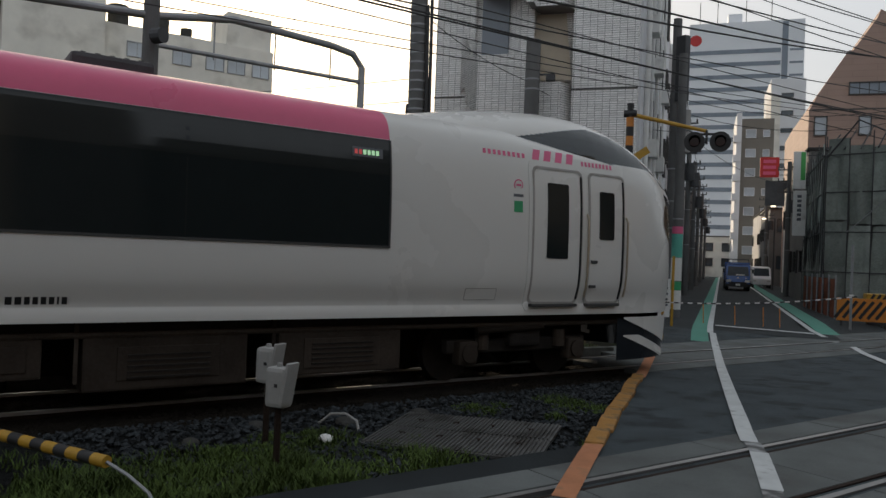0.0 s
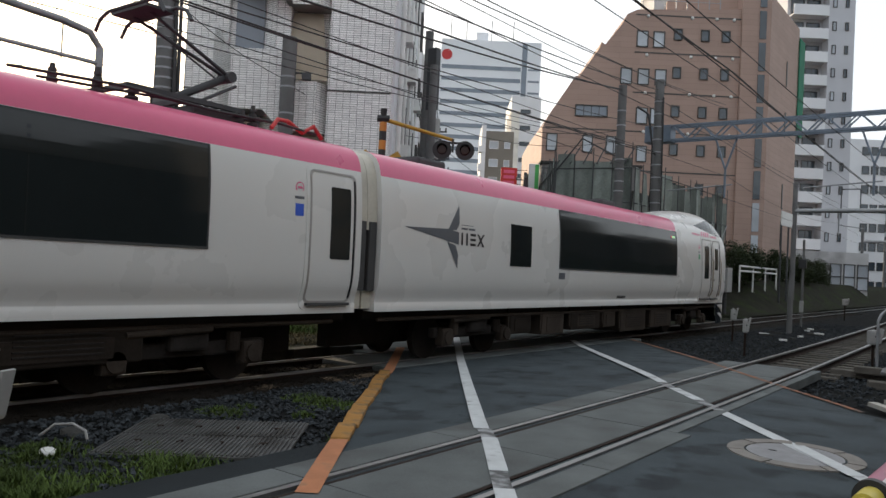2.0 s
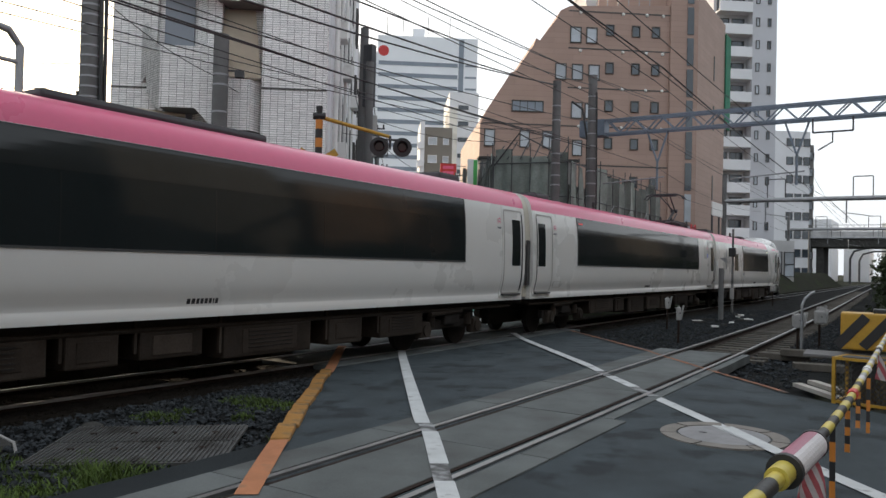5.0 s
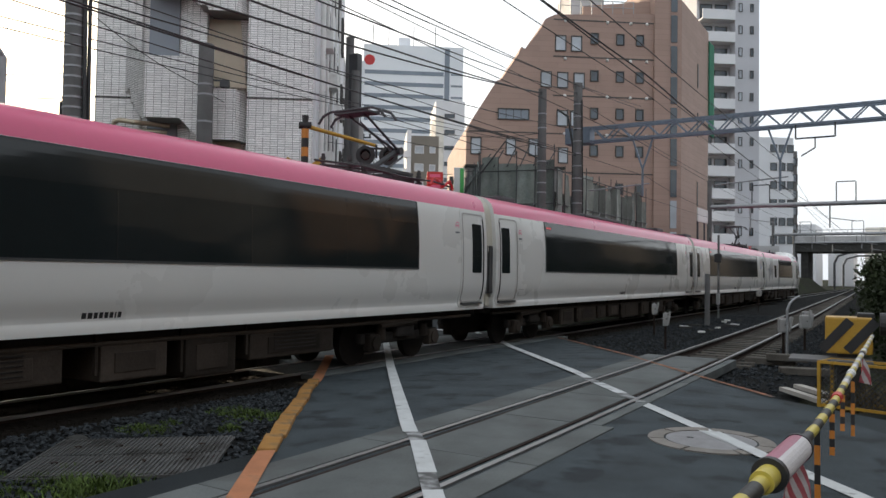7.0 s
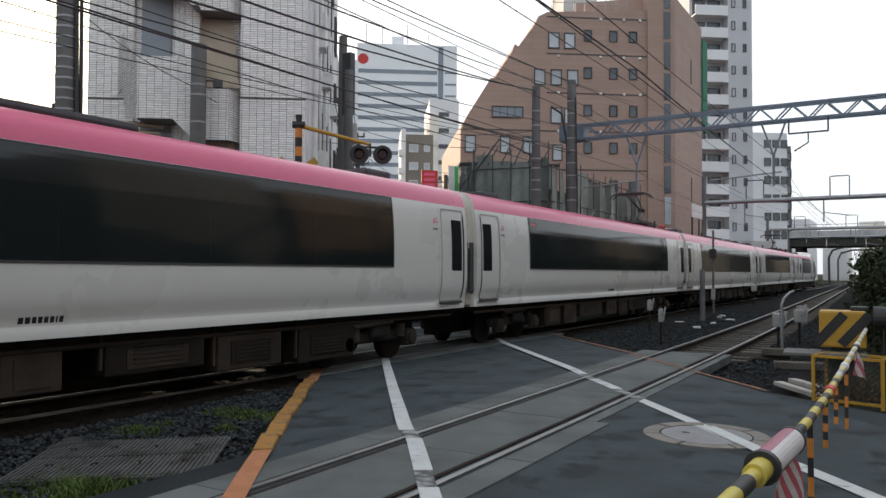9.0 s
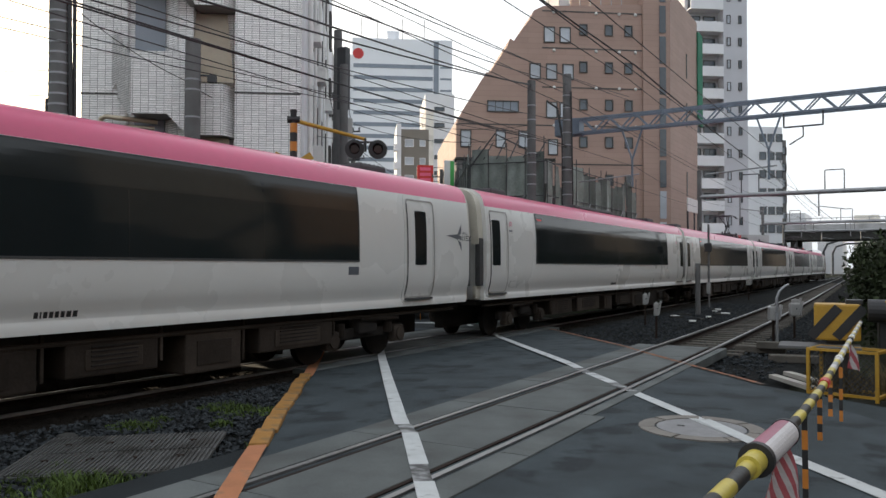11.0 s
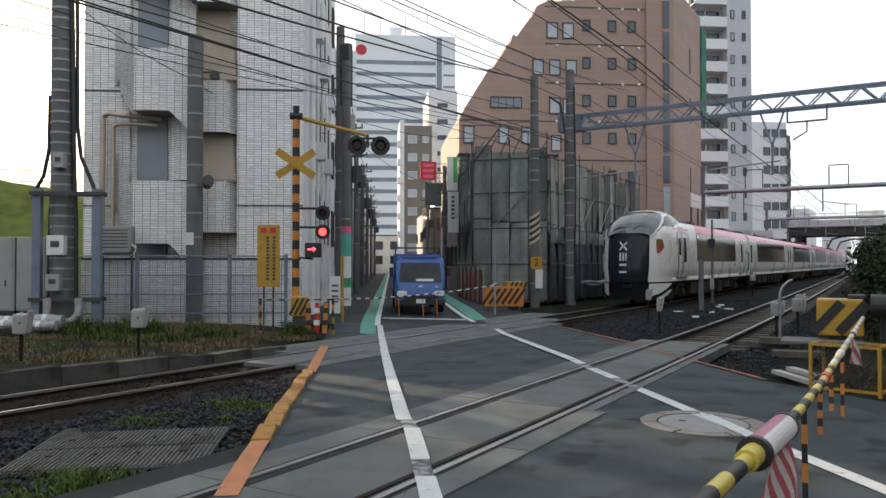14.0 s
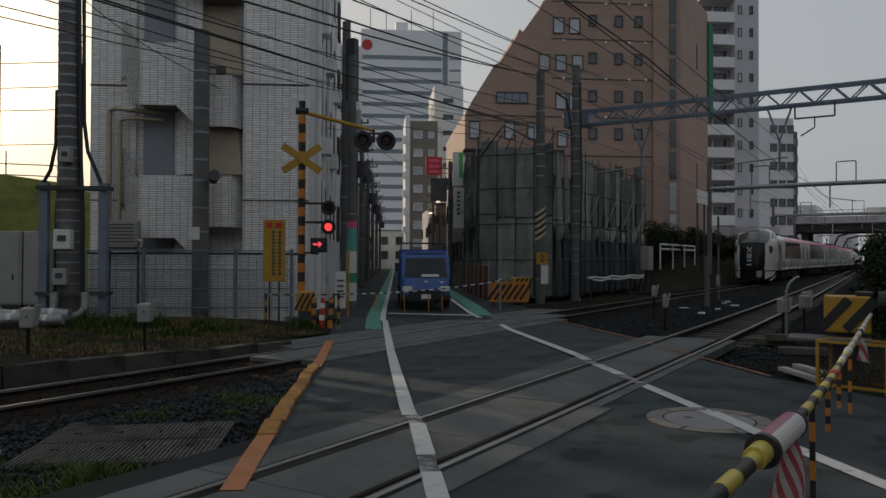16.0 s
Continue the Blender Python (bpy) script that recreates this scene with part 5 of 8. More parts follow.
# --- white tiled building with jutting bays
wb = street_thing("tiled_building", "tall white tiled building with jutting angular bays beside the crossing", "building")
for a, b, c in ((-9.25, -7.9, 24.6), (-4.55, -2.58, 24.0), (-7.9, -4.55, 24.72)):
    bm = B()
    span(bm, a, b, c, 44, -0.3, 26)
    part("wall", bm, TILE_W, wb)
for k in range(-1, 5):
    z = 3.95 * k
    # lower left box, lower right box
    bm = B()
    prism(bm, [(-7.48, 0), (-6.45, 0), (-5.95, -0.5), (-5.75, -0.5), (-5.75, 1.86), (-7.48, 1.86)], 1.15, Matrix.Translation((0, 24.71, 2.22 + z)) @ pose(0, 0, 0, 90, 0, 0))
    part("bay", bm, TILE_W, wb)
    bm = B()
    zb = 2.57 + z - (0.9 if k else 0)
    prism(bm, [(-5.75, 23.9), (-4.88, 23.9), (-4.45, 24.69), (-5.75, 24.69)], 1.56, Matrix.Translation((0, 0, zb)))
    part("bay", bm, TILE_W, wb)
    # splayed left flank of the box with its pointed top
    bm = B()
    a = [(-8.25, 24.66), (-7.62, 23.58)]
    zz = [(2.95, 4.75), (2.2, 4.2)]
    vs = [bm.verts.new(p) for p in ((-8.43, 24.68, 3.05 + z), (-8.15, 24.36, 3.3 + z), (-7.92, 24.08, 2.6 + z), (-7.92, 24.08, 4.5 + z), (-8.12, 24.33, 5.0 + z), (-8.43, 24.68, 4.8 + z))]
    bm.faces.new(vs)
    bmesh.ops.solidify(bm, geom=bm.faces[:], thickness=0.12)
    part("flank", bm, TILE_W, wb)
    bm = B()
    vs = [bm.verts.new(p) for p in ((-7.94, 24.08, 2.65 + z), (-7.485, 23.55, 2.1 + z), (-7.485, 23.55, 4.1 + z), (-7.6, 23.68, 3.95 + z), (-7.94, 24.08, 4.65 + z))]
    bm.faces.new(vs)
    bmesh.ops.solidify(bm, geom=bm.faces[:], thickness=0.1)
    part("edge_panel", bm, TILE_W, wb)
    bm = B()
    prism(bm, [(-8.3, 24.75), (-7.86, 24.16), (-7.47, 23.7), (-7.47, 24.75)], 1.2, Matrix.Translation((0, 0, 2.85 + z)))
    part("bay", bm, TILE_W, wb)
    bm = B()
    span(bm, -7.68, -6.78, 24.62, 24.71, 4.0 + z, 6.3 + z)
    part("recess", bm, SLATE, wb, "slate blue recess panel")
    bm = B()
    prism(bm, [(-6.8, 24.715), (-6.32, 24.3), (-5.86, 24.3), (-5.86, 24.715)], 2.3, Matrix.Translation((0, 0, 4.2 + z)))
    part("pier", bm, TILE_W, wb)
    bm = B()
    zt = zb + 1.6
    vs = [bm.verts.new(p) for p in ((-5.85, 23.85, zt), (-4.56, 23.9, zt), (-4.9, 24.6, zt + 2.3), (-5.85, 24.6, zt + 2.3))]
    bm.faces.new(vs)
    bmesh.ops.solidify(bm, geom=bm.faces[:], thickness=0.1)
    part("soffit", bm, TILE_TAN, wb, "tan sloping soffit")
bm = B()
tube(bm, [(-8.6, 24.35, 2.7), (-8.6, 24.35, 6.0), (-8.57, 24.33, 6.13), (-8.4, 24.25, 6.18), (-7.9, 24.1, 6.1), (-6.9, 24.3, 6.05)], 0.075, 12)
tube(bm, [(-8.3, 24.35, 2.7), (-8.3, 24.35, 5.7), (-8.27, 24.34, 5.83), (-8.1, 24.3, 5.88), (-7.7, 24.2, 5.87), (-7.0, 24.35, 5.85)], 0.065, 12)
part("duct", bm, BRONZE, wb, "bronze coloured duct")
for zz in (6.95, 10.4, 3.4, 13.9):
    for a, b, c in ((-9.27, -7.88, 24.6), (-4.57, -2.56, 24.0)):
        bm = B()
        span(bm, a, b, c - 0.02, c + 0.02, zz - 0.02, zz + 0.02)
        part("expansion_joint", bm, FRAME_D, wb)
# street side of the same block: render, windows, pipes
side = street_thing("street_block", "pale grey rendered block with narrow windows along the street", "building")
bm = B()
span(bm, -6, -2.62, 44.02, 58, -0.3, 15)
part("wall", bm, WALL_GREY, side)
bm = B()
span(bm, -2.58, -2.5, 24.5, 43.9, -0.3, 26)
part("rendered_flank", bm, APT, side)
for u in (26.4, 28.6, 31.2, 34, 37, 40.5):
    for z in (3.4, 7.0, 10.5, 14):
        window(side, pose(-2.5, u, z, 0, 0, 90), 0.9, 1.7, FRAME_D, PANE)
for u in (46, 49, 52, 55.5):
    for z in (2.2, 5.2, 8.2, 11.2):
        window(side, pose(-2.6, u, z, 0, 0, 90), 1.2, 1.3, FRAME_D, PANE)
for u, r in ((25.2, 0.09), (27.6, 0.06), (30.2, 0.07), (33, 0.05), (36, 0.05)):
    bm = B()
    rod(bm, (-2.36, u, 0), (-2.36, u, 14), r)
    part("downpipe", bm, WHITE, side, "pale downpipe")
for u, z in ((27.3, 5.3), (29.6, 8.7), (32.5, 5.4), (35.5, 8.8), (26.1, 9.2)):
    bm = B()
    span(bm, -2.48, -2.1, u, u + 0.75, z, z + 0.6, 0.02)
    part("air_conditioner", bm, WHITE, side)

# --- the dark older row behind it, and the row on the other side
rr = random.Random(11)


def house(name, label, n0, n1, u0, u1, h, material, face, rows=((1.3, 1.2),), pitch=3.0, roof=True):
    """A street house; face: n of the wall that looks on the street."""
    ob = street_thing(name, label, "building")
    bm = B()
    span(bm, n0, n1, u0, u1, -0.3, h)
    part("wall", bm, material, ob)
    if roof:
        bm = B()
        span(bm, n0 - 0.1, n1 + 0.1, u0 - 0.1, u1 + 0.1, h, h + 0.18, 0.03)
        part("roof_edge", bm, CONC_OLD, ob)
    turn = 90 if face == n1 else -90
    z = 2.1
    while z < h - 1:
        for u in steps(u0 + 1.4, u1 - 1.4, 2.6):
            if rr.random() < 0.8:
                window(ob, pose(face, u, z, 0, 0, turn), 1.2, 1.2, FRAME_D, PANE_LIT if rr.random() < 0.15 else PANE)
        z += pitch
    for u in steps(n0 + 1.2, n1 - 1.2, 2.4):
        for z in steps(2.2, h - 1.6, 3.0):
            window(ob, pose(u, u0, z, 0, 0, 0), 1.0, 1.2, FRAME_D, PANE)
    return ob


house("row_house", "dark weathered three storey building along the street", -8, -2.35, 58.2, 72, 10, WALL_DARK, -2.35)
house("row_house", "grey weathered row building along the street", -8, -1.9, 72.3, 88, 8.5, WALL_GREY, -1.9)
house("row_house", "dark weathered row building further up the street", -8, -1.4, 88.3, 112, 9.5, WALL_DARK, -1.4)
house("row_house", "brownish narrow building along the street", 5.0, 11, 46.5, 55, 8.2, WALL_DARK, 5.0)
house("row_house", "cream narrow building along the street", 5.3, 11, 55.3, 61.4, 7.2, WALL_CREAM, 5.3)
house("row_house", "dark low shop building along the street", 6.0, 13, 81, 92, 7.4, WALL_DARK, 6.0)
house("row_house", "grey low shop building along the street", 6.5, 14, 92.3, 112, 8.2, WALL_GREY, 6.5)
ob = house("end_house", "cream low building closing the end of the street", -12, 12, 128, 138, 6.2, WALL_CREAM, 12)

# --- brown tiled building with the stepped slope
bb = street_thing("brown_building", "seven storey brown tiled building with a stepped sloping side", "building")
bm = B()
prism(bm, [(6.8, -0.3), (24.3, -0.3), (24.3, 23.9), (14.1, 23.4), (13.3, 23.0), (13.0, 22.3), (11.6, 20.4), (11.3, 20.6), (11.1, 20.0), (9.6, 17.7), (9.3, 17.7), (8.7, 16.7), (7.4, 14.6), (6.8, 13.4)], 16, Matrix.Translation((0, 78, 0)) @ pose(0, 0, 0, 90, 0, 0))
part("wall", bm, BROWN, bb)
bm = B()
span(bm, 22.6, 24.9, 61.75, 70, -0.3, 27.5)
part("stair_tower", bm, BROWN, bb)
for z0 in steps(0.5, 24, 2.7):
    bm = B()
    span(bm, 24.0, 24.55, 61.68, 61.74, z0, z0 + 2.3)
    part("slit_window", bm, PANE_LIT if z0 < 7 else PANE, bb, "tall narrow window strip")
for z in (21.5, 18.35, 15.2, 12.07, 8.9, 5.8):
    for n in (17.5, 19.7, 21.4):
        window(bb, pose(n, 62, z, 0, 0, 0), 0.55, 0.8, FRAME_D, PANE)
for n, z, w, h in ((14.6, 21.0, 0.8, 1.2), (15.95, 21.0, 0.8, 1.2), (13.4, 17.9, 0.8, 1.2), (14.8, 17.9, 0.8, 1.2), (16.2, 17.9, 0.8, 1.2), (14.8, 14.7, 0.8, 1.2), (15.9, 14.7, 0.7, 1.2),
                   (7.6, 12.2, 0.75, 1.3), (10.5, 12.2, 0.7, 1.3), (12.4, 12.2, 0.7, 1.3), (14.9, 11.6, 0.7, 1.2)):
    window(bb, pose(n, 62, z, 0, 0, 0), w, h, FRAME_D, PANE_LIT)
window(bb, pose(10.7, 62, 14.9, 0, 0, 0), 2.5, 0.8, FRAME_D, TOWER_D, 3)
for z in (23.0, 19.9, 16.6, 13.4, 10.2):
    bm = B()
    span(bm, 7.0 if z < 13.5 else 14, 22.6, 61.97, 62.0, z - 0.05, z + 0.05)
    part("ledge_line", bm, FRAME_D, bb)
for n in (15, 18.6, 20.6, 22.0):
    for z in (22.9, 19.7, 16.6, 13.4):
        bm = B()
        bmesh.ops.create_uvsphere(bm, u_segments=8, v_segments=6, radius=0.14, matrix=Matrix.Translation((n, 61.95, z)))
        part("vent_cap", bm, WHITE, bb)
bm = B()
for i in range(8):
    rod(bm, (14.6 + i * 0.9, 62.2, 23.6), (14.6 + i * 0.9, 62.2, 24.8), 0.04, seg=6)
rod(bm, (14.6, 62.2, 24.8), (21, 62.2, 24.8), 0.04, seg=6)
rod(bm, (14.6, 62.2, 24.3), (21, 62.2, 24.3), 0.03, seg=6)
part("roof_railing", bm, STEEL, bb)
bm = B()
span(bm, 16.5, 19.5, 66, 71, 23.5, 27.5)
part("roof_hut", bm, WALL_GREY, bb)
bm = B()
prism(bm, [(-17.2, 64.75), (-17.2, 74.8), (-27, 84), (-33, 76), (-25, 62)], 25.5, pose(0, 0, 0, 0, 0, -YAW) @ Matrix.Translation((0, 0, -0.3)))
part("flank", bm, BROWN, bb)
for z in (6, 9.2, 15.5, 20.0):
    bm = B()
    p = Vector((-17.17, 70.5, z))
    box(bm, 0, 0, 0, 0.06, 0.25, 2.2)
    part("slit_window", bm, FRAME_D, bb, at=pose(0, 0, 0, 0, 0, -YAW) @ Matrix.Translation(p))
bm = B()
box(bm, 0, 0, 0, 0.12, 2.0, 9.0, None, 0.05)
nt = part("safety_net", bm, NET_GREEN, bb, "green safety net", at=pose(0, 0, 0, 0, 0, -YAW) @ Matrix.Translation((-17.1, 75.6, 19.8)))

# --- pale apartment tower with balconies
ap = street_thing("apartment_tower", "pale grey apartment tower with stacked white balconies", "building")
bm = B()
span(bm, 40.2, 44.6, 93.6, 108, -0.3, 48)
span(bm, 44.6, 47.75, 92.0, 108, -0.3, 48)
part("wall", bm, APT_D, ap)
for k in range(16):
    z = 2.85 * k + 0.4
    bm = B()
    span(bm, 40.3, 44.6, 92.0, 93.6, z - 0.18, z)
    span(bm, 40.3, 44.6, 92.0, 92.14, z, z + 1.1)
    part("balcony", bm, APT, ap)
    window(ap, pose(41.4, 93.6, z + 1.2, 0, 0, 0), 1.5, 1.9, FRAME_D, PANE, 1)
    window(ap, pose(43.4, 93.6, z + 1.2, 0, 0, 0), 1.5, 1.9, FRAME_D, PANE, 1)
    bm = B()
    span(bm, 42.2, 43.0, 92.9, 93.4, z, z + 0.75, 0.02)
    part("air_conditioner", bm, BOX_GREY, ap)
    window(ap, pose(45.25, 92, z + 1.4, 0, 0, 0), 0.35, 0.95, FRAME_D, PANE_LIT)
    window(ap, pose(46.75, 92, z + 1.4, 0, 0, 0), 0.3, 0.9, FRAME_D, PANE)

for (lab, n0, n1, u0, u1, h, m_) in (("white office block beside the railway", 66.0, 74.3, 130, 150, 27, APT), ("dark slim block beside the railway", 74.6, 76.2, 132, 150, 25, WALL_DARK),
                                     ("low pale hall beside the railway", 38, 46, 84, 91, 5.4, WALL_GREY)):
    ob = street_thing("office_block", lab, "building")
    bm = B()
    span(bm, n0, n1, u0, u1, -0.3, h)
    part("wall", bm, m_, ob)
    for z in steps(2, h - 2, 3.2):
        for n in steps(n0 + (n1 - n0) * 0.55, n1 - 0.6, 1.8):
            window(ob, pose(n, u0, z, 0, 0, 0), 1.1, 1.3, FRAME_D, PANE if m_ is APT else PANE_LIT)

# --- striped office tower far up the street
tw = street_thing("office_tower", "distant pale office tower with dark window bands", "building")
bm = B()
span(bm, -4.9, 26.9, 240, 270, -0.3, 74)
span(bm, -10.6, -4.9, 243, 270, -0.3, 69.4)
part("wall", bm, TOWER, tw)
for k in range(17):
    z = 65.2 - 3.72 * k
    bm = B()
    span(bm, -4.5, 20.6, 239.9, 240.0, z - 0.62, z + 0.62)
    part("window_band", bm, TOWER_D, tw)
    bm = B()
    span(bm, 23.0, 26.6, 239.93, 240.0, z - 0.3, z + 0.3)
    part("window_band", bm, TOWER_D, tw)
bm = B()
span(bm, 20.9, 22.5, 239.85, 240, 10, 73.5)
part("shaft", bm, TOWER_D, tw)
bm = B()
span(bm, 6, 10, 243, 250, 74, 77.5, 0.3)
part("roof_plant", bm, TOWER, tw)
for n in (-2, 3, 11, 18):
    bm = B()
    rod(bm, (n, 242, 74), (n, 242, 81), 0.12, seg=6)
    part("aerial", bm, STEEL_D, tw)
bm = B()
bmesh.ops.create_circle(bm, cap_ends=True, segments=20, radius=1.7, matrix=pose(-3, 239.9, 69, 90, 0, 0))
part("roof_sign", bm, RED, tw, "round red sign")

# --- grey-brown flats and white block in the middle distance
fa = street_thing("flats", "narrow grey-brown flats with a balcony edge coloured pale as sunlit", "building")
bm = B()
span(bm, 5.0, 9.4, 120, 134, -0.3, 23.4)
part("wall", bm, mat("taupe_render", (0.2, 0.185, 0.16), 0.85, var=0.12, scale=0.4, fine=20, bump=0.05), fa)
# sun on the left edge is put in as a paler render
bm = B()
span(bm, 4.3, 5.0, 119.6, 130, -0.3, 24.2)
part("balcony_edge", bm, APT, fa)
for k in range(8):
    z = 21.2 - 2.85 * k
    window(fa, pose(6.3, 120, z, 0, 0, 0), 1.3, 1.1, APT, PANE_LIT)
    window(fa, pose(8.4, 120, z, 0, 0, 0), 0.8, 0.9, APT, PANE_LIT)
    bm = B()
    span(bm, 3.9, 5.0, 119.4, 121, z - 1.3, z - 0.3)
    part("balcony", bm, APT, fa)
wf = street_thing("flats", "pale slab block behind the grey-brown flats", "building")
bm = B()
span(bm, 11.2, 17.0, 150, 165, -0.3, 36)
part("wall", bm, APT, wf)
bm = B()
span(bm, 11.2, 12.8, 149.6, 160, -0.3, 33)
part("stair_tower", bm, WALL_CREAM, wf)
for k in range(9):
    window(wf, pose(14.0, 150, 33 - 3.2 * k, 0, 0, 0), 1.9, 0.7, FRAME_D, PANE)

# --- buildings far beyond the left end
for lab, x, y0, y1, h, d in (("tall plain grey block in the distance", -80, 5.5, 14.1, 30, 14), ("long pale block with roof tanks in the distance", -80.6, 14.2, 31.4, 23.2, 14)):
    ob = thing("distant_block", lab, "building")
    bm = B()
    span(bm, x - d, x, y0, y1, -0.3, h)
    part("wall", bm, WALL_CREAM, ob)
    if h < 25:
        for z in (20.9, 17.6, 14.3, 11, 7.7):
            for y in (17.2, 21.6, 25.0, 27.3, 30.0):
                window(ob, pose(x, y, z, 0, 0, 90), 1.8, 1.4, STEEL, PANE_LIT, 1)
        for y, s, zt in ((15.8, 1.0, 25.6), (19.5, 1.3, 25.2), (22.6, 0.6, 24.6)):
            bm = B()
            rod(bm, (x - 2.5, y, h), (x - 2.5, y, zt), s, seg=16)
            part("water_tank", bm, CONC_OLD, ob)
        bm = B()
        span(bm, x - 6, x - 0.3, 26.3, 31.2, h, 26.8)
        part("roof_hut", bm, WALL_CREAM, ob)

# --- plain unseen blocks closing the place, mostly on the camera's side
russet = mat("russet_render", (0.2, 0.13, 0.085), 0.85, var=0.2, scale=0.4, fine=20, bump=0.1)
# kept very dark so that the train windows mirror little light
reflect_dark = mat("reflection_dark_render", (0.06, 0.055, 0.05), 0.9, var=0.25, scale=0.4, fine=20, bump=0.1)
# added to dim sky light on the ground and darken what train windows reflect
for lab, x0, x1, y0, y1, h, m_ in (("tall plain grey unseen block behind the crossing", 13, 24, -60, -24, 14, WALL_DARK), ("tall plain brown unseen block behind the crossing", 12, 24, -13, -3, 11.5, russet), ("tall plain dark unseen block behind the crossing", 12.5, 25, -2, 7, 15, WALL_DARK),
                                   ("plain dark unseen block beside the railway", 12, 22, 8, 19, 11, reflect_dark), ("tall plain grey unseen block beside the railway", 11.5, 22, 20, 31, 14, WALL_DARK), ("plain russet unseen block beside the railway", 11, 22, 32, 46, 12, russet),
                                   # the tall one beyond the railway only cuts sun and sky light
                                   ("plain dark unseen block beside the railway", 10.5, 22, 47, 62, 12, reflect_dark), ("plain dark unseen block along the railway", 8, 18, 62.5, 260, 9, reflect_dark), ("tall plain unseen block cutting sun and sky beyond the railway", -96, -82, -75, 5.3, 33, WALL_CREAM), ("plain grey unseen block closing the railway behind", -40, 9, -90, -80, 9, WALL_GREY)):
    bm = B()
    span(bm, x0, x1, y0, y1, -0.3, h)
    solid("closing_block", bm, m_, lab, "building", "structure")

# --- sheeted scaffold round a small building site
sc = thing("sheeted_scaffold", "building site wrapped in torn grey scaffold sheets", "scaffold")
# dark core inside the sheets, added to stop sky showing between them
bm = B()
prism(bm, [(-18.1, 32.9), (-15.4, 33.5), (-15.6, 47.2), (-24.5, 44.0)], 6.0, Matrix.Translation((0, 0, -0.3)))
part("core", bm, WALL_DARK, sc)


def sheets(a, b, h0, h1, drop=0.0, low=None):
    a, b = Vector(a), Vector(b)
    ln = (b - a).length
    k = max(1, round(ln / 0.95))
    d = (b - a) / k
    ang = math.degrees(math.atan2(d.y, d.x))
    for i in range(k):
        h = h0 + (h1 - h0) * (i + 0.5) / k + rr.uniform(-0.35, 0.3)
        for z0, z1, material in ((low or 0.0, h * 0.52, NET), (h * 0.53, h, NET)) + (((0.0, low, NET_BLUE),) if low else ()):
            bm = B()
            nx, nz = 7, 10
            w = d.length - 0.03
            ph = rr.uniform(0, 6)
            g_ = [[bm.verts.new((w * x / nx + 0.015, 0.07 * math.sin(ph + 4.5 * x / nx + 2.5 * z / nz) + 0.04 * math.sin(9 * x / nx + ph - 3 * z / nz) - 0.06 * math.sin(math.pi * z / nz), z0 + (z1 - z0) * z / nz)) for z in range(nz + 1)] for x in range(nx + 1)]
            for x in range(nx):
                for z in range(nz):
                    bm.faces.new((g_[x][z], g_[x + 1][z], g_[x + 1][z + 1], g_[x][z + 1]))
            p = a + d * i
            part("sheet", bm, material, sc, smooth=True, at=pose(p.x, p.y, -0.1, 0, 0, ang))
    for i in range(0, k + 1):
        p = a + d * i
        nrm = Vector((d.y, -d.x, 0)).normalized() * 0.1
        bm = B()
        rod(bm, p + nrm + Vector((0, 0, -0.2)), p + nrm + Vector((0, 0, max(h0, h1) + rr.uniform(-0.2, 0.5))), 0.025, seg=8)
        part("standard", bm, STEEL_D, sc)
    for i in range(1, k, 3):
        p, q = a + d * i, a + d * min(k, i + 2)
        nrm = Vector((d.y, -d.x, 0)).normalized() * 0.16
        bm = B()
        rod(bm, p + nrm + Vector((0, 0, 3.3)), q + nrm + Vector((0, 0, 5.0)), 0.022, seg=8)
        part("brace", bm, STEEL, sc)
    for z in (1.6, 3.3, 5.0, 6.6):
        bm = B()
        nrm = Vector((d.y, -d.x, 0)).normalized() * 0.13
        rod(bm, a + nrm + Vector((0, 0, z)), b + nrm + Vector((0, 0, z)), 0.025, seg=8)
        part("ledger", bm, STEEL_D, sc)


sheets((-24.2, 40.6, 0), (-18.5, 32.2, 0), 7.0, 7.2)
sheets((-18.5, 32.2, 0), (-14.95, 32.9, 0), 7.4, 6.9)
sheets((-14.95, 33.0, 0), (-15.0, 47.2, 0), 6.7, 6.7, low=2.7)
bm = B()
for i in range(6):
    t_ = i / 5
    tube(bm, [(-18.4 + 3.2 * t_, 32.0 + 0.6 * t_, 6.8), (-18.4 + 3.2 * t_, 33 + 0.6 * t_, 7.6 + 0.3 * math.sin(3 * t_))], 0.03, 6)
tube(bm, [(-18.4, 32.0, 6.5), (-17.2, 32.2, 8.0), (-15.2, 32.7, 6.9)], 0.04, 6)
part("top_netting_frame", bm, STEEL_D, sc)
# orange mesh fence at the foot
of = thing("mesh_fence", "low orange mesh fence along the building site", "fence")
for i in range(6):
    a, b = S(31.5 + i * 1.5, 4.15), S(33 + i * 1.5, 4.2)
    bm = B()
    sheet(bm, [a + Vector((0, 0, -0.1)), b + Vector((0, 0, -0.1)), b + Vector((0, 0, 1.35)), a + Vector((0, 0, 1.35))])
    bmesh.ops.solidify(bm, geom=bm.faces[:], thickness=0.03)
    part("mesh_panel", bm, NET_ORANGE, of)
    bm = B()
    rod(bm, a + Vector((0, 0, -0.1)), a + Vector((0, 0, 1.5)), 0.03)
    part("post", bm, STEEL, of)

# --- grass mound with a rail on top, beyond the left pole
bm = B()
pts = []
rows = []
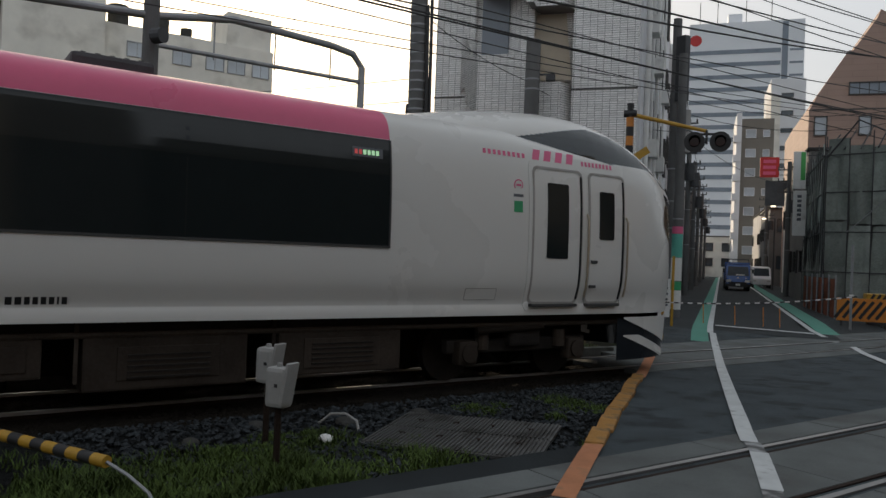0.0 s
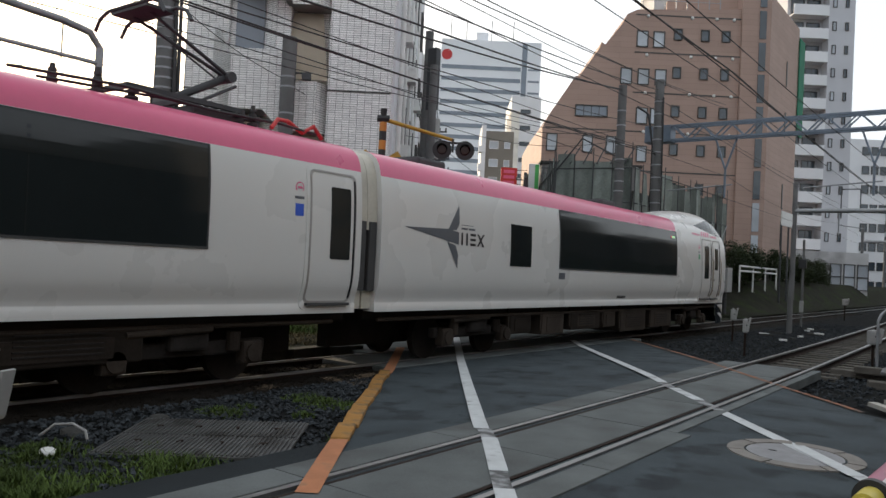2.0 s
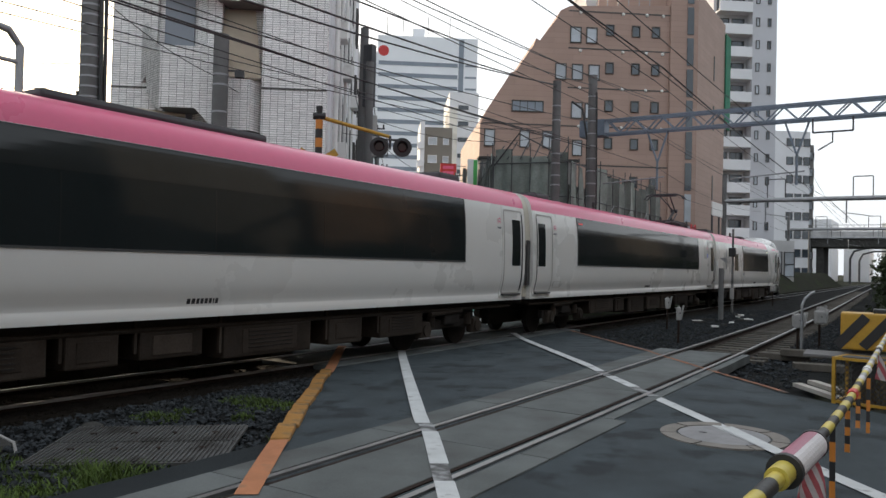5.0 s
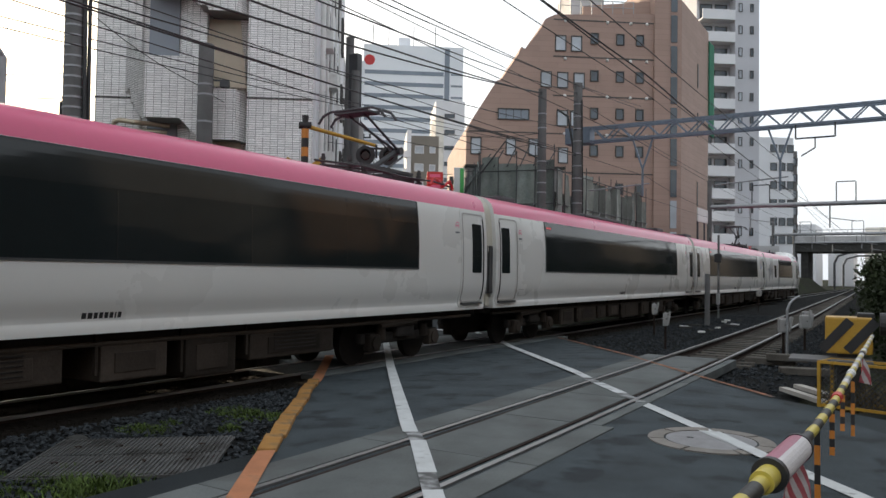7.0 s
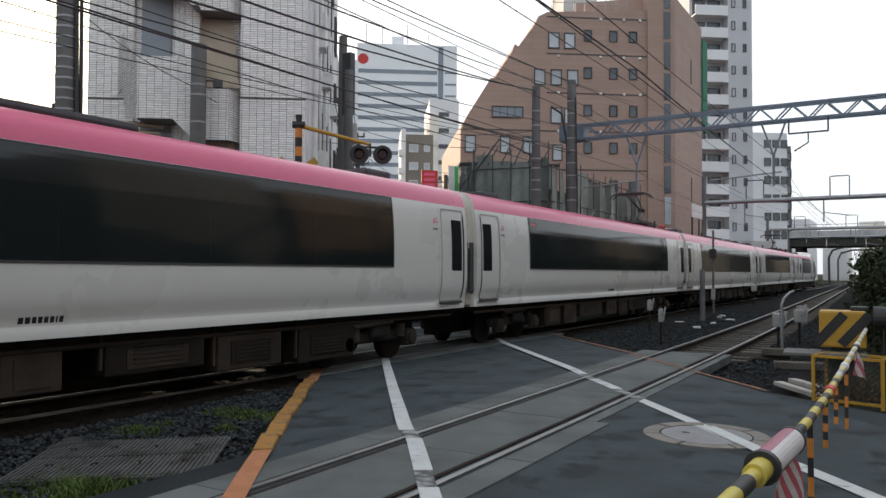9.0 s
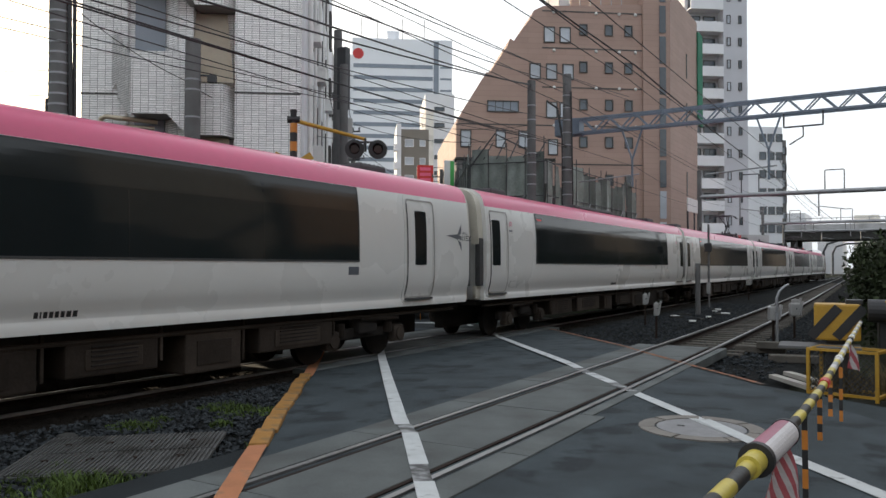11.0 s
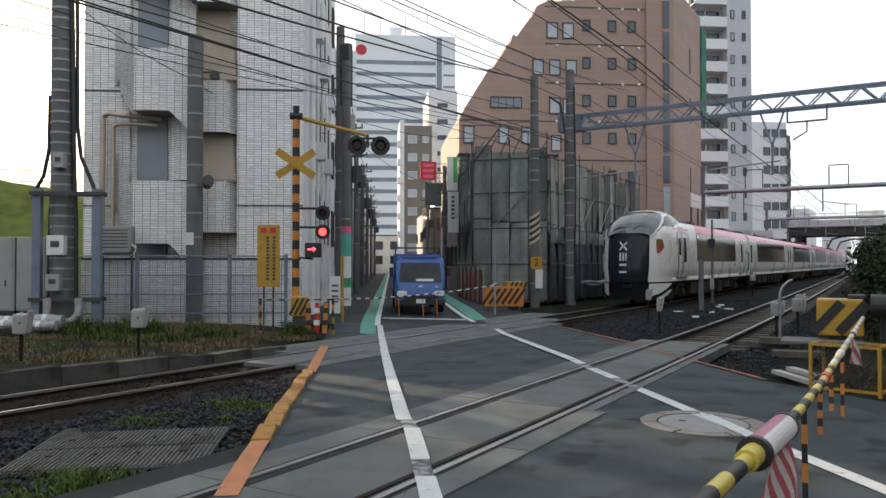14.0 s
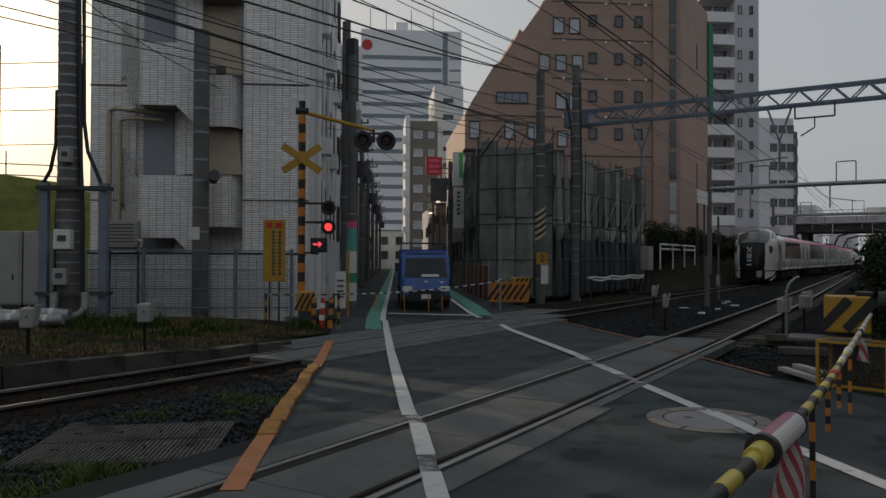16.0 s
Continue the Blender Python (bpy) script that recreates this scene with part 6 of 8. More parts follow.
for i, n in enumerate(steps(-44, -9.6, 1.0)):
    top = 5.0 - 0.28 * max(0, n + 15) if n > -15 else 5.0
    r_ = []
    for u, f in ((26.5, 0.0), (28.5, 0.28), (30.5, 0.75), (32, 1.0), (36, 1.05), (46, 1.0)):
        p = S(u, n)
        r_.append(bm.verts.new((p.x, p.y, -0.1 + top * f + 0.15 * noise.noise((p.x * 0.8, p.y * 0.8, 3)))))
    rows.append(r_)
for a, b in zip(rows[:-1], rows[1:]):
    for j in range(len(a) - 1):
        bm.faces.new((a[j], b[j], b[j + 1], a[j + 1]))
solid("embankment", bm, LAWN, "grassy green railway embankment behind the pole", "embankment", "structure", smooth=True)
ob = thing("handrail", "thin grey handrail along the top of the embankment", "railing")
for i in range(8):
    p = S(33, -30 + i * 2.4)
    bm = B()
    rod(bm, (p.x, p.y, 4.2), (p.x, p.y, 6.0), 0.03, seg=6)
    part("post", bm, STEEL, ob)
for z in (5.9, 5.45):
    bm = B()
    rod(bm, S(33, -30, z), S(33, -13.2, z - 0.5), 0.025, seg=6)
    part("rail", bm, STEEL, ob)

# --- overpass and distant railway things
ov = thing("overpass", "pale grey road overpass across the railway", "bridge")
bm = B()
span(bm, -60, 60, 150, 160, 6.5, 8.0, 0.1)
part("deck", bm, CONC_OLD, ov)
bm = B()
span(bm, -60, 60, 149.6, 149.9, 8.0, 9.3)
part("parapet", bm, WALL_GREY, ov)
for x in (-24, -17, 4, 12):
    bm = B()
    span(bm, x - 0.6, x + 0.6, 151, 159, -0.3, 6.5)
    part("pier", bm, CONC_OLD, ov)
bm = B()
for x in steps(-50, 40, 2.5):
    rod(bm, (x, 149.7, 9.3), (x, 149.7, 10.4), 0.05, seg=6)
rod(bm, (-50, 149.7, 10.4), (40, 149.7, 10.4), 0.05, seg=6)
rod(bm, (-50, 149.7, 9.9), (40, 149.7, 9.9), 0.05, seg=6)
part("railing", bm, STEEL, ov)
for i in range(14):
    x = -50 + i * 7.5 + rr.uniform(-2, 2)
    h = rr.uniform(8, 18)
    bm = B()
    span(bm, x, x + rr.uniform(5, 7), 230 + 20 * (i % 3), 250 + 20 * (i % 3), -0.3, h)
    ob = solid("distant_house", bm, rr.choice([APT, WALL_GREY, WALL_CREAM]), "pale distant building beyond the overpass", "building")

# ---------------------------------------------------------------- poles, gantries, wires
def ringed_pole(name, label, x, y, h, r0, r1, bands=(), z0=-0.2, material=CONC_POLE, lean=(0, 0)):
    ob = thing(name, label, "pole", pose(x, y, z0))
    bm = B()
    rod(bm, (0, 0, 0), (lean[0], lean[1], h), r0, r1, 20)
    part("shaft", bm, material, ob, smooth=True)
    for z in bands:
        bm = B()
        f = z / h
        rod(bm, (lean[0] * f, lean[1] * f, z - 0.025), (lean[0] * f, lean[1] * f, z + 0.025), r0 + (r1 - r0) * f + 0.012, seg=20)
        part("band", bm, STEEL, ob, smooth=True)
    return ob


def stripes(ob, r, z0, z1, k, mats_=(ORANGE, BLACK), name="stripe"):
    for i in range(k):
        bm = B()
        rod(bm, (0, 0, z0 + (z1 - z0) * i / k), (0, 0, z0 + (z1 - z0) * (i + 1) / k), r, seg=16)
        part(name, bm, mats_[i % 2], ob, smooth=True)


# big utility pole with a transformer frame behind the far track
lp = ringed_pole("utility_pole", "thick concrete utility pole with steel bands and cable pipes", *S(21, -8.45).xy, 15, 0.3, 0.2, [0.9 + 0.27 * i for i in range(36)], lean=(-0.12, -0.08))
for pts, r_ in (([(0.42, 0.1, 0.9), (0.4, 0.1, 2.9), (0.3, 0.1, 4.2), (0.22, 0.05, 9)], 0.055), ([(-0.45, -0.1, 0.9), (-0.42, -0.1, 3.0), (-0.28, -0.1, 4.4)], 0.06),
                ([(0.7, 0.5, 3.5), (0.6, 0.42, 3.9), (0.36, 0.25, 4.6), (0.27, 0.2, 5.4), (0.2, 0.18, 11)], 0.05), ([(-0.62, -0.45, 3.5), (-0.6, -0.42, 3.7), (-0.4, -0.3, 4.1), (-0.33, -0.2, 4.8), (-0.3, -0.2, 6.2)], 0.05)):
    bm = B()
    tube(bm, pts, r_, 10)
    part("cable_pipe", bm, BLACK, lp, smooth=True)
for z, w, h, dx, m_ in ((2.3, 0.42, 0.5, 0.12, WHITE), (1.35, 0.34, 0.42, 0.05, BOX_GREY), (4.45, 0.26, 0.36, 0.18, BOX_GREY)):
    bm = B()
    box(bm, 0, 0, 0, w, 0.26, h, None, 0.02)
    b_ = part("meter_box", bm, m_, lp, at=pose(dx * 0.8 + 0.1, -0.34 + dx * 0.4, z, 0, 0, YAW))
    bm = B()
    box(bm, 0, -0.14, 0.03, w * 0.5, 0.02, h * 0.3, None, 0.005)
    part("nameplate", bm, STEEL_D, b_)
sf = thing("steel_frame", "blue-grey steel frame standing round the utility pole", "frame", street(21, -8.22))
for n in (-0.75, 0.72):
    bm = B()
    box(bm, n, -0.28, 1.7, 0.2, 0.2, 3.7)
    part("upright", bm, STEEL_B, sf)
for z in (3.42, 0.72):
    bm = B()
    box(bm, 0, -0.42, z, 1.8, 0.08, 0.1)
    part("crosspiece", bm, STEEL_D, sf)
    bm = B()
    box(bm, 0, -0.14, z, 1.8, 0.08, 0.1)
    part("crosspiece", bm, STEEL_D, sf)
for dn in (-0.42, 0.34):
    bm = B()
    tube(bm, [(dn, -0.5, 0.75), (dn + 0.03, -0.52, 0.55), (dn + 0.02, -0.55, 0.34), (dn - 0.08, -0.62, 0.2), (dn - 0.3, -0.75, 0.12), (dn - 0.55, -0.85, 0.1)], 0.1, 12)
    part("wrapped_pipe", bm, WRAP, sf, "wrapped silver-white pipe")
# wrapped pipes lying on the dirt
pp_ = thing("ground_pipes", "bundle of silver wrapped pipes lying on the dirt", "pipes")
for i, (u_, z_, r_) in enumerate(((19.75, 0.24, 0.15), (19.45, 0.16, 0.13), (19.95, 0.5, 0.09))):
    bm = B()
    pts = [S(u_ + 0.06 * math.sin(k * 1.3 + i), -13 + k * 0.42, z_ + 0.025 * math.sin(k * 1.9 + 2 * i) - (0.02 * k if i == 2 else 0)) for k in range(13 if i < 2 else 9)]
    tube(bm, pts, r_, 12)
    pi = part("pipe", bm, WRAP, pp_, smooth=True)
    for k in range(1, 12 if i < 2 else 8, 2):
        bm = B()
        d_ = (pts[k + 1] - pts[k - 1]).normalized() * 0.05
        rod(bm, pts[k] - d_, pts[k] + d_, r_ + 0.008, seg=12)
        part("tie", bm, SILVER, pi)
for n0, n1 in ((-10.9, -10.06), (-10.02, -9.3)):
    cb = thing("signal_cabinet", "pale grey metal equipment cabinet on a dark plinth", "cabinet", street(22, (n0 + n1) / 2))
    bm = B()
    box(bm, 0, 0.3, 1.35, n1 - n0, 0.7, 2.0, None, 0.02)
    part("body", bm, BOX_GREY, cb)
    bm = B()
    box(bm, 0, 0.3, 0.15, n1 - n0 - 0.04, 0.66, 0.4)
    part("plinth", bm, CONC_OLD, cb)
    bm = B()
    box(bm, -0.02, -0.06, 1.35, n1 - n0 - 0.08, 0.02, 1.9, None, 0.006)
    d_ = part("door", bm, BOX_GREY, cb)
    bm = B()
    box(bm, 0.2, -0.085, 1.1, 0.03, 0.03, 0.16)
    part("handle", bm, BLACK, d_)
ac = thing("air_conditioner", "beige outdoor air conditioning unit with white pipes", "air conditioner", street(23.4, -7.85))
bm = B()
box(bm, 0, 0, 2.35, 0.85, 0.4, 0.75, None, 0.03)
part("casing", bm, BOX_GREY, ac)
bm = B()
for i in range(6):
    box(bm, 0, -0.205, 2.1 + i * 0.1, 0.7, 0.01, 0.03)
part("grille", bm, STEEL_D, ac)
bm = B()
box(bm, 0, 0, 1.92, 0.95, 0.5, 0.08)
rod(bm, (-0.4, 0, 0), (-0.4, 0, 1.9), 0.03)
rod(bm, (0.4, 0, 0), (0.4, 0, 1.9), 0.03)
part("stand", bm, STEEL_D, ac)
bm = B()
tube(bm, [(0.4, -0.1, 2.2), (0.55, -0.12, 2.1), (0.5, -0.12, 1.9), (-0.5, -0.15, 1.88)], 0.03, 6)
part("hose", bm, WHITE, ac)

# dark pole in front of the tiled building
pm = ringed_pole("utility_pole", "dark concrete utility pole before the tiled building", *S(23.2, -5.62).xy, 8.5, 0.24, 0.22, (6.2, 5.5, 4.1, 3.3, 2.6, 7.3, 7.0, 4.7))
bm = B()
box(bm, 0, 0, 0, 0.26, 0.02, 0.36)
part("notice", bm, WHITE, pm, at=street(0, 0, 2.55) @ Matrix.Translation((-0.1, -0.26, 0)))
bm = B()
rod(bm, (0, -0.1, 0), (0, -0.55, 0), 0.13, 0.16, 14)
part("loudspeaker", bm, STEEL_D, pm, at=street(0, 0, 4.1) @ pose(0.35, 0, 0, -12, 0, 15))
bm = B()
rod(bm, (0, 0, 0), (0.55, 0, 0), 0.03)
part("bracket", bm, STEEL_D, pm, at=street(0, 0, 4.2))
bm = B()
rod(bm, (0, 0, 3.25), (0.6, 0, 3.25), 0.03)
box(bm, 0.55, 0, 3.15, 0.25, 0.2, 0.2)
part("floodlight", bm, STEEL_D, pm, at=street(0, 0, 4.2))

# street poles, right of the crossing
pa = ringed_pole("utility_pole", "concrete pole with a striped guard and steel bands", -13.86, 29.03, 9.65, 0.2, 0.17, (1.0, 5.3, 5.7, 6.2, 6.6, 7.2, 8.0, 8.6))
# slanted bands round the pole's guard, cut from a sleeve
for i in range(9):
    bm = B()
    seg_ = 16
    lo_, hi_ = [], []
    for a in range(seg_):
        an = 2 * math.pi * a / seg_
        zz = 2.75 + i * 0.13 + 0.16 * math.sin(an + 0.8)
        lo_.append(bm.verts.new((0.225 * math.cos(an), 0.225 * math.sin(an), zz)))
        hi_.append(bm.verts.new((0.225 * math.cos(an), 0.225 * math.sin(an), zz + 0.13)))
    for a in range(seg_):
        bm.faces.new((lo_[a], lo_[(a + 1) % seg_], hi_[(a + 1) % seg_], hi_[a]))
    part("guard_band", bm, (ARM_PALE, BLACK)[i % 2], pa, smooth=True)
bm = B()
box(bm, 0, 0, 0, 0.46, 0.03, 0.5, None, 0.004)
sg = part("number_sign", bm, YELLOW, pa, "yellow sign with a black 2", at=street(0, 0, 1.86) @ Matrix.Translation((0, -0.3, 0)))
cu = bpy.data.curves.new("digit", "FONT")
cu.body, cu.size, cu.align_x, cu.align_y, cu.extrude = "2", 0.42, "CENTER", "CENTER", 0.004
tmp = bpy.data.objects.new("tmp", cu)
dg = bpy.data.meshes.new_from_object(tmp)
dg.materials.clear()
dg.materials.append(BLACK)
bpy.data.objects.remove(tmp)
part("digit", dg, None, sg, at=pose(0, -0.02, 0, 90, 0, 0))
bm = B()
box(bm, 0, 0, 0, 0.3, 0.04, 0.8)
part("backboard", bm, WHITE, pa, at=street(0, 0, 1.2) @ Matrix.Translation((0.12, -0.26, 0)))
pb = ringed_pole("catenary_pole", "tall concrete catenary pole with steel bands and cables", -13.3, 31.6, 10.4, 0.22, 0.19, [1.2 + 0.55 * i for i in range(16)])
for pts, r_ in (([(-0.25, 0.1, 0.2), (-0.26, 0.1, 7.6), (-0.55, 0.2, 9.0), (-1.1, 0.3, 9.4)], 0.05), ([(0.24, -0.1, 0.2), (0.24, -0.1, 2.2), (0.3, -0.1, 5.0), (0.23, -0.1, 9.6)], 0.035)):
    bm = B()
    tube(bm, pts, r_, 8)
    part("cable_pipe", bm, BLACK, pb)
pc = ringed_pole("utility_pole", "dark street pole with a tall dark panel", *S(30, -1.66).xy, 11.0, 0.2, 0.16, (3.2, 4.2, 5.4))
bm = B()
box(bm, 0.28, 0, 9.1, 0.42, 0.3, 2.4, None, 0.03)
part("panel", bm, STEEL_D, pc)
for z in (7.2, 6.4):
    bm = B()
    rod(bm, (0.4, 0.1, z - 0.4), (0.4, 0.1, z + 0.35), 0.2, seg=14)
    part("transformer", bm, BOX_GREY, pc)
for i, (u, n, h) in enumerate(((38, -1.5, 9), (46, -1.3, 9.5), (56, -1.0, 9), (68, -0.7, 9), (82, -0.3, 9), (100, 0.2, 9), (52, 4.6, 8.5), (75, 5.2, 8.5))):
    q = ringed_pole("utility_pole", "dark street pole with crossarms and transformers", *S(u, n).xy, h, 0.17, 0.13, (3, 5))
    for z in (h - 0.5, h - 1.2, h - 1.9):
        bm = B()
        bar(bm, (-0.6, -0.3, z), (0.6, 0.3, z), 0.07)
        for s in (-1, -0.5, 0.5, 1):
            rod(bm, (0.55 * s, 0.28 * s, z), (0.55 * s, 0.28 * s, z + 0.2), 0.04, seg=6)
        part("crossarm", bm, STEEL_D, q)
    bm = B()
    rod(bm, (0.35, 0.1, h - 3.2), (0.35, 0.1, h - 2.4), 0.24, seg=12)
    part("transformer", bm, STEEL_D, q)
# wrapped pole with an advertisement band beside the bell post
pd = ringed_pole("utility_pole", "street pole wrapped with a green and white notice", *S(27.4, -1.35).xy, 9, 0.17, 0.14, (3.4,), material=CONC_POLE)
for z0, z1, m_ in ((0.35, 1.0, WHITE), (1.0, 1.3, LOGO_GREEN), (1.32, 2.1, WHITE), (2.1, 2.9, mat("teal_notice", (0.1, 0.4, 0.32), 0.6, var=0.1, bump=0)), (2.9, 3.15, LOGO_PINK)):
    bm = B()
    rod(bm, (0, 0, z0), (0, 0, z1 - 0.01), 0.182, seg=16)
    part("notice", bm, m_, pd, smooth=True)


# gantries over the tracks
def truss_gantry(y, x0, x1, z0, z1):
    ob = thing("catenary_gantry", "blue-grey lattice catenary gantry beam over the tracks", "gantry")
    for z in (z0, z1):
        for dy in (-0.25, 0.25):
            bm = B()
            bar(bm, (x0, y + dy, z), (x1, y + dy, z), 0.09)
            part("chord", bm, STEEL_B, ob)
    k = round((x1 - x0) / 0.62)
    for i in range(k):
        a, b = x0 + (x1 - x0) * i / k, x0 + (x1 - x0) * (i + 1) / k
        for dy in (-0.25, 0.25):
            bm = B()
            bar(bm, (a, y + dy, z0 if i % 2 else z1), (b, y + dy, z1 if i % 2 else z0), 0.055)
            part("lattice_bar", bm, STEEL_B, ob)
    bm = B()
    span(bm, x0 - 0.05, x0 + 1.15, y - 0.32, y + 0.32, z0 - 0.08, z1 + 0.06, 0.02)
    part("end_box", bm, STEEL_B, ob)
    return ob


g1 = truss_gantry(33.0, -14.3, 6.5, 7.78, 8.4)
bm = B()
rod(bm, (6.3, 33, -0.3), (6.3, 33, 9.5), 0.2, seg=14)
part("post", bm, CONC_POLE, g1)
for x in (-10.7, -5.1):
    bm = B()
    bar(bm, (x - 0.55, 33, 7.75), (x - 0.1, 33, 6.4), 0.07)
    bar(bm, (x + 0.35, 33, 7.75), (x - 0.1, 33, 6.4), 0.07)
    rod(bm, (x - 0.1, 33, 6.4), (x - 0.1, 33, 5.2), 0.05)
    part("hanger", bm, STEEL_B, g1)
    bm = B()
    rod(bm, (x - 2.6, 33, 5.55), (x + 0.2, 33, 5.75), 0.03)
    part("steady_arm", bm, STEEL, g1)
bm = B()
bar(bm, (-4.6, 32.7, 7.75), (-4.6, 32.7, 7.2), 0.06)
bar(bm, (-3.2, 32.7, 7.75), (-3.2, 32.7, 7.2), 0.06)
bar(bm, (-4.6, 32.7, 7.2), (-3.2, 32.7, 7.2), 0.06)
tube(bm, [(-3.9, 32.7, 7.2), (-3.9, 32.7, 6.8), (-4.4, 32.7, 6.5)], 0.03, 6)
part("bracket", bm, STEEL_D, g1)


def pipe_gantry(y, x0, x1, z, extra=0.0):
    ob = thing("catenary_gantry", "grey pipe catenary gantry over the tracks", "gantry")
    for x in (x0, x1):
        bm = B()
        rod(bm, (x, y, -0.3), (x, y, z + 2.0), 0.19, 0.16, 14)
        part("post", bm, CONC_POLE if x == x0 else STEEL, ob)
    bm = B()
    rod(bm, (x0, y, z), (x1, y, z), 0.16, seg=12)
    part("beam", bm, STEEL, ob)
    for x in (-10.7, -5.5):
        bm = B()
        rod(bm, (x, y, z), (x, y, z - 1.7), 0.05)
        rod(bm, (x, y, z - 1.0), (x + 1.6, y, z - 1.25), 0.03)
        part("hanger", bm, STEEL, ob)
    for x in (x0 + 3, x0 + 8.5):
        bm = B()
        tube(bm, [(x, y, z), (x, y, z + 1.45), (x + 0.05, y, z + 1.5), (x + 1.15, y, z + 1.5), (x + 1.2, y, z + 1.45), (x + 1.2, y, z)], 0.04, 6)
        part("wire_frame", bm, STEEL_D, ob)
    return ob


pipe_gantry(59, -13.6, 7, 6.95)
pipe_gantry(100, -15, 7, 7.0)
pipe_gantry(128, -16, 7, 7.2)
for y in (175, 200):
    ob = thing("catenary_arch", "dark curved catenary arch in the distance", "gantry")
    bm = B()
    tube(bm, [(-14, y, -0.3), (-14, y, 5), (-13.3, y, 6.5), (-11, y, 7.2), (-4, y, 7.2)], 0.22, 8)
    part("arch", bm, STEEL_D, ob)
# pipe arch on the left beyond the first roof
pf = thing("pipe_gantry", "grey bent pipe gantry beside the far track", "gantry")
bm = B()
rod(bm, (-17.5, 3.87, -0.3), (-17.5, 3.87, 10.5), 0.19, 0.15, 14)
part("post", bm, CONC_POLE, pf)
bm = B()
tube(bm, [(-17.5, 1.0, 6.3), (-17.5, 3.9, 6.45), (-17.5, 5.6, 6.72), (-17.5, 8.0, 6.6), (-17.5, 8.6, 6.5), (-17.5, 8.85, 6.2), (-17.5, 8.85, -0.3)], 0.085, 10)
part("bent_pipe", bm, STEEL, pf)
bm = B()
rod(bm, (-17.5, 4, 5.85), (-17.5, 8.85, 5.85), 0.05)
for y in (5.2, 6.6, 8.0):
    rod(bm, (-17.5, y, 5.75), (-17.5, y, 6.6), 0.02, seg=6)
part("lower_pipe", bm, STEEL, pf)
bm = B()
rod(bm, (-17.2, 3.87, 5.95), (-17.0, 4.0, 5.95), 0.16, seg=12)
part("floodlight", bm, STEEL_D, pf)


# wires: a sagging run between two places
def wire(a, b, r=0.012, sag=0.3, name="cable", label="thin black overhead cable"):
    a, b = Vector(a), Vector(b)
    cu_ = bpy.data.curves.new(name, "CURVE")
    cu_.dimensions = "3D"
    cu_.bevel_depth = r
    cu_.bevel_resolution = 1
    sp = cu_.splines.new("POLY")
    k = 14
    sp.points.add(k)
    for i in range(k + 1):
        t_ = i / k
        p = a.lerp(b, t_)
        sp.points[i].co = (p.x, p.y, p.z - sag * 4 * t_ * (1 - t_), 1)
    cu_.materials.append(WIRE)
    return tagged(new(name, cu_), label, "cable", "overhead cables")


def px(u, n, z):
    return S(u, n, z)


# feeder and telephone wires that cross from the left to the poles beyond the tracks
wire((-7.62, -1.37, 4.67), (-13.86, 29.03, 9.25), 0.02, 0.25)
wire((-8.19, -1.80, 4.45), (-13.86, 29.03, 9.3), 0.02, 0.25)
wire((-6.49, -1.81, 4.42), (-13.3, 31.6, 9.76), 0.014, 0.25)
wire((-6.64, -1.68, 4.82), (-10.9, 33.0, 9.2), 0.01, 0.25)
wire((-12.11, -6.03, 5.81), (-13.3, 31.6, 7.04), 0.018, 0.25)
wire((-11.93, -5.89, 5.88), (-13.3, 31.6, 6.94), 0.018, 0.25)
wire((-12.25, -4.84, 5.06), (-13.86, 29.03, 7.21), 0.01, 0.25)
wire((-12.06, -4.70, 4.82), (-13.86, 29.03, 7.09), 0.01, 0.25)
wire((-8.52, -3.33, 4.32), (-13.3, 31.6, 8.12), 0.012, 0.25)
wire((-6.37, -1.49, 4.92), (-10.9, 33.0, 9.05), 0.01, 0.25)
# wires along the tracks
for x, z, r in ((-10.95, 10.0, 0.016), (-10.6, 10.55, 0.02), (-10.75, 10.65, 0.02), (-13.2, 9.3, 0.012), (-10.9, 7.6, 0.012)):
    for a, b in ((-46, 33), (33, 100), (100, 200)):
        wire((x, a, z), (x, b, z), r, 0.45, "feeder_wire", "black feeder wire strung along the tracks")
for xc in (-10.7, None):
    for a, b in ((-46, 33), (33, 59), (59, 100), (100, 170)):
        xa, xb = (xc, xc) if xc else (near_x(a), near_x(b))
        wire((xa, a, 5.15), (xb, b, 5.15), 0.009, 0.02, "contact_wire", "thin black contact wire above the track")
        wire((xa, a, 6.1), (xb, b, 6.1), 0.009, 0.5, "messenger_wire", "thin black messenger wire above the track")
# street wires
for z, dn in ((8.6, 0.3), (8.2, -0.3), (7.7, 0.1), (6.6, 0.2), (6.1, -0.1)):
    wire(S(30, -1.66 + dn, z), S(56, -1.0 + dn, z - 0.6), 0.014, 0.5)
    wire(S(56, -1.0 + dn, z - 0.6), S(100, 0.2 + dn, z - 0.6), 0.016, 0.7)
wire(S(30, -1.66, 7.9), (-13.86, 29.03, 7.6), 0.012, 0.5)
wire(S(30, -1.66, 7.4), (-13.86, 29.03, 7.2), 0.012, 0.6)
wire(S(30, -1.66, 6.9), S(52, 4.6, 7.0), 0.012, 0.6)
for z in (6.75, 6.1, 5.5, 4.6):
    wire(S(21, -8.5, z), S(24, -24, z + 0.6), 0.012, 0.2)
wire(S(21, -8.4, 8.6), S(23.2, -5.62, 7.0), 0.012, 0.2)
wire(S(23.2, -5.62, 6.9), S(30, -1.66, 6.6), 0.012, 0.3)

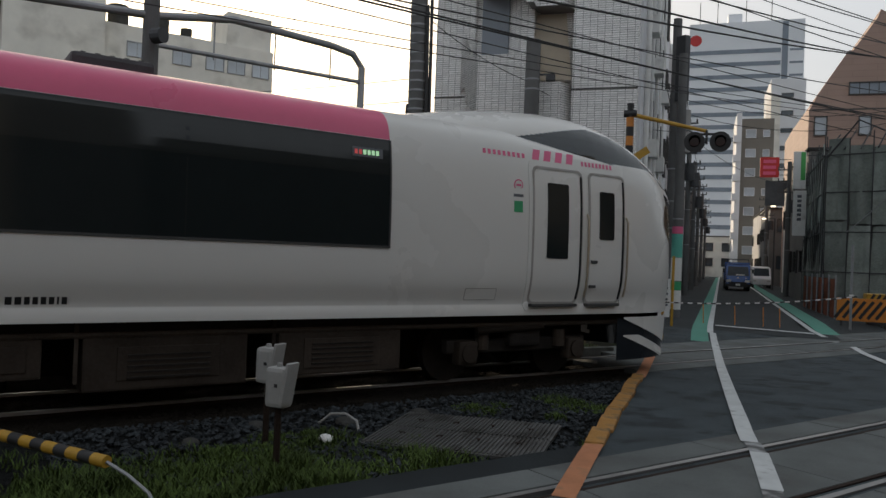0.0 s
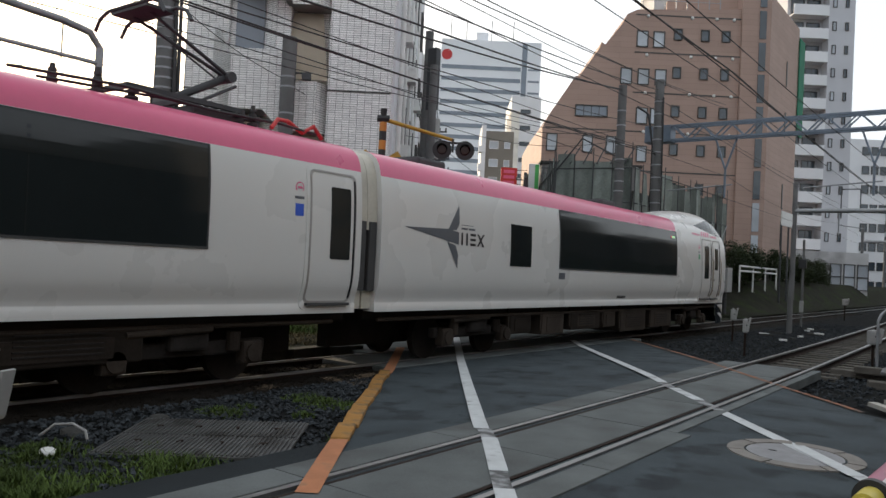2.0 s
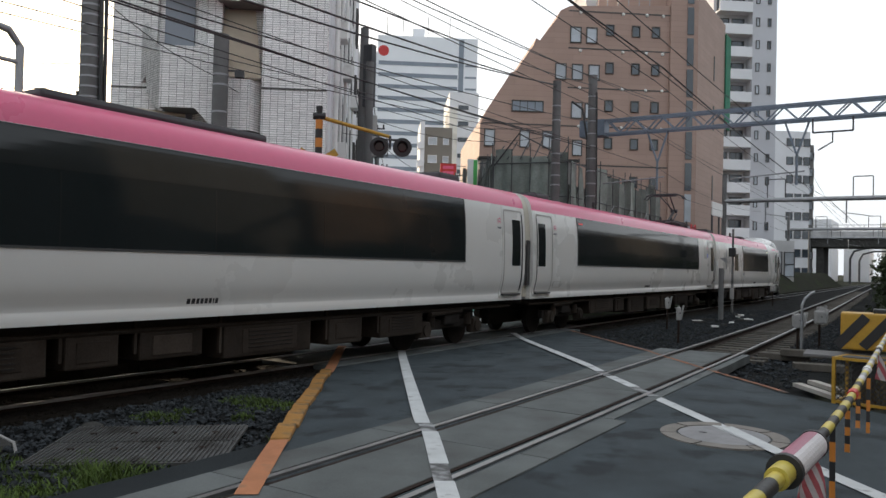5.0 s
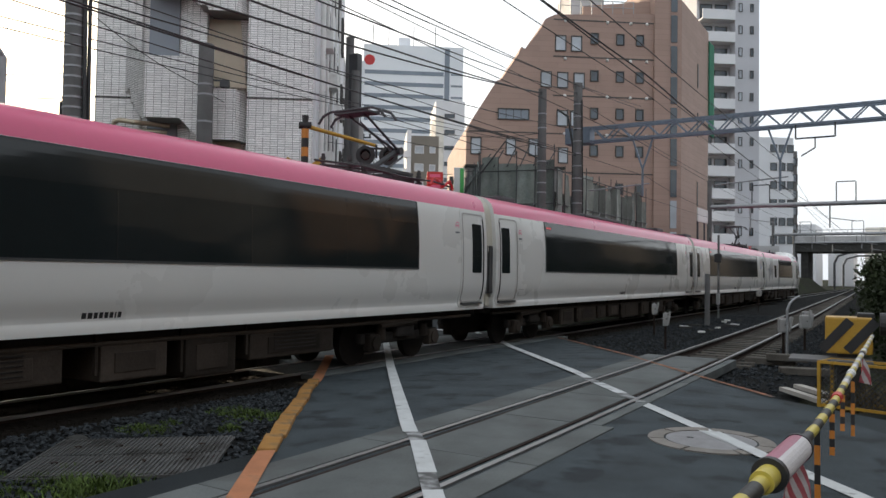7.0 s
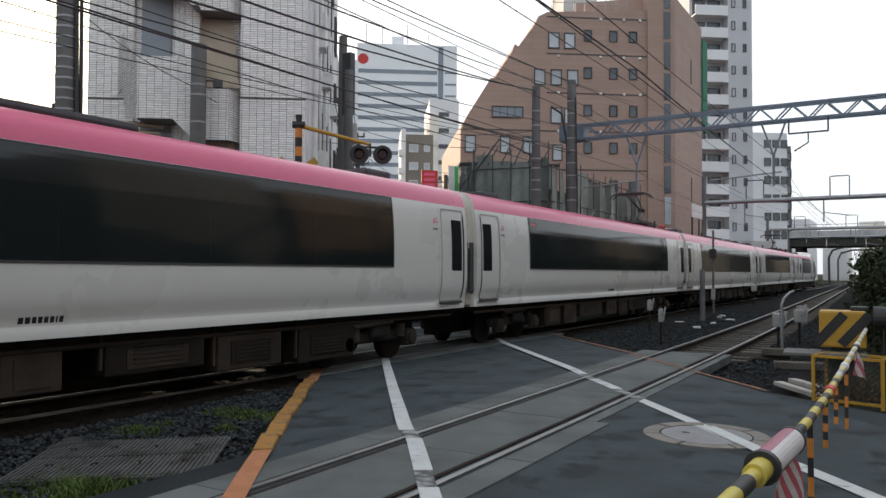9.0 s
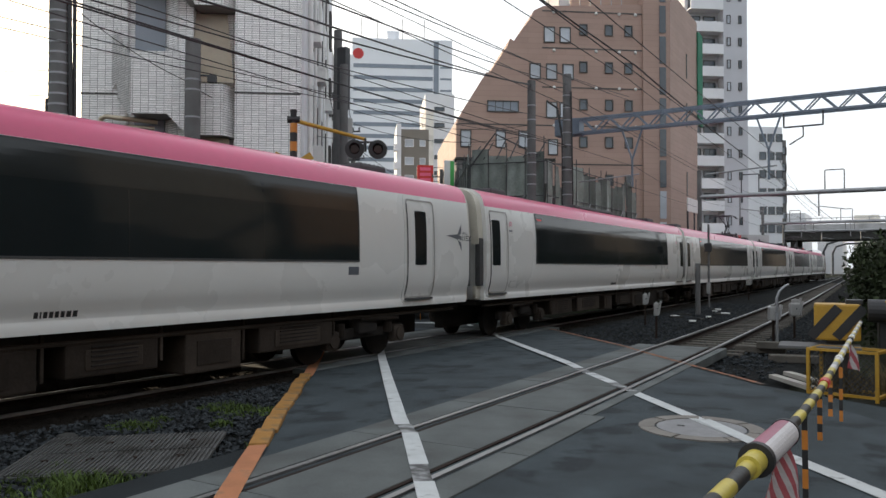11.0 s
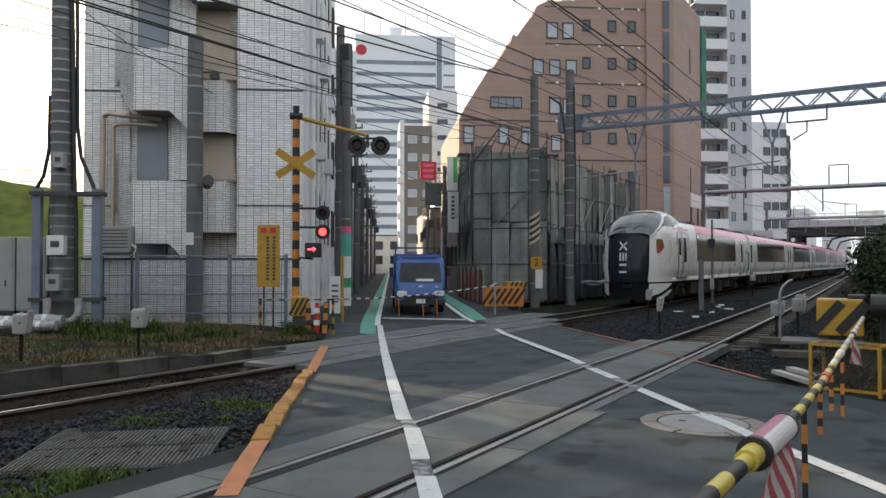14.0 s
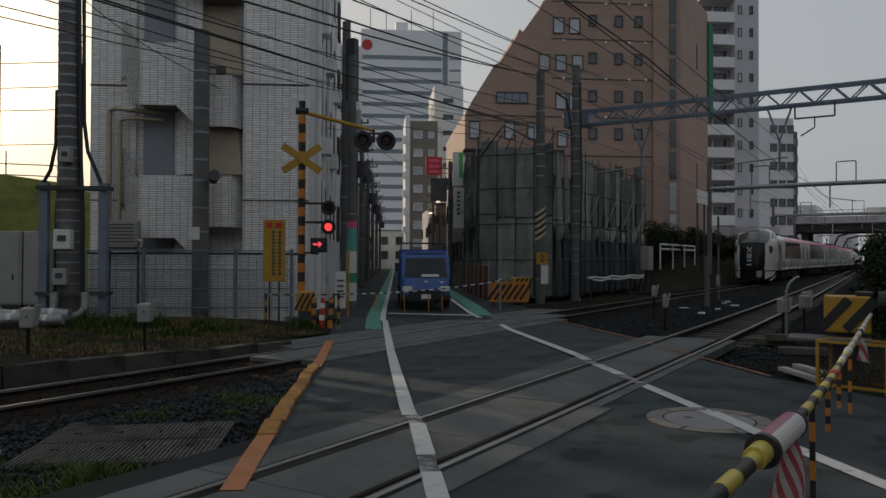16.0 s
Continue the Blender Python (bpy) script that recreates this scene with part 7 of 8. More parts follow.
# ---------------------------------------------------------------- crossing equipment and loose things
bp = thing("crossing_signal", "striped level crossing post with crossbuck, lamps and a long yellow arm", "crossing signal", street(20.3, -2.43, -0.1))
bm = B()
rod(bm, (0, 0, 0), (0, 0, 5.75), 0.075, seg=16)
part("post", bm, BLACK, bp, smooth=True)
stripes(bp, 0.095, 0.9, 5.45, 19, (ORANGE, BLACK))
bm = B()
rod(bm, (0, 0, 5.45), (0, 0, 5.8), 0.06, 0.09, 12)
rod(bm, (-0.16, 0, 5.55), (0.16, 0, 5.55), 0.09, seg=12)
part("bell", bm, BLACK, bp)
for s in (1, -1):
    bm = B()
    box(bm, 0, -0.12 - 0.012 * s, 4.3, 1.15, 0.025, 0.19, Euler((0, radians(34 * s), 0)).to_matrix(), 0.004)
    part("crossbuck_board", bm, YELLOW, bp)
bm = B()
rod(bm, (0.05, 0, 5.52), (1.85, 0.05, 5.08), 0.055, 0.045, 12)
part("arm", bm, YELLOW, bp)
bm = B()
rod(bm, (1.45, 0, 5.0), (2.2, 0, 5.0), 0.03)
rod(bm, (1.85, 0, 5.1), (1.85, 0, 4.75), 0.03)
part("lamp_bracket", bm, BLACK, bp)


def round_lamp(parent, x, z, lens, r=0.24, y=-0.05):
    bm = B()
    rod(bm, (x, y, z), (x, y - 0.04, z), r, seg=24)
    rod(bm, (x, y + 0.12, z), (x, y, z), r * 0.5, r * 0.7, 16)
    h = part("lamp_disc", bm, BLACK, parent)
    bm = B()
    rod(bm, (x, y - 0.041, z), (x, y - 0.08, z), r * 0.52, r * 0.42, 20)
    part("lens", bm, lens, h, smooth=True)
    bm = B()
    for i in range(12):
        a0, a1 = math.pi * i / 12, math.pi * (i + 1) / 12
        vs = [bm.verts.new((x + r * 0.56 * math.cos(a), yy, z + r * 0.56 * math.sin(a))) for a, yy in ((a0, y - 0.04), (a1, y - 0.04), (a1, y - 0.24), (a0, y - 0.24))]
        bm.faces.new(vs)
    bmesh.ops.solidify(bm, geom=bm.faces[:], thickness=0.01)
    part("hood", bm, BLACK, h)


round_lamp(bp, 1.57, 4.8, LAMP_OFF, 0.25)
round_lamp(bp, 2.17, 4.8, LAMP_OFF, 0.25)
for z, lens in ((3.04, LAMP_OFF), (2.55, LAMP_RED)):
    bm = B()
    rod(bm, (0, 0, z + 0.12), (0.7, 0, z + 0.12), 0.03)
    part("lamp_bracket", bm, BLACK, bp)
    round_lamp(bp, 0.69, z, lens, 0.19)
bm = B()
box(bm, 0.45, -0.05, 2.08, 0.42, 0.24, 0.38, None, 0.03)
ar = part("direction_indicator", bm, BLACK, bp)
bm = B()
prism(bm, [(-0.11, -0.022), (0.03, -0.022), (0.03, -0.075), (0.12, 0), (0.03, 0.075), (0.03, 0.022), (-0.11, 0.022)], 0.012, pose(0.42, -0.176, 2.1, 90, 0, 0))
part("arrow", bm, LED_RED, ar)
bm = B()
rod(bm, (0, 0, 1.9), (0.45, 0, 1.85), 0.025)
part("lamp_bracket", bm, BLACK, bp)

ys = thing("warning_sign", "tall yellow warning board with columns of dark writing", "sign", street(20.15, -3.1, -0.1))
bm = B()
box(bm, 0, 0, 1.93, 0.56, 0.025, 1.58, None, 0.008)
bd = part("board", bm, YELLOW, ys)
bm = B()
for x in (-0.12, 0.12):
    rod(bm, (x, 0.04, -0.1), (x, 0.04, 2.6), 0.025)
part("post", bm, STEEL_D, ys)
for x in (-0.13, 0.11):
    bm = B()
    box(bm, x, -0.015, 2.58, 0.15, 0.008, 0.14)
    part("heading_bar", bm, RED, bd)
for x, k in ((0.14, 13), (-0.02, 13)):
    for i in range(k):
        bm = B()
        box(bm, x, -0.015, 2.4 - i * 0.088, 0.06 + 0.02 * (i % 3 == 0), 0.006, 0.058)
        part("writing_bar", bm, STEEL_D, bd)

# far gate machine, striped posts and rope-like arm across the street
gm = thing("gate_machine", "yellow and black striped gate machine beside the bell post", "gate machine", street(20.0, -2.3, -0.1))
bm = B()
box(bm, 0, 0, 0.65, 0.4, 0.45, 0.5, None, 0.03)
part("housing", bm, YELLOW, gm)
for i in range(3):
    bm = B()
    box(bm, -0.12 + i * 0.13, -0.228, 0.65, 0.06, 0.012, 0.46, Euler((0, radians(28), 0)).to_matrix())
    part("black_stripe", bm, BLACK, gm)
bm = B()
box(bm, 0, 0, 0.2, 0.3, 0.35, 0.4)
part("pedestal", bm, STEEL_D, gm)
tf = thing("tube_fence", "low rusty yellow tube barrier beside the crossing", "barrier", street(19.8, -2.5, -0.1))
for n in (-0.75, 1.05):
    for i in range(6):
        bm = B()
        rod(bm, (n, 0, -0.1 + i * 0.16), (n, 0, 0.06 + i * 0.16), 0.035, seg=10)
        part("post_band", bm, (YELLOW, BLACK)[i % 2], tf)
for i in range(12):
    bm = B()
    rod(bm, (-0.75 + i * 0.15, 0, 0.82 + 0.01 * (i % 2)), (-0.6 + i * 0.15, 0, 0.82 + 0.01 * ((i + 1) % 2)), 0.02, seg=8)
    part("rail_section", bm, (ARM_PALE, BLACK)[i % 2], tf)
for i, (n, m_) in enumerate(((0.35, ORANGE), (0.55, RED), (0.75, ORANGE))):
    cn = thing("marker_post", "short striped orange and black marker post", "marker post", street(19.6, -2.4 + n, -0.1), "marker posts at the crossing")
    bm = B()
    rod(bm, (0, 0, 0), (0.02 * i, 0, 0.75), 0.07, 0.05, 12)
    part("post", bm, m_, cn)
    for z in (0.2, 0.5):
        bm = B()
        rod(bm, (0.02 * i * z, 0, z), (0.02 * i * z, 0, z + 0.13), 0.075, 0.07, 12)
        part("band", bm, BLACK if m_ is ORANGE else WHITE, cn)
ga = thing("crossing_gate", "thin yellow and black crossing arm lowered across the street", "gate arm")
a, b = S(22.3, -2.1, 0.62), S(22.3, 3.2, 1.02)
k = 44
for i in range(k):
    bm = B()
    sag = lambda t_: Vector((0, 0, -0.12 * 4 * t_ * (1 - t_)))
    rod(bm, a.lerp(b, i / k) + sag(i / k), a.lerp(b, (i + 1) / k) + sag((i + 1) / k), 0.018, seg=6)
    part("arm_section", bm, (FLAG, BLACK)[i % 2], ga)
for n in (-0.5, 0.3, 1.0, 1.4):
    bm = B()
    p = S(22.3, n, 0.62)
    rod(bm, p, p + Vector((0.02, 0, -0.5)), 0.012, seg=6)
    part("dropper", bm, ORANGE, ga)
gr = thing("gate_machine", "orange and black striped gate machine beside the pole", "gate machine", street(29.6, 5.1, -0.1))
bm = B()
box(bm, 0, 0, 0.75, 0.7, 0.6, 0.55, None, 0.04)
part("housing", bm, YELLOW, gr)
for i in range(4):
    bm = B()
    box(bm, -0.26 + i * 0.18, -0.306, 0.75, 0.08, 0.012, 0.6, Euler((0, radians(30), 0)).to_matrix())
    part("black_stripe", bm, BLACK, gr)
bm = B()
box(bm, 0, 0, 0.25, 0.5, 0.5, 0.5)
part("pedestal", bm, STEEL_D, gr)
ob = thing("striped_barrier", "low orange and black striped barrier board", "barrier", street(28.6, 4.5, -0.1))
bm = B()
box(bm, 0, 0, 0.5, 1.5, 0.06, 0.75, None, 0.01)
part("board", bm, ORANGE, ob)
for i in range(6):
    bm = B()
    box(bm, -0.6 + i * 0.24, -0.036, 0.5, 0.1, 0.012, 0.7, Euler((0, radians(35), 0)).to_matrix())
    part("black_stripe", bm, BLACK, ob)
bm = B()
for x in (-0.6, 0.6):
    rod(bm, (x, 0.05, -0.1), (x, 0.05, 0.2), 0.04)
part("leg", bm, STEEL_D, ob)
ob = thing("gate_post", "slim grey post beside the crossing", "post", street(27.3, 3.94, -0.1))
bm = B()
rod(bm, (0, 0, -0.1), (0, 0, 2.6), 0.04)
part("post", bm, STEEL, ob)
bm = B()
box(bm, 0, -0.05, 1.0, 0.12, 0.02, 0.06)
part("reflector", bm, WHITE, ob)

# low tiled wall and mesh fence before the tiled building
lw = street_thing("boundary_wall", "low white tiled wall with a grey coping before the building", "wall")
bm = B()
span(bm, -8.9, -2.62, 23.5, 23.66, -0.3, 1.74)
part("wall", bm, TILE_W, lw)
bm = B()
span(bm, -8.92, -2.6, 23.47, 23.69, 1.74, 1.8, 0.01)
part("coping", bm, CONC_OLD, lw)
fn = thing("fence", "grey wire mesh fence with steel posts on a low kerb", "fence", street(22.9, 0, 0))
for n in (-9.0, -7.14, -4.55, -2.95):
    bm = B()
    rod(bm, (n, 0, -0.1), (n, 0, 1.9), 0.05)
    part("post", bm, STEEL_B, fn)
for z in (1.85, 1.3, 0.75, 0.2):
    bm = B()
    rod(bm, (-9.0, 0, z), (-2.95, 0, z), 0.018, seg=6)
    part("rail", bm, STEEL_B, fn)
bm = B()
for n in steps(-9.0, -2.95, 0.06):
    bar(bm, (n, 0.01, 0.05), (n, 0.01, 1.85), 0.007)
for z in steps(0.1, 1.8, 0.06):
    bar(bm, (-9.0, 0.015, z), (-2.95, 0.015, z), 0.006)
ob = part("wire_mesh", bm, STEEL_B, fn)
ob["kind"] = "stuff"

# junction boxes on posts
def post_box(x, y, h, z0=-0.18, lid=True, m_=BOX_GREY, yaw=30, w=0.24):
    ob = thing("junction_box", "small weathered grey junction box on a rusty post", "junction box", pose(x, y, z0, 0, 0, yaw), "junction boxes beside the tracks")
    bm = B()
    rod(bm, (0, 0, -0.05), (0, 0, h - 0.25), 0.03, seg=10)
    part("post", bm, RAIL_SIDE, ob)
    bm = B()
    box(bm, 0, 0, h - 0.1, w, w * 0.7, 0.34, None, 0.04)
    bx = part("box", bm, m_, ob)
    bm = B()
    box(bm, w * 0.62, -0.03, h - 0.06, 0.03, w * 0.75, 0.36, Euler((0, radians(10), 0)).to_matrix(), 0.008)
    part("lid", bm, BOX_GREY, bx)
    bm = B()
    rod(bm, (0, 0, h + 0.07), (0, 0, h + 0.1), 0.025, seg=8)
    part("cap", bm, m_, bx)
    bm = B()
    box(bm, 0.02, -w * 0.36, h - 0.08, 0.03, 0.01, 0.03)
    part("keyhole", bm, BLACK, bx)
    return ob


post_box(-7.73, 2.79, 0.86, -0.18, w=0.2)
post_box(-6.93, 2.57, 0.8, -0.18, w=0.2)
post_box(-13.2, 7.15, 0.74, 0.0)
post_box(-12.6, 8.95, 0.8, -0.06)
post_box(-7.6, 23.8, 0.92, w=0.15)
post_box(-6.14, 19.74, 0.84, w=0.13)
post_box(-3.06, 21.44, 0.85)
post_box(-3.4, 20.2, 0.8)
post_box(-8.0, 45.5, 1.1)
post_box(-4.0, 30.5, 0.6)
for x, y, h, r in ((-7.44, 30.39, 2.0, 0.1), (-8.15, 35.82, 3.8, 0.05)):
    ob = thing("track_post", "slim grey post standing between the tracks", "post", pose(x, y, -0.2))
    bm = B()
    rod(bm, (0, 0, 0), (0, 0, h), r)
    part("shaft", bm, CONC_POLE, ob)
    if h > 3:
        bm = B()
        box(bm, 0, -0.1, 2.75, 0.3, 0.2, 0.4, None, 0.03)
        part("signal_head", bm, BLACK, ob)
        bm = B()
        box(bm, 0, -0.06, 0.9, 0.16, 0.1, 0.5, None, 0.01)
        part("relay_box", bm, BOX_GREY, ob)
hoop = thing("hoop_post", "bent grey steel hoop post beside the near track", "post", pose(-3.15, 18.9, -0.2))
bm = B()
tube(bm, [(0, 0, 0), (0, 0, 1.15), (0.05, 0.05, 1.3), (0.15, 0.2, 1.42), (0.2, 0.4, 1.45)], 0.03, 10)
part("hoop", bm, STEEL, hoop)
pd2 = thing("timber_pads", "stack of grey timber pads beside the near track", "timber")
for i, (x, y, z, w) in enumerate(((-3.3, 17.5, -0.1, 1.0), (-2.95, 17.3, 0.02, 0.8), (-2.5, 16.2, -0.12, 0.9))):
    bm = B()
    box(bm, 0, 0, 0, w, 0.3, 0.14, None, 0.02)
    part("timber", bm, SLEEPER, pd2, at=pose(x, y, z, 0, 0, 8 * i))
for i, (x0, y0, x1, y1) in enumerate(((-2.5, 13.3, -1.5, 11.75), (-2.3, 13.4, -1.35, 11.95))):
    bm = B()
    bar(bm, (x0, y0, -0.1 + 0.05 * i), (x1, y1, -0.1 + 0.05 * i), 0.14, 0.06)
    solid("plank", bm, mat("pale_plank", (0.4, 0.38, 0.34), 0.85, var=0.2, scale=4, fine=40, bump=0.2), "pale weathered plank lying beside the crossing", "plank", group="planks beside the crossing")
for i in range(14):
    x, y = rng.uniform(-8, -6.4), rng.uniform(25, 34)
    bm = B()
    box(bm, 0, 0, 0, rng.uniform(0.15, 0.6), rng.uniform(0.05, 0.2), 0.06, None, 0.01)
    solid("scrap", bm, WHITE if i % 2 else CONC_OLD, "pale scrap piece lying on the ballast", "debris", group="scrap on the ballast", m=pose(x, y, -0.13, 0, 0, rng.uniform(0, 180)))

# ribbed steel plates and stones in the dirt
pl = thing("ribbed_plate", "rusty grey ribbed steel cover plates on the ground", "cover plate", pose(-7.3, 4.9, -0.14, 1, -1, 38))
for i in range(2):
    bm = B()
    box(bm, 0, -0.62 + i * 0.72, 0, 1.75, 0.7, 0.03, None, 0.004)
    pt = part("plate", bm, mat("ribbed_steel", (0.08, 0.08, 0.078), 0.75, 0.2, var=0.4, scale=2.5, fine=40, bump=0.25, stain=((0.035, 0.033, 0.03), 2.2, 0.5, 0.62)), pl)
    for j in range(40):
        bm = B()
        box(bm, -0.84 + j * 0.043, -0.62 + i * 0.72, 0.02, 0.02, 0.66, 0.018)
        part("rib", bm, MATS["ribbed_steel"], pt)
    for j in range(4):
        bm = B()
        box(bm, -0.6 + j * 0.4, -0.5 + i * 0.6, 0.024, 0.07, 0.035, 0.02, Euler((0, 0, j)).to_matrix(), 0.008)
        part("lug", bm, RAIL_SIDE, pt)
for x, y, s in ((-7.56, 3.33, 0.07), (-8.2, 3.9, 0.12), (-8.1, 2.2, 0.08), (-8.5, 3.0, 0.09), (-8.3, 4.9, 0.1)):
    bm = B()
    bmesh.ops.create_icosphere(bm, subdivisions=2, radius=s, matrix=Matrix.Diagonal((1.4, 1, 0.6, 1)))
    for v in bm.verts:
        v.co *= 1 + 0.25 * noise.noise(v.co * 9)
    solid("rock", bm, WHITE if s == 0.07 else CONC_OLD, "pale broken stone lying in the dirt", "stone", group="stones in the dirt", m=pose(x, y, -0.17 if s > 0.07 else -0.13))
bm = B()
tube(bm, [(-8.3, 3.6, -0.17), (-8.2, 3.7, -0.05), (-8.05, 3.8, -0.03), (-7.9, 3.85, -0.08), (-7.85, 3.85, -0.17)], 0.014, 6)
solid("hose", bm, BOX_GREY, "pale bent hose sticking out of the dirt", "hose")

# manhole in the asphalt
mh = thing("manhole", "round steel manhole cover in a ring of concrete segments", "manhole", pose(-2.5, 8.1, 0.0))
bm = B()
rod(bm, (0, 0, -0.05), (0, 0, 0.01), 0.44, seg=48)
part("cover", bm, mat("manhole_steel", (0.21, 0.21, 0.215), 0.6, 0.1, var=0.25, scale=6, fine=60, bump=0.25), mh)
for x in (-0.2, 0.2):
    bm = B()
    box(bm, x, 0.05 * x, 0.011, 0.07, 0.04, 0.006)
    part("lifting_slot", bm, BLACK, mh)
for i in range(7):
    bm = B()
    a0, a1 = i * 51.43 + 1.5, (i + 1) * 51.43 - 1.5
    k = 8
    pts = [(0.46 * math.cos(radians(a0 + (a1 - a0) * j / k)), 0.46 * math.sin(radians(a0 + (a1 - a0) * j / k))) for j in range(k + 1)]
    pts += [(0.62 * math.cos(radians(a0 + (a1 - a0) * j / k)), 0.62 * math.sin(radians(a0 + (a1 - a0) * j / k))) for j in range(k, -1, -1)]
    prism(bm, pts, 0.05, Matrix.Translation((0, 0, -0.04 + 0.002 * (i % 3))))
    part("ring_segment", bm, mat("pale_ring_concrete", (0.2, 0.185, 0.165), 0.85, var=0.25, scale=4, fine=60, bump=0.2, rand=0.15), mh)
bm = B()
lane(bm, 2.97, 3.13, 7.2, 8.35, 0.018, 0.3)
solid("white_line", bm, PAINT_W, "worn white edge line running over the manhole", "road marking", "structure")

# near gate arm on the right with its sleeve, flag and droppers
ARM_Y0, ARM_Y1 = 2.2, 11.9
ARM_BOW = ((2.2, -1.28), (2.7, -1.255), (3.2, -1.23), (3.7, -1.2), (4.3, -1.18), (5.3, -1.165), (7.3, -1.175), (11.9, -1.2))


def on_arm(y, dz=0.0):
    """A place on the slightly bowed gate arm."""
    return Vector((float(np.interp(y, [p[0] for p in ARM_BOW], [p[1] for p in ARM_BOW])), y, 0.9 + dz))


arm = thing("crossing_gate", "yellow and black crossing gate arm with sleeves and flags", "gate arm")
k = 50
for i in range(k):
    bm = B()
    t0, t1 = i / k, (i + 1) / k
    r = 0.031 if t0 < 0.14 else 0.025
    rod(bm, on_arm(ARM_Y0 + (ARM_Y1 - ARM_Y0) * t0), on_arm(ARM_Y0 + (ARM_Y1 - ARM_Y0) * t1), r, seg=14)
    m_ = (ARM_YELLOW, BLACK)[i % 2] if t0 < 0.42 else ((FLAG, STEEL, ARM_YELLOW)[i % 3])
    part("arm_section", bm, m_, arm, smooth=True)


sv = thing("arm_sleeve", "faded red and white plastic sleeve round the gate arm", "sleeve")
for i, (y0, y1, r, m_) in enumerate(((3.08, 3.22, 0.045, ARM_YELLOW), (3.21, 3.25, 0.068, BLACK), (3.8, 3.83, 0.064, BLACK), (3.83, 3.9, 0.036, ARM_YELLOW))):
    bm = B()
    rod(bm, on_arm(y0), on_arm(y1), r, seg=20)
    part("collar", bm, m_, sv, smooth=True)
for i in range(4):
    bm = B()
    for j in range(6):
        a0, a1 = radians(90 * i + 15 * j - 20), radians(90 * i + 15 * (j + 1) - 20)
        pts = []
        for a_, y in ((a0, 3.25), (a1, 3.25), (a1, 3.8), (a0, 3.8)):
            c = on_arm(y)
            pts.append(bm.verts.new((c.x + 0.06 * math.cos(a_), y, c.z + 0.06 * math.sin(a_))))
        bm.faces.new(pts)
    part("sleeve_panel", bm, (FLAG, SLEEVE)[i % 2], sv)


def flag(y, w, h, k, seed):
    fl = thing("flag", "small red and white striped cloth flag hanging from the arm", "flag", None, "flags on the gate arm")
    r = random.Random(seed)
    for i in range(k):
        bm = B()
        nz = 6
        rows_ = []
        for z in range(nz + 1):
            rr_ = []
            for e in (0, 1):
                s = (i + e) / k
                q = on_arm(y)
                wob = 0.02 * math.sin(6 * s + z * 0.8) + 0.012 * z / nz
                rr_.append(bm.verts.new((q.x + wob + 0.1 * s * z / nz, y + w * s - 0.25 * w * z / nz, q.z - h * z / nz * (0.8 + 0.2 * s))))
            rows_.append(rr_)
        for a, b in zip(rows_[:-1], rows_[1:]):
            bm.faces.new((a[0], a[1], b[1], b[0]))
        bmesh.ops.solidify(bm, geom=bm.faces[:], thickness=0.003)
        part("flag_stripe", bm, (FLAG_RED, FLAG)[i % 2], fl)
    return fl


flag(3.42, 0.42, 0.3, 9, 1)
flag(8.6, 0.25, 0.3, 4, 2)
for y, ln_ in ((4.45, 0.62), (5.2, 0.3), (6.1, 0.3), (7.3, 0.55)):
    dr = thing("dropper", "orange and black striped strip hanging from the gate arm", "dropper", None, "strips hanging from the gate arm")
    for i in range(6):
        bm = B()
        p = on_arm(y)
        lean = 0.06 * math.sin(y * 3)
        bar(bm, p + Vector((0, lean * i / 6, -ln_ * i / 6)), p + Vector((0, lean * (i + 1) / 6, -ln_ * (i + 1) / 6)), 0.028, 0.012)
        part("stripe", bm, (BLACK, ORANGE)[i % 2], dr)
for y, m_ in ((5.5, RED), (7.0, WHITE), (8.9, BLACK), (9.2, WHITE)):
    bm = B()
    rod(bm, on_arm(y), on_arm(y + 0.14), 0.032, seg=14)
    solid("arm_tape", bm, m_, "band of tape wrapped round the gate arm", "tape", group="tape on the gate arm")
gb = thing("gate_machine", "yellow and black striped gate machine box on a post", "gate machine", pose(-1.5, 12.45, 0.07, 0, 0, 4))
bm = B()
box(bm, -0.02, 0, 0.8, 0.6, 0.5, 0.52, None, 0.03)
part("housing", bm, YELLOW, gb)
for x in (-0.18, 0.14):
    bm = B()
    box(bm, x, -0.256, 0.8, 0.13, 0.012, 0.56, Euler((0, radians(40), 0)).to_matrix())
    part("black_stripe", bm, BLACK, gb)
bm = B()
box(bm, 0.2, 0.05, 1.08, 0.22, 0.3, 0.08, None, 0.02)
part("lid", bm, BLACK, gb)
bm = B()
box(bm, -0.02, 0.05, 0.25, 0.3, 0.3, 0.6)
part("pedestal", bm, STEEL_D, gb)
bm = B()
rod(bm, (0.36, -0.3, 0.98), (0.68, -0.3, 0.98), 0.16, seg=18)
box(bm, 0.6, 0.1, 0.7, 0.2, 0.5, 0.6, None, 0.04)
part("crank", bm, BLACK, gb)
bm = B()
box(bm, -0.25, -0.3, 0.46, 1.05, 0.7, 0.04, None, 0.01)
part("cover_sheet", bm, CONC_POLE, gb, "grey metal cover sheet")
yp = thing("guard_post", "square yellow steel guard post beside the cage", "post", pose(-0.84, 10.85, -0.05))
bm = B()
box(bm, 0, 0, 0.62, 0.08, 0.08, 1.3, None, 0.008)
part("post", bm, YELLOW, yp)
bm = B()
box(bm, 0, 0, 1.285, 0.1, 0.1, 0.03, None, 0.006)
part("cap", bm, YELLOW, yp)
cg = thing("cage", "yellow steel frame cage filled with mesh", "cage", pose(-1.82, 11.55, -0.07, 0, 0, -14))
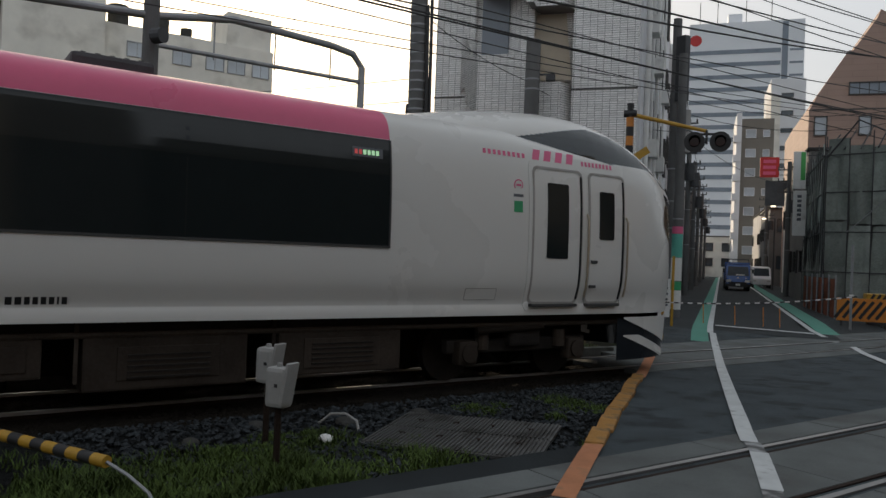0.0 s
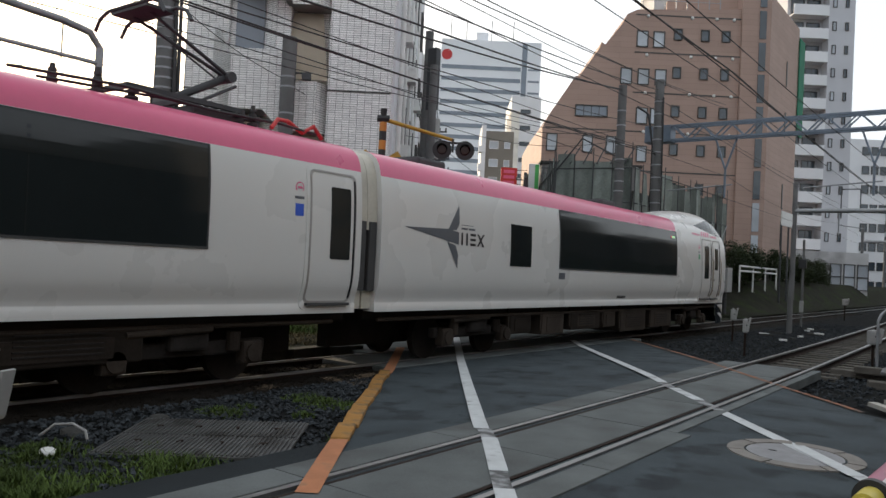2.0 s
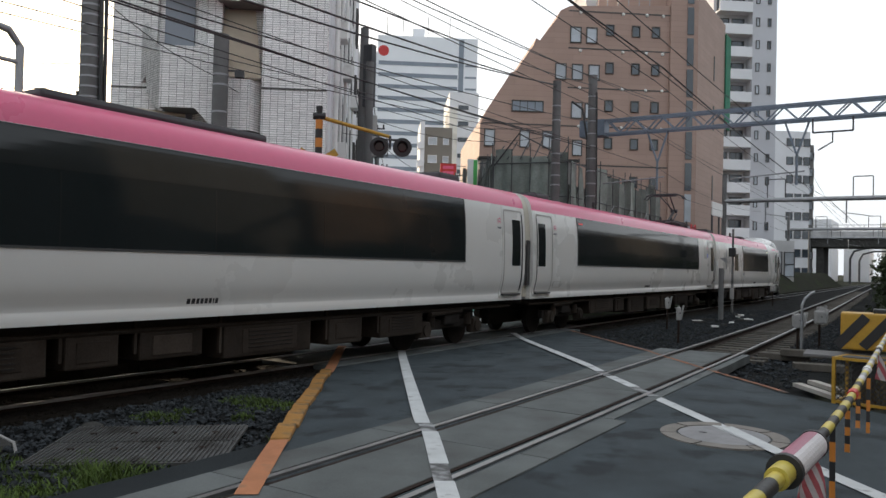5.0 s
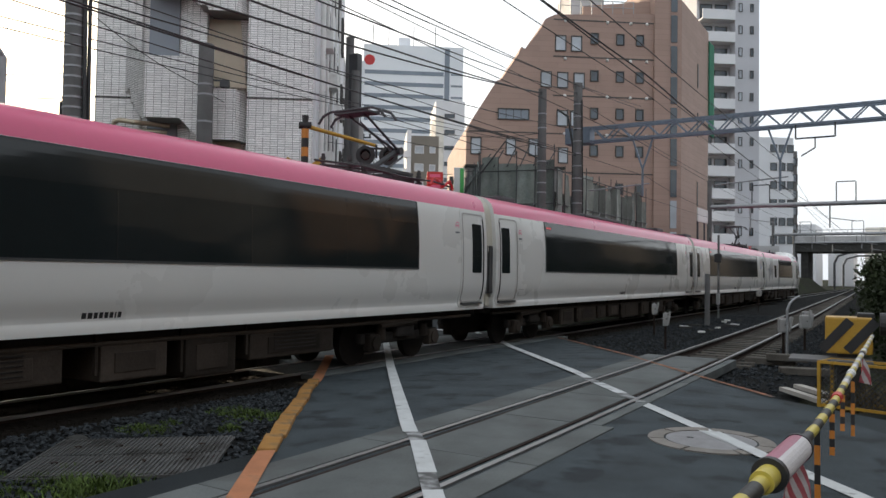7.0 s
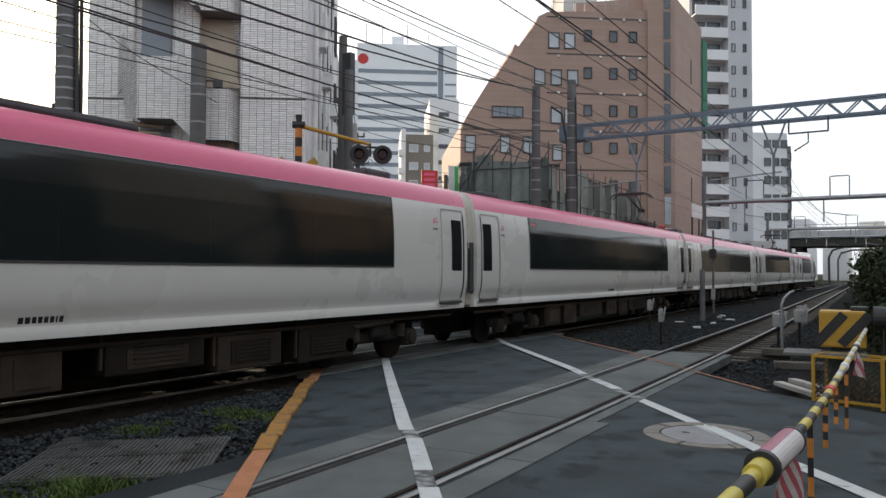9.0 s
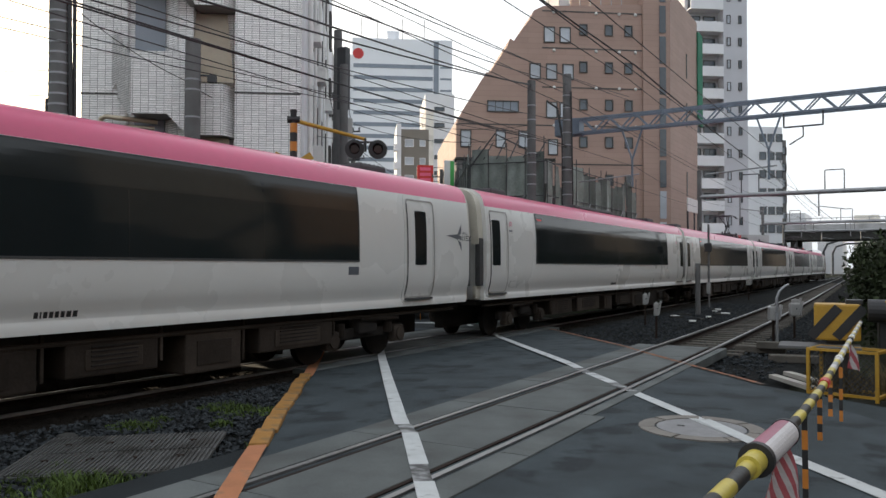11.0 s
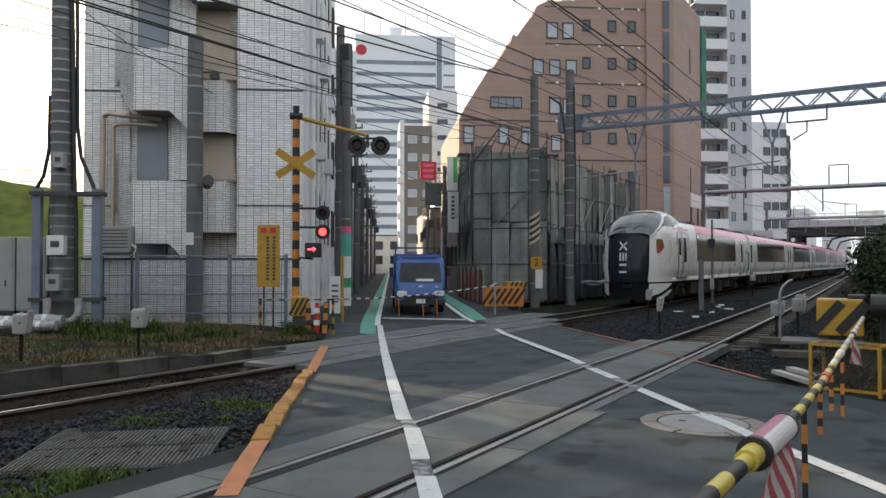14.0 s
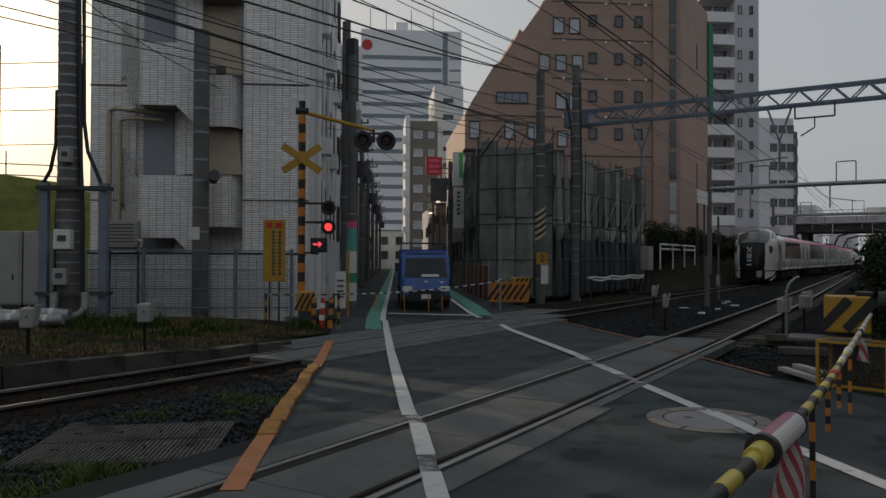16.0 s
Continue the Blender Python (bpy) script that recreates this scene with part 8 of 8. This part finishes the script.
for x in (0, 0.85):
    for y in (0, 0.5):
        bm = B()
        box(bm, x, y, 0.3, 0.042, 0.042, 0.66)
        part("upright", bm, YELLOW, cg)
for z in (0.61, 0.03):
    for a, b in (((0, 0), (0.85, 0)), ((0, 0.5), (0.85, 0.5)), ((0, 0), (0, 0.5)), ((0.85, 0), (0.85, 0.5))):
        bm = B()
        bar(bm, (*a, z), (*b, z), 0.036)
        part("rail", bm, YELLOW, cg)
bm = B()
for i in range(22):
    t_ = -0.6 + i * 0.07
    for s in (1, -1):
        x0, x1 = max(0.02, t_ if s > 0 else t_), min(0.83, t_ + 0.55)
        if x1 > x0:
            z0, z1 = 0.05 + (x0 - t_), 0.05 + (x1 - t_)
            if s < 0:
                z0, z1 = 0.65 - z0, 0.65 - z1
            rod(bm, (x0, -0.005 * s, z0), (x1, -0.005 * s, z1), 0.005, seg=4)
ob = part("wire_mesh", bm, STEEL_D, cg)
ob["kind"] = "stuff"
blades("dry_grass", "tangle of dry weeds inside and behind the yellow cage", "dry grass", DRYGRASS, 2600, tufts(field(-1.8, -0.6, 11.7, 13.2, 12, 0.15, 0.35), -0.12), (0.15, 0.5))
blades("shrub", "dark green bushy hedge beside the near track", "shrub", LEAF, 26000, tufts(field(-2.0, 2.5, 15, 60, 90, 0.4, 0.9), -0.1), (0.2, 0.9))


def bush(x, y, z, r, seed):
    r_ = random.Random(seed)
    ob = thing("shrub", "dark green leafy shrub on the railway bank", "shrub", pose(x, y, z), "shrubs on the bank")
    bm = B()
    for i in range(5):
        rod(bm, (0, 0, -0.3), (r_.uniform(-r, r) * 0.6, r_.uniform(-r, r) * 0.6, r * 1.1), 0.05, 0.02, 6)
    part("stem", bm, WALL_DARK, ob)
    vs, fs = [], []
    lumps = [(r_.uniform(-r, r) * 0.7, r_.uniform(-r, r) * 0.7, r_.uniform(0.2, 1.5) * r, r_.uniform(0.3, 0.6) * r) for _ in range(14)]
    for _ in range(5200):
        cx, cy, cz, cr = r_.choice(lumps)
        d = Vector((r_.gauss(0, 1), r_.gauss(0, 1), r_.gauss(0, 1))).normalized() * cr * r_.uniform(0.7, 1.08)
        p = Vector((cx, cy, cz)) + d
        a = Vector((r_.uniform(-1, 1), r_.uniform(-1, 1), r_.uniform(-1, 1))).normalized() * 0.065
        b = a.cross(d).normalized() * 0.04
        k = len(vs)
        vs += [tuple(p + a), tuple(p + b), tuple(p - a), tuple(p - b)]
        fs.append((k, k + 1, k + 2, k + 3))
    me = bpy.data.meshes.new("foliage")
    me.from_pydata(vs, [], fs)
    me.materials.append(LEAF)
    part("foliage", me, None, ob)


for i, (x, y, z, r) in enumerate(((-15.5, 50.5, 1.7, 1.3), (-15.2, 53, 1.8, 1.2), (-15.8, 56, 1.5, 1.1), (-15.4, 66, 1.6, 1.2), (-15.4, 70, 1.7, 1.3), (-15.4, 74, 1.7, 1.2), (-15.8, 79, 1.7, 1.3), (-15.3, 60, 1.7, 1.4), (-15.4, 63, 1.6, 1.2),
                                  (0.1, 15.8, -0.1, 1.1), (-0.2, 18.5, 0.0, 1.2), (-0.5, 21.5, 0.0, 1.25), (-0.6, 24.5, 0.0, 1.3), (-0.7, 28, 0.0, 1.35), (-0.8, 33, 0.0, 1.4), (-1.0, 39, 0, 1.5), (-1.2, 46, 0, 1.6), (-1.6, 54, 0, 1.7), (-1.9, 63, 0, 1.8), (1.6, 17, 0, 1.5), (1.4, 22, 0, 1.6), (1.2, 27, 0, 1.7), (1.0, 34, 0, 1.8))):
    bush(x, y, z, r, i)
bm = B()
rows = []
for y in steps(42.5, 140, 2.5):
    f_ = min(1, max(0, (y - 45) / 9))
    rows.append([bm.verts.new((x, y, -0.3 + (z + 0.3) * f_ + 0.12 * noise.noise((x, y * 0.7, 1)))) for x, z in ((-12.4, -0.25), (-13.2, 0.3), (-14.3, 1.3), (-15, 1.8), (-15.2 if y < 48 else -19, 1.9))])
for a, b in zip(rows[:-1], rows[1:]):
    for j in range(4):
        bm.faces.new((a[j], b[j], b[j + 1], a[j + 1]))
solid("bank", bm, SOIL, "low brown earth bank beside the far track", "ground", "structure", smooth=True)
hr = thing("handrail", "white double handrail along the railway bank", "railing")
for z in (2.3, 2.6):
    bm = B()
    rod(bm, (-14.2, 48, z), (-14.2, 57, z), 0.06)
    part("rail", bm, WHITE, hr)
for y in (48, 51, 54, 57):
    bm = B()
    rod(bm, (-14.2, y, 1.0), (-14.2, y, 2.6), 0.05)
    part("post", bm, WHITE, hr)
ob = thing("equipment_case", "pale grey equipment case beside the sheeted scaffold", "cabinet", pose(-14.0, 44.5, 0))
bm = B()
box(bm, 0, 0, 1.7, 0.5, 0.9, 1.4, None, 0.03)
part("body", bm, BOX_GREY, ob)
bm = B()
rod(bm, (0, 0, -0.3), (0, 0, 1.0), 0.1)
part("post", bm, STEEL_D, ob)
wp = thing("wrapped_pipes", "silver wrapped pipes on a stand beside the scaffold", "pipes")
for i in range(2):
    bm = B()
    tube(bm, [(-13.9, 34.5 + i * 0.2, 0.72 + 0.03 * math.sin(2.2 * k + i)) if k == 0 else (-13.9 + 0.05 * math.sin(k), 34.5 + k * 0.9, 0.72 + 0.04 * math.sin(1.9 * k + i) - 0.12 * i) for k in range(11)], 0.06, 8)
    part("pipe", bm, SILVER, wp)
for y in (35, 38, 41, 43):
    bm = B()
    rod(bm, (-13.9, y, -0.3), (-13.9, y, 0.75), 0.04)
    part("stand", bm, STEEL_D, wp)
ob = thing("sign_board", "pale blank board mounted on the brown wall", "sign", pose(-13.2, 55, 0))
bm = B()
box(bm, 0, 0, 6.0, 0.08, 3.0, 0.95, None, 0.02)
part("board", bm, WHITE, ob)
bm = B()
rod(bm, (-0.1, -1, -0.3), (-0.1, -1, 6), 0.06)
rod(bm, (-0.1, 1, -0.3), (-0.1, 1, 6), 0.06)
part("post", bm, STEEL_D, ob)

# shop signs in the street
for lab, u, n, z0, z1, w, m_ in (("tall green and white projecting shop sign", 44, 4.25, 5.85, 7.8, 0.6, WHITE), ("tall white projecting shop sign with dark writing", 44, 4.3, 3.4, 5.75, 0.62, WHITE),
                                 ("square red shop sign", 70, 4.9, 9.3, 11.0, 1.5, RED), ("blue grey hanging shop banner", 66, 5.4, 6.6, 8.6, 2.2, NET_BLUE)):
    ob = thing("shop_sign", lab, "sign", street(u, n))
    bm = B()
    box(bm, 0, 0, (z0 + z1) / 2, w, 0.12, z1 - z0, None, 0.02)
    bd = part("board", bm, m_, ob)
    for z in (z0 + 0.2, z1 - 0.2):
        bm = B()
        rod(bm, (w / 2, 0, z), (w / 2 + 0.9, 0, z), 0.03)
        part("bracket", bm, STEEL_D, ob)
    if m_ is WHITE and z1 > 7:
        bm = B()
        box(bm, 0.16, -0.065, (z0 + z1) / 2 + 0.2, 0.22, 0.012, (z1 - z0) * 0.75)
        part("green_band", bm, mat("sign_green", (0.08, 0.42, 0.1), 0.5, var=0.08, bump=0), bd)
    elif m_ is WHITE:
        for i in range(6):
            bm = B()
            box(bm, -0.02, -0.065, z1 - 0.3 - i * 0.24, 0.2, 0.012, 0.15)
            part("writing_bar", bm, LOGO_GREY, bd)
    elif m_ is RED:
        for i in range(3):
            bm = B()
            box(bm, 0, -0.065, z0 + 0.35 + i * 0.5, 1.0, 0.012, 0.28)
            part("writing_bar", bm, LOGO_PINK, bd)
for u, n, z in ((62, 4.6, 6.3), (66, 4.3, 5.6)):
    ob = thing("street_lamp", "small lit street lamp on a bracket arm", "street lamp", street(u, n))
    bm = B()
    rod(bm, (0.8, 0, z), (0, 0, z), 0.03)
    rod(bm, (0.8, 0, -0.1), (0.8, 0, z), 0.05)
    part("arm", bm, STEEL_D, ob)
    bm = B()
    box(bm, 0, 0, z - 0.04, 0.3, 0.18, 0.08, None, 0.02)
    part("head", bm, LAMP_WARM, ob)
ob = thing("notice_stand", "narrow white notice stand beside the street", "sign", street(23.2, -1.55, -0.1))
bm = B()
box(bm, 0, 0, 0.8, 0.32, 0.05, 1.1, None, 0.01)
part("board", bm, WHITE, ob)
for i in range(4):
    bm = B()
    box(bm, 0, -0.03, 0.6 + i * 0.16, 0.2, 0.01, 0.06)
    part("writing_bar", bm, LOGO_GREY, ob)
bm = B()
rod(bm, (0.22, 0.05, 0), (0.22, 0.05, 2.0), 0.04)
part("yellow_guard", bm, YELLOW, ob)

# left crossing arm end lying low beside the near track
la = thing("crossing_gate", "yellow and black striped gate arm end beside the grass", "gate arm")
a, b = Vector((-8.0, 0.17, 0.27)), Vector((-6.32, 1.12, 0.22))
k = 16
for i in range(k):
    bm = B()
    rod(bm, a.lerp(b, i / k), a.lerp(b, (i + 1) / k), 0.042, seg=12)
    part("arm_section", bm, (BLACK, YELLOW)[i % 2], la, smooth=True)
bm = B()
tube(bm, [b, b + Vector((0.15, 0.1, -0.06)), b + Vector((0.3, 0.2, -0.15)), b + Vector((0.5, 0.3, -0.4))], 0.012, 6)
part("tip_cord", bm, STEEL, la)
bm = B()
rod(bm, a + Vector((0, 0.05, -0.05)), a + Vector((0, 0.05, -0.6)), 0.04)
part("rest", bm, STEEL_D, la)


# ---------------------------------------------------------------- vehicles
def truck():
    t_ = thing("truck", "bright blue flatbed truck facing the crossing with lights off", "truck")
    bm = B()
    prof = [(0.0, 0.42), (0.02, 0.85), (0.1, 1.02), (0.32, 1.85), (0.42, 1.95), (1.6, 1.98), (1.65, 0.42)]
    prism(bm, prof, 1.66, Matrix(((0, 0, 1, -0.83), (1, 0, 0, 0), (0, 1, 0, 0), (0, 0, 0, 1))))
    bmesh.ops.bevel(bm, geom=[e for e in bm.edges if abs((e.verts[0].co - e.verts[1].co).x) < 0.01], offset=0.07, segments=3, affect="EDGES")
    cab = part("cab", bm, TRUCK_B, t_, smooth=True)
    bm = B()
    vs = [bm.verts.new(p) for p in ((-0.74, 0.105, 1.08), (0.74, 0.105, 1.08), (0.68, 0.275, 1.76), (-0.68, 0.275, 1.76))]
    bm.faces.new(vs)
    bmesh.ops.solidify(bm, geom=bm.faces[:], thickness=0.03)
    part("windscreen", bm, PANE, cab)
    bm = B()
    box(bm, 0.15, 0.1, 1.16, 0.6, 0.01, 0.09, Euler((radians(-14), 0, 0)).to_matrix())
    part("dashboard_card", bm, WHITE, cab)
    bm = B()
    box(bm, 0, -0.02, 0.56, 1.2, 0.06, 0.16, None, 0.02)
    part("grille", bm, BLACK, cab)
    for s in (1, -1):
        bm = B()
        box(bm, s * 0.64, -0.02, 0.7, 0.34, 0.07, 0.19, None, 0.05)
        part("headlight", bm, WHITE, cab)
        bm = B()
        box(bm, s * 1.0, 0.2, 1.45, 0.14, 0.06, 0.3, None, 0.03)
        rod(bm, (s * 0.82, 0.22, 1.6), (s * 1.0, 0.2, 1.55), 0.015, seg=6)
        part("mirror", bm, BLACK, cab)
        bm = B()
        vs = [bm.verts.new((s * 0.838, y, z)) for y, z in ((0.35, 1.12), (1.2, 1.12), (1.2, 1.78), (0.48, 1.78))]
        bm.faces.new(vs)
        bmesh.ops.solidify(bm, geom=bm.faces[:], thickness=0.012)
        part("side_window", bm, PANE, cab)
    bm = B()
    box(bm, 0, 0.02, 0.4, 1.7, 0.14, 0.2, None, 0.03)
    part("bumper", bm, BLACK, cab)
    bm = B()
    box(bm, 0, -0.06, 0.44, 0.32, 0.012, 0.15)
    part("number_plate", bm, WHITE, cab)
    bm = B()
    box(bm, 0, -0.02, 0.95, 0.14, 0.03, 0.06)
    box(bm, 0.55, -0.01, 0.93, 0.12, 0.02, 0.05)
    part("badge", bm, LOGO_SILVER, cab)
    bm = B()
    box(bm, 0, 0.36, 1.99, 1.3, 0.1, 0.05, None, 0.01)
    part("visor", bm, TRUCK_B, cab)
    bm = B()
    box(bm, 0, 1.78, 1.4, 1.75, 0.06, 1.35)
    part("headboard", bm, TRUCK_B, t_)
    bm = B()
    box(bm, 0, 3.7, 0.85, 1.78, 3.8, 0.12)
    bed = part("bed", bm, TRUCK_B, t_)
    for s in (1, -1):
        bm = B()
        box(bm, s * 0.88, 3.7, 1.1, 0.05, 3.8, 0.42)
        part("side_board", bm, TRUCK_B, bed)
    bm = B()
    for s in (1, -1):
        rod(bm, (s * 0.8, 1.8, 2.05), (s * 0.8, 1.8, 2.3), 0.03)
    rod(bm, (-0.8, 1.8, 2.3), (0.8, 1.8, 2.3), 0.03)
    part("ladder_rack", bm, STEEL_D, t_)
    bm = B()
    box(bm, 0, 3.0, 0.6, 0.8, 5.4, 0.2)
    part("chassis", bm, BLACK, t_)
    for y in (0.75, 4.3):
        for s in (1, -1):
            bm = B()
            rod(bm, (s * 0.62, y, 0.36), (s * 0.84, y, 0.36), 0.36, seg=24)
            w_ = part("wheel", bm, TYRE, t_)
            bm = B()
            rod(bm, (s * 0.8, y, 0.36), (s * 0.85, y, 0.36), 0.2, seg=16)
            part("rim", bm, STEEL, w_)
    return t_


blue_truck = truck()
pv = thing("van", "small pale delivery van parked in the street", "van", street(70, 4.6, -0.1))
bm = B()
prism(bm, [(0.0, 0.3), (0.02, 0.8), (0.35, 1.0), (0.75, 1.75), (3.2, 1.85), (3.3, 0.3)], 1.45, Matrix(((0, 0, 1, -0.72), (1, 0, 0, 0), (0, 1, 0, 0), (0, 0, 0, 1))))
bmesh.ops.bevel(bm, geom=bm.edges[:], offset=0.05, segments=2, affect="EDGES")
part("body", bm, APT, pv, smooth=True)
bm = B()
vs = [bm.verts.new(p) for p in ((-0.62, 0.35, 1.02), (0.62, 0.35, 1.02), (0.56, 0.7, 1.68), (-0.56, 0.7, 1.68))]
bm.faces.new(vs)
bmesh.ops.solidify(bm, geom=bm.faces[:], thickness=0.03)
part("windscreen", bm, PANE, pv)
for y in (0.6, 2.7):
    for s in (1, -1):
        bm = B()
        rod(bm, (s * 0.58, y, 0.27), (s * 0.74, y, 0.27), 0.27, seg=20)
        part("wheel", bm, TYRE, pv)
for s in (1, -1):
    bm = B()
    box(bm, s * 0.55, 0.0, 0.62, 0.24, 0.05, 0.14, None, 0.02)
    part("headlight", bm, SILVER, pv)


# ---------------------------------------------------------------- movement
TRUCK_ROWS = [(0, 60.0), (1, 55.5), (2, 51.0), (3, 46.5), (4, 42.3), (5, 38.4), (6, 34.8), (7, 31.7), (8, 29.2), (9, 27.5), (10, 26.7), (11, 26.5), (16, 26.5)]


def motions():
    for car, (dy, turn) in zip(train, TRAIN_OFFSETS):
        walk(car, [(t, pose(FAR_X, s + dy, 0, 0, 0, turn)) for t, s in TRAIN_ROWS])
    walk(blue_truck, [(t, street(u, sn(1.12, u), -0.1)) for t, u in TRUCK_ROWS])


motions()
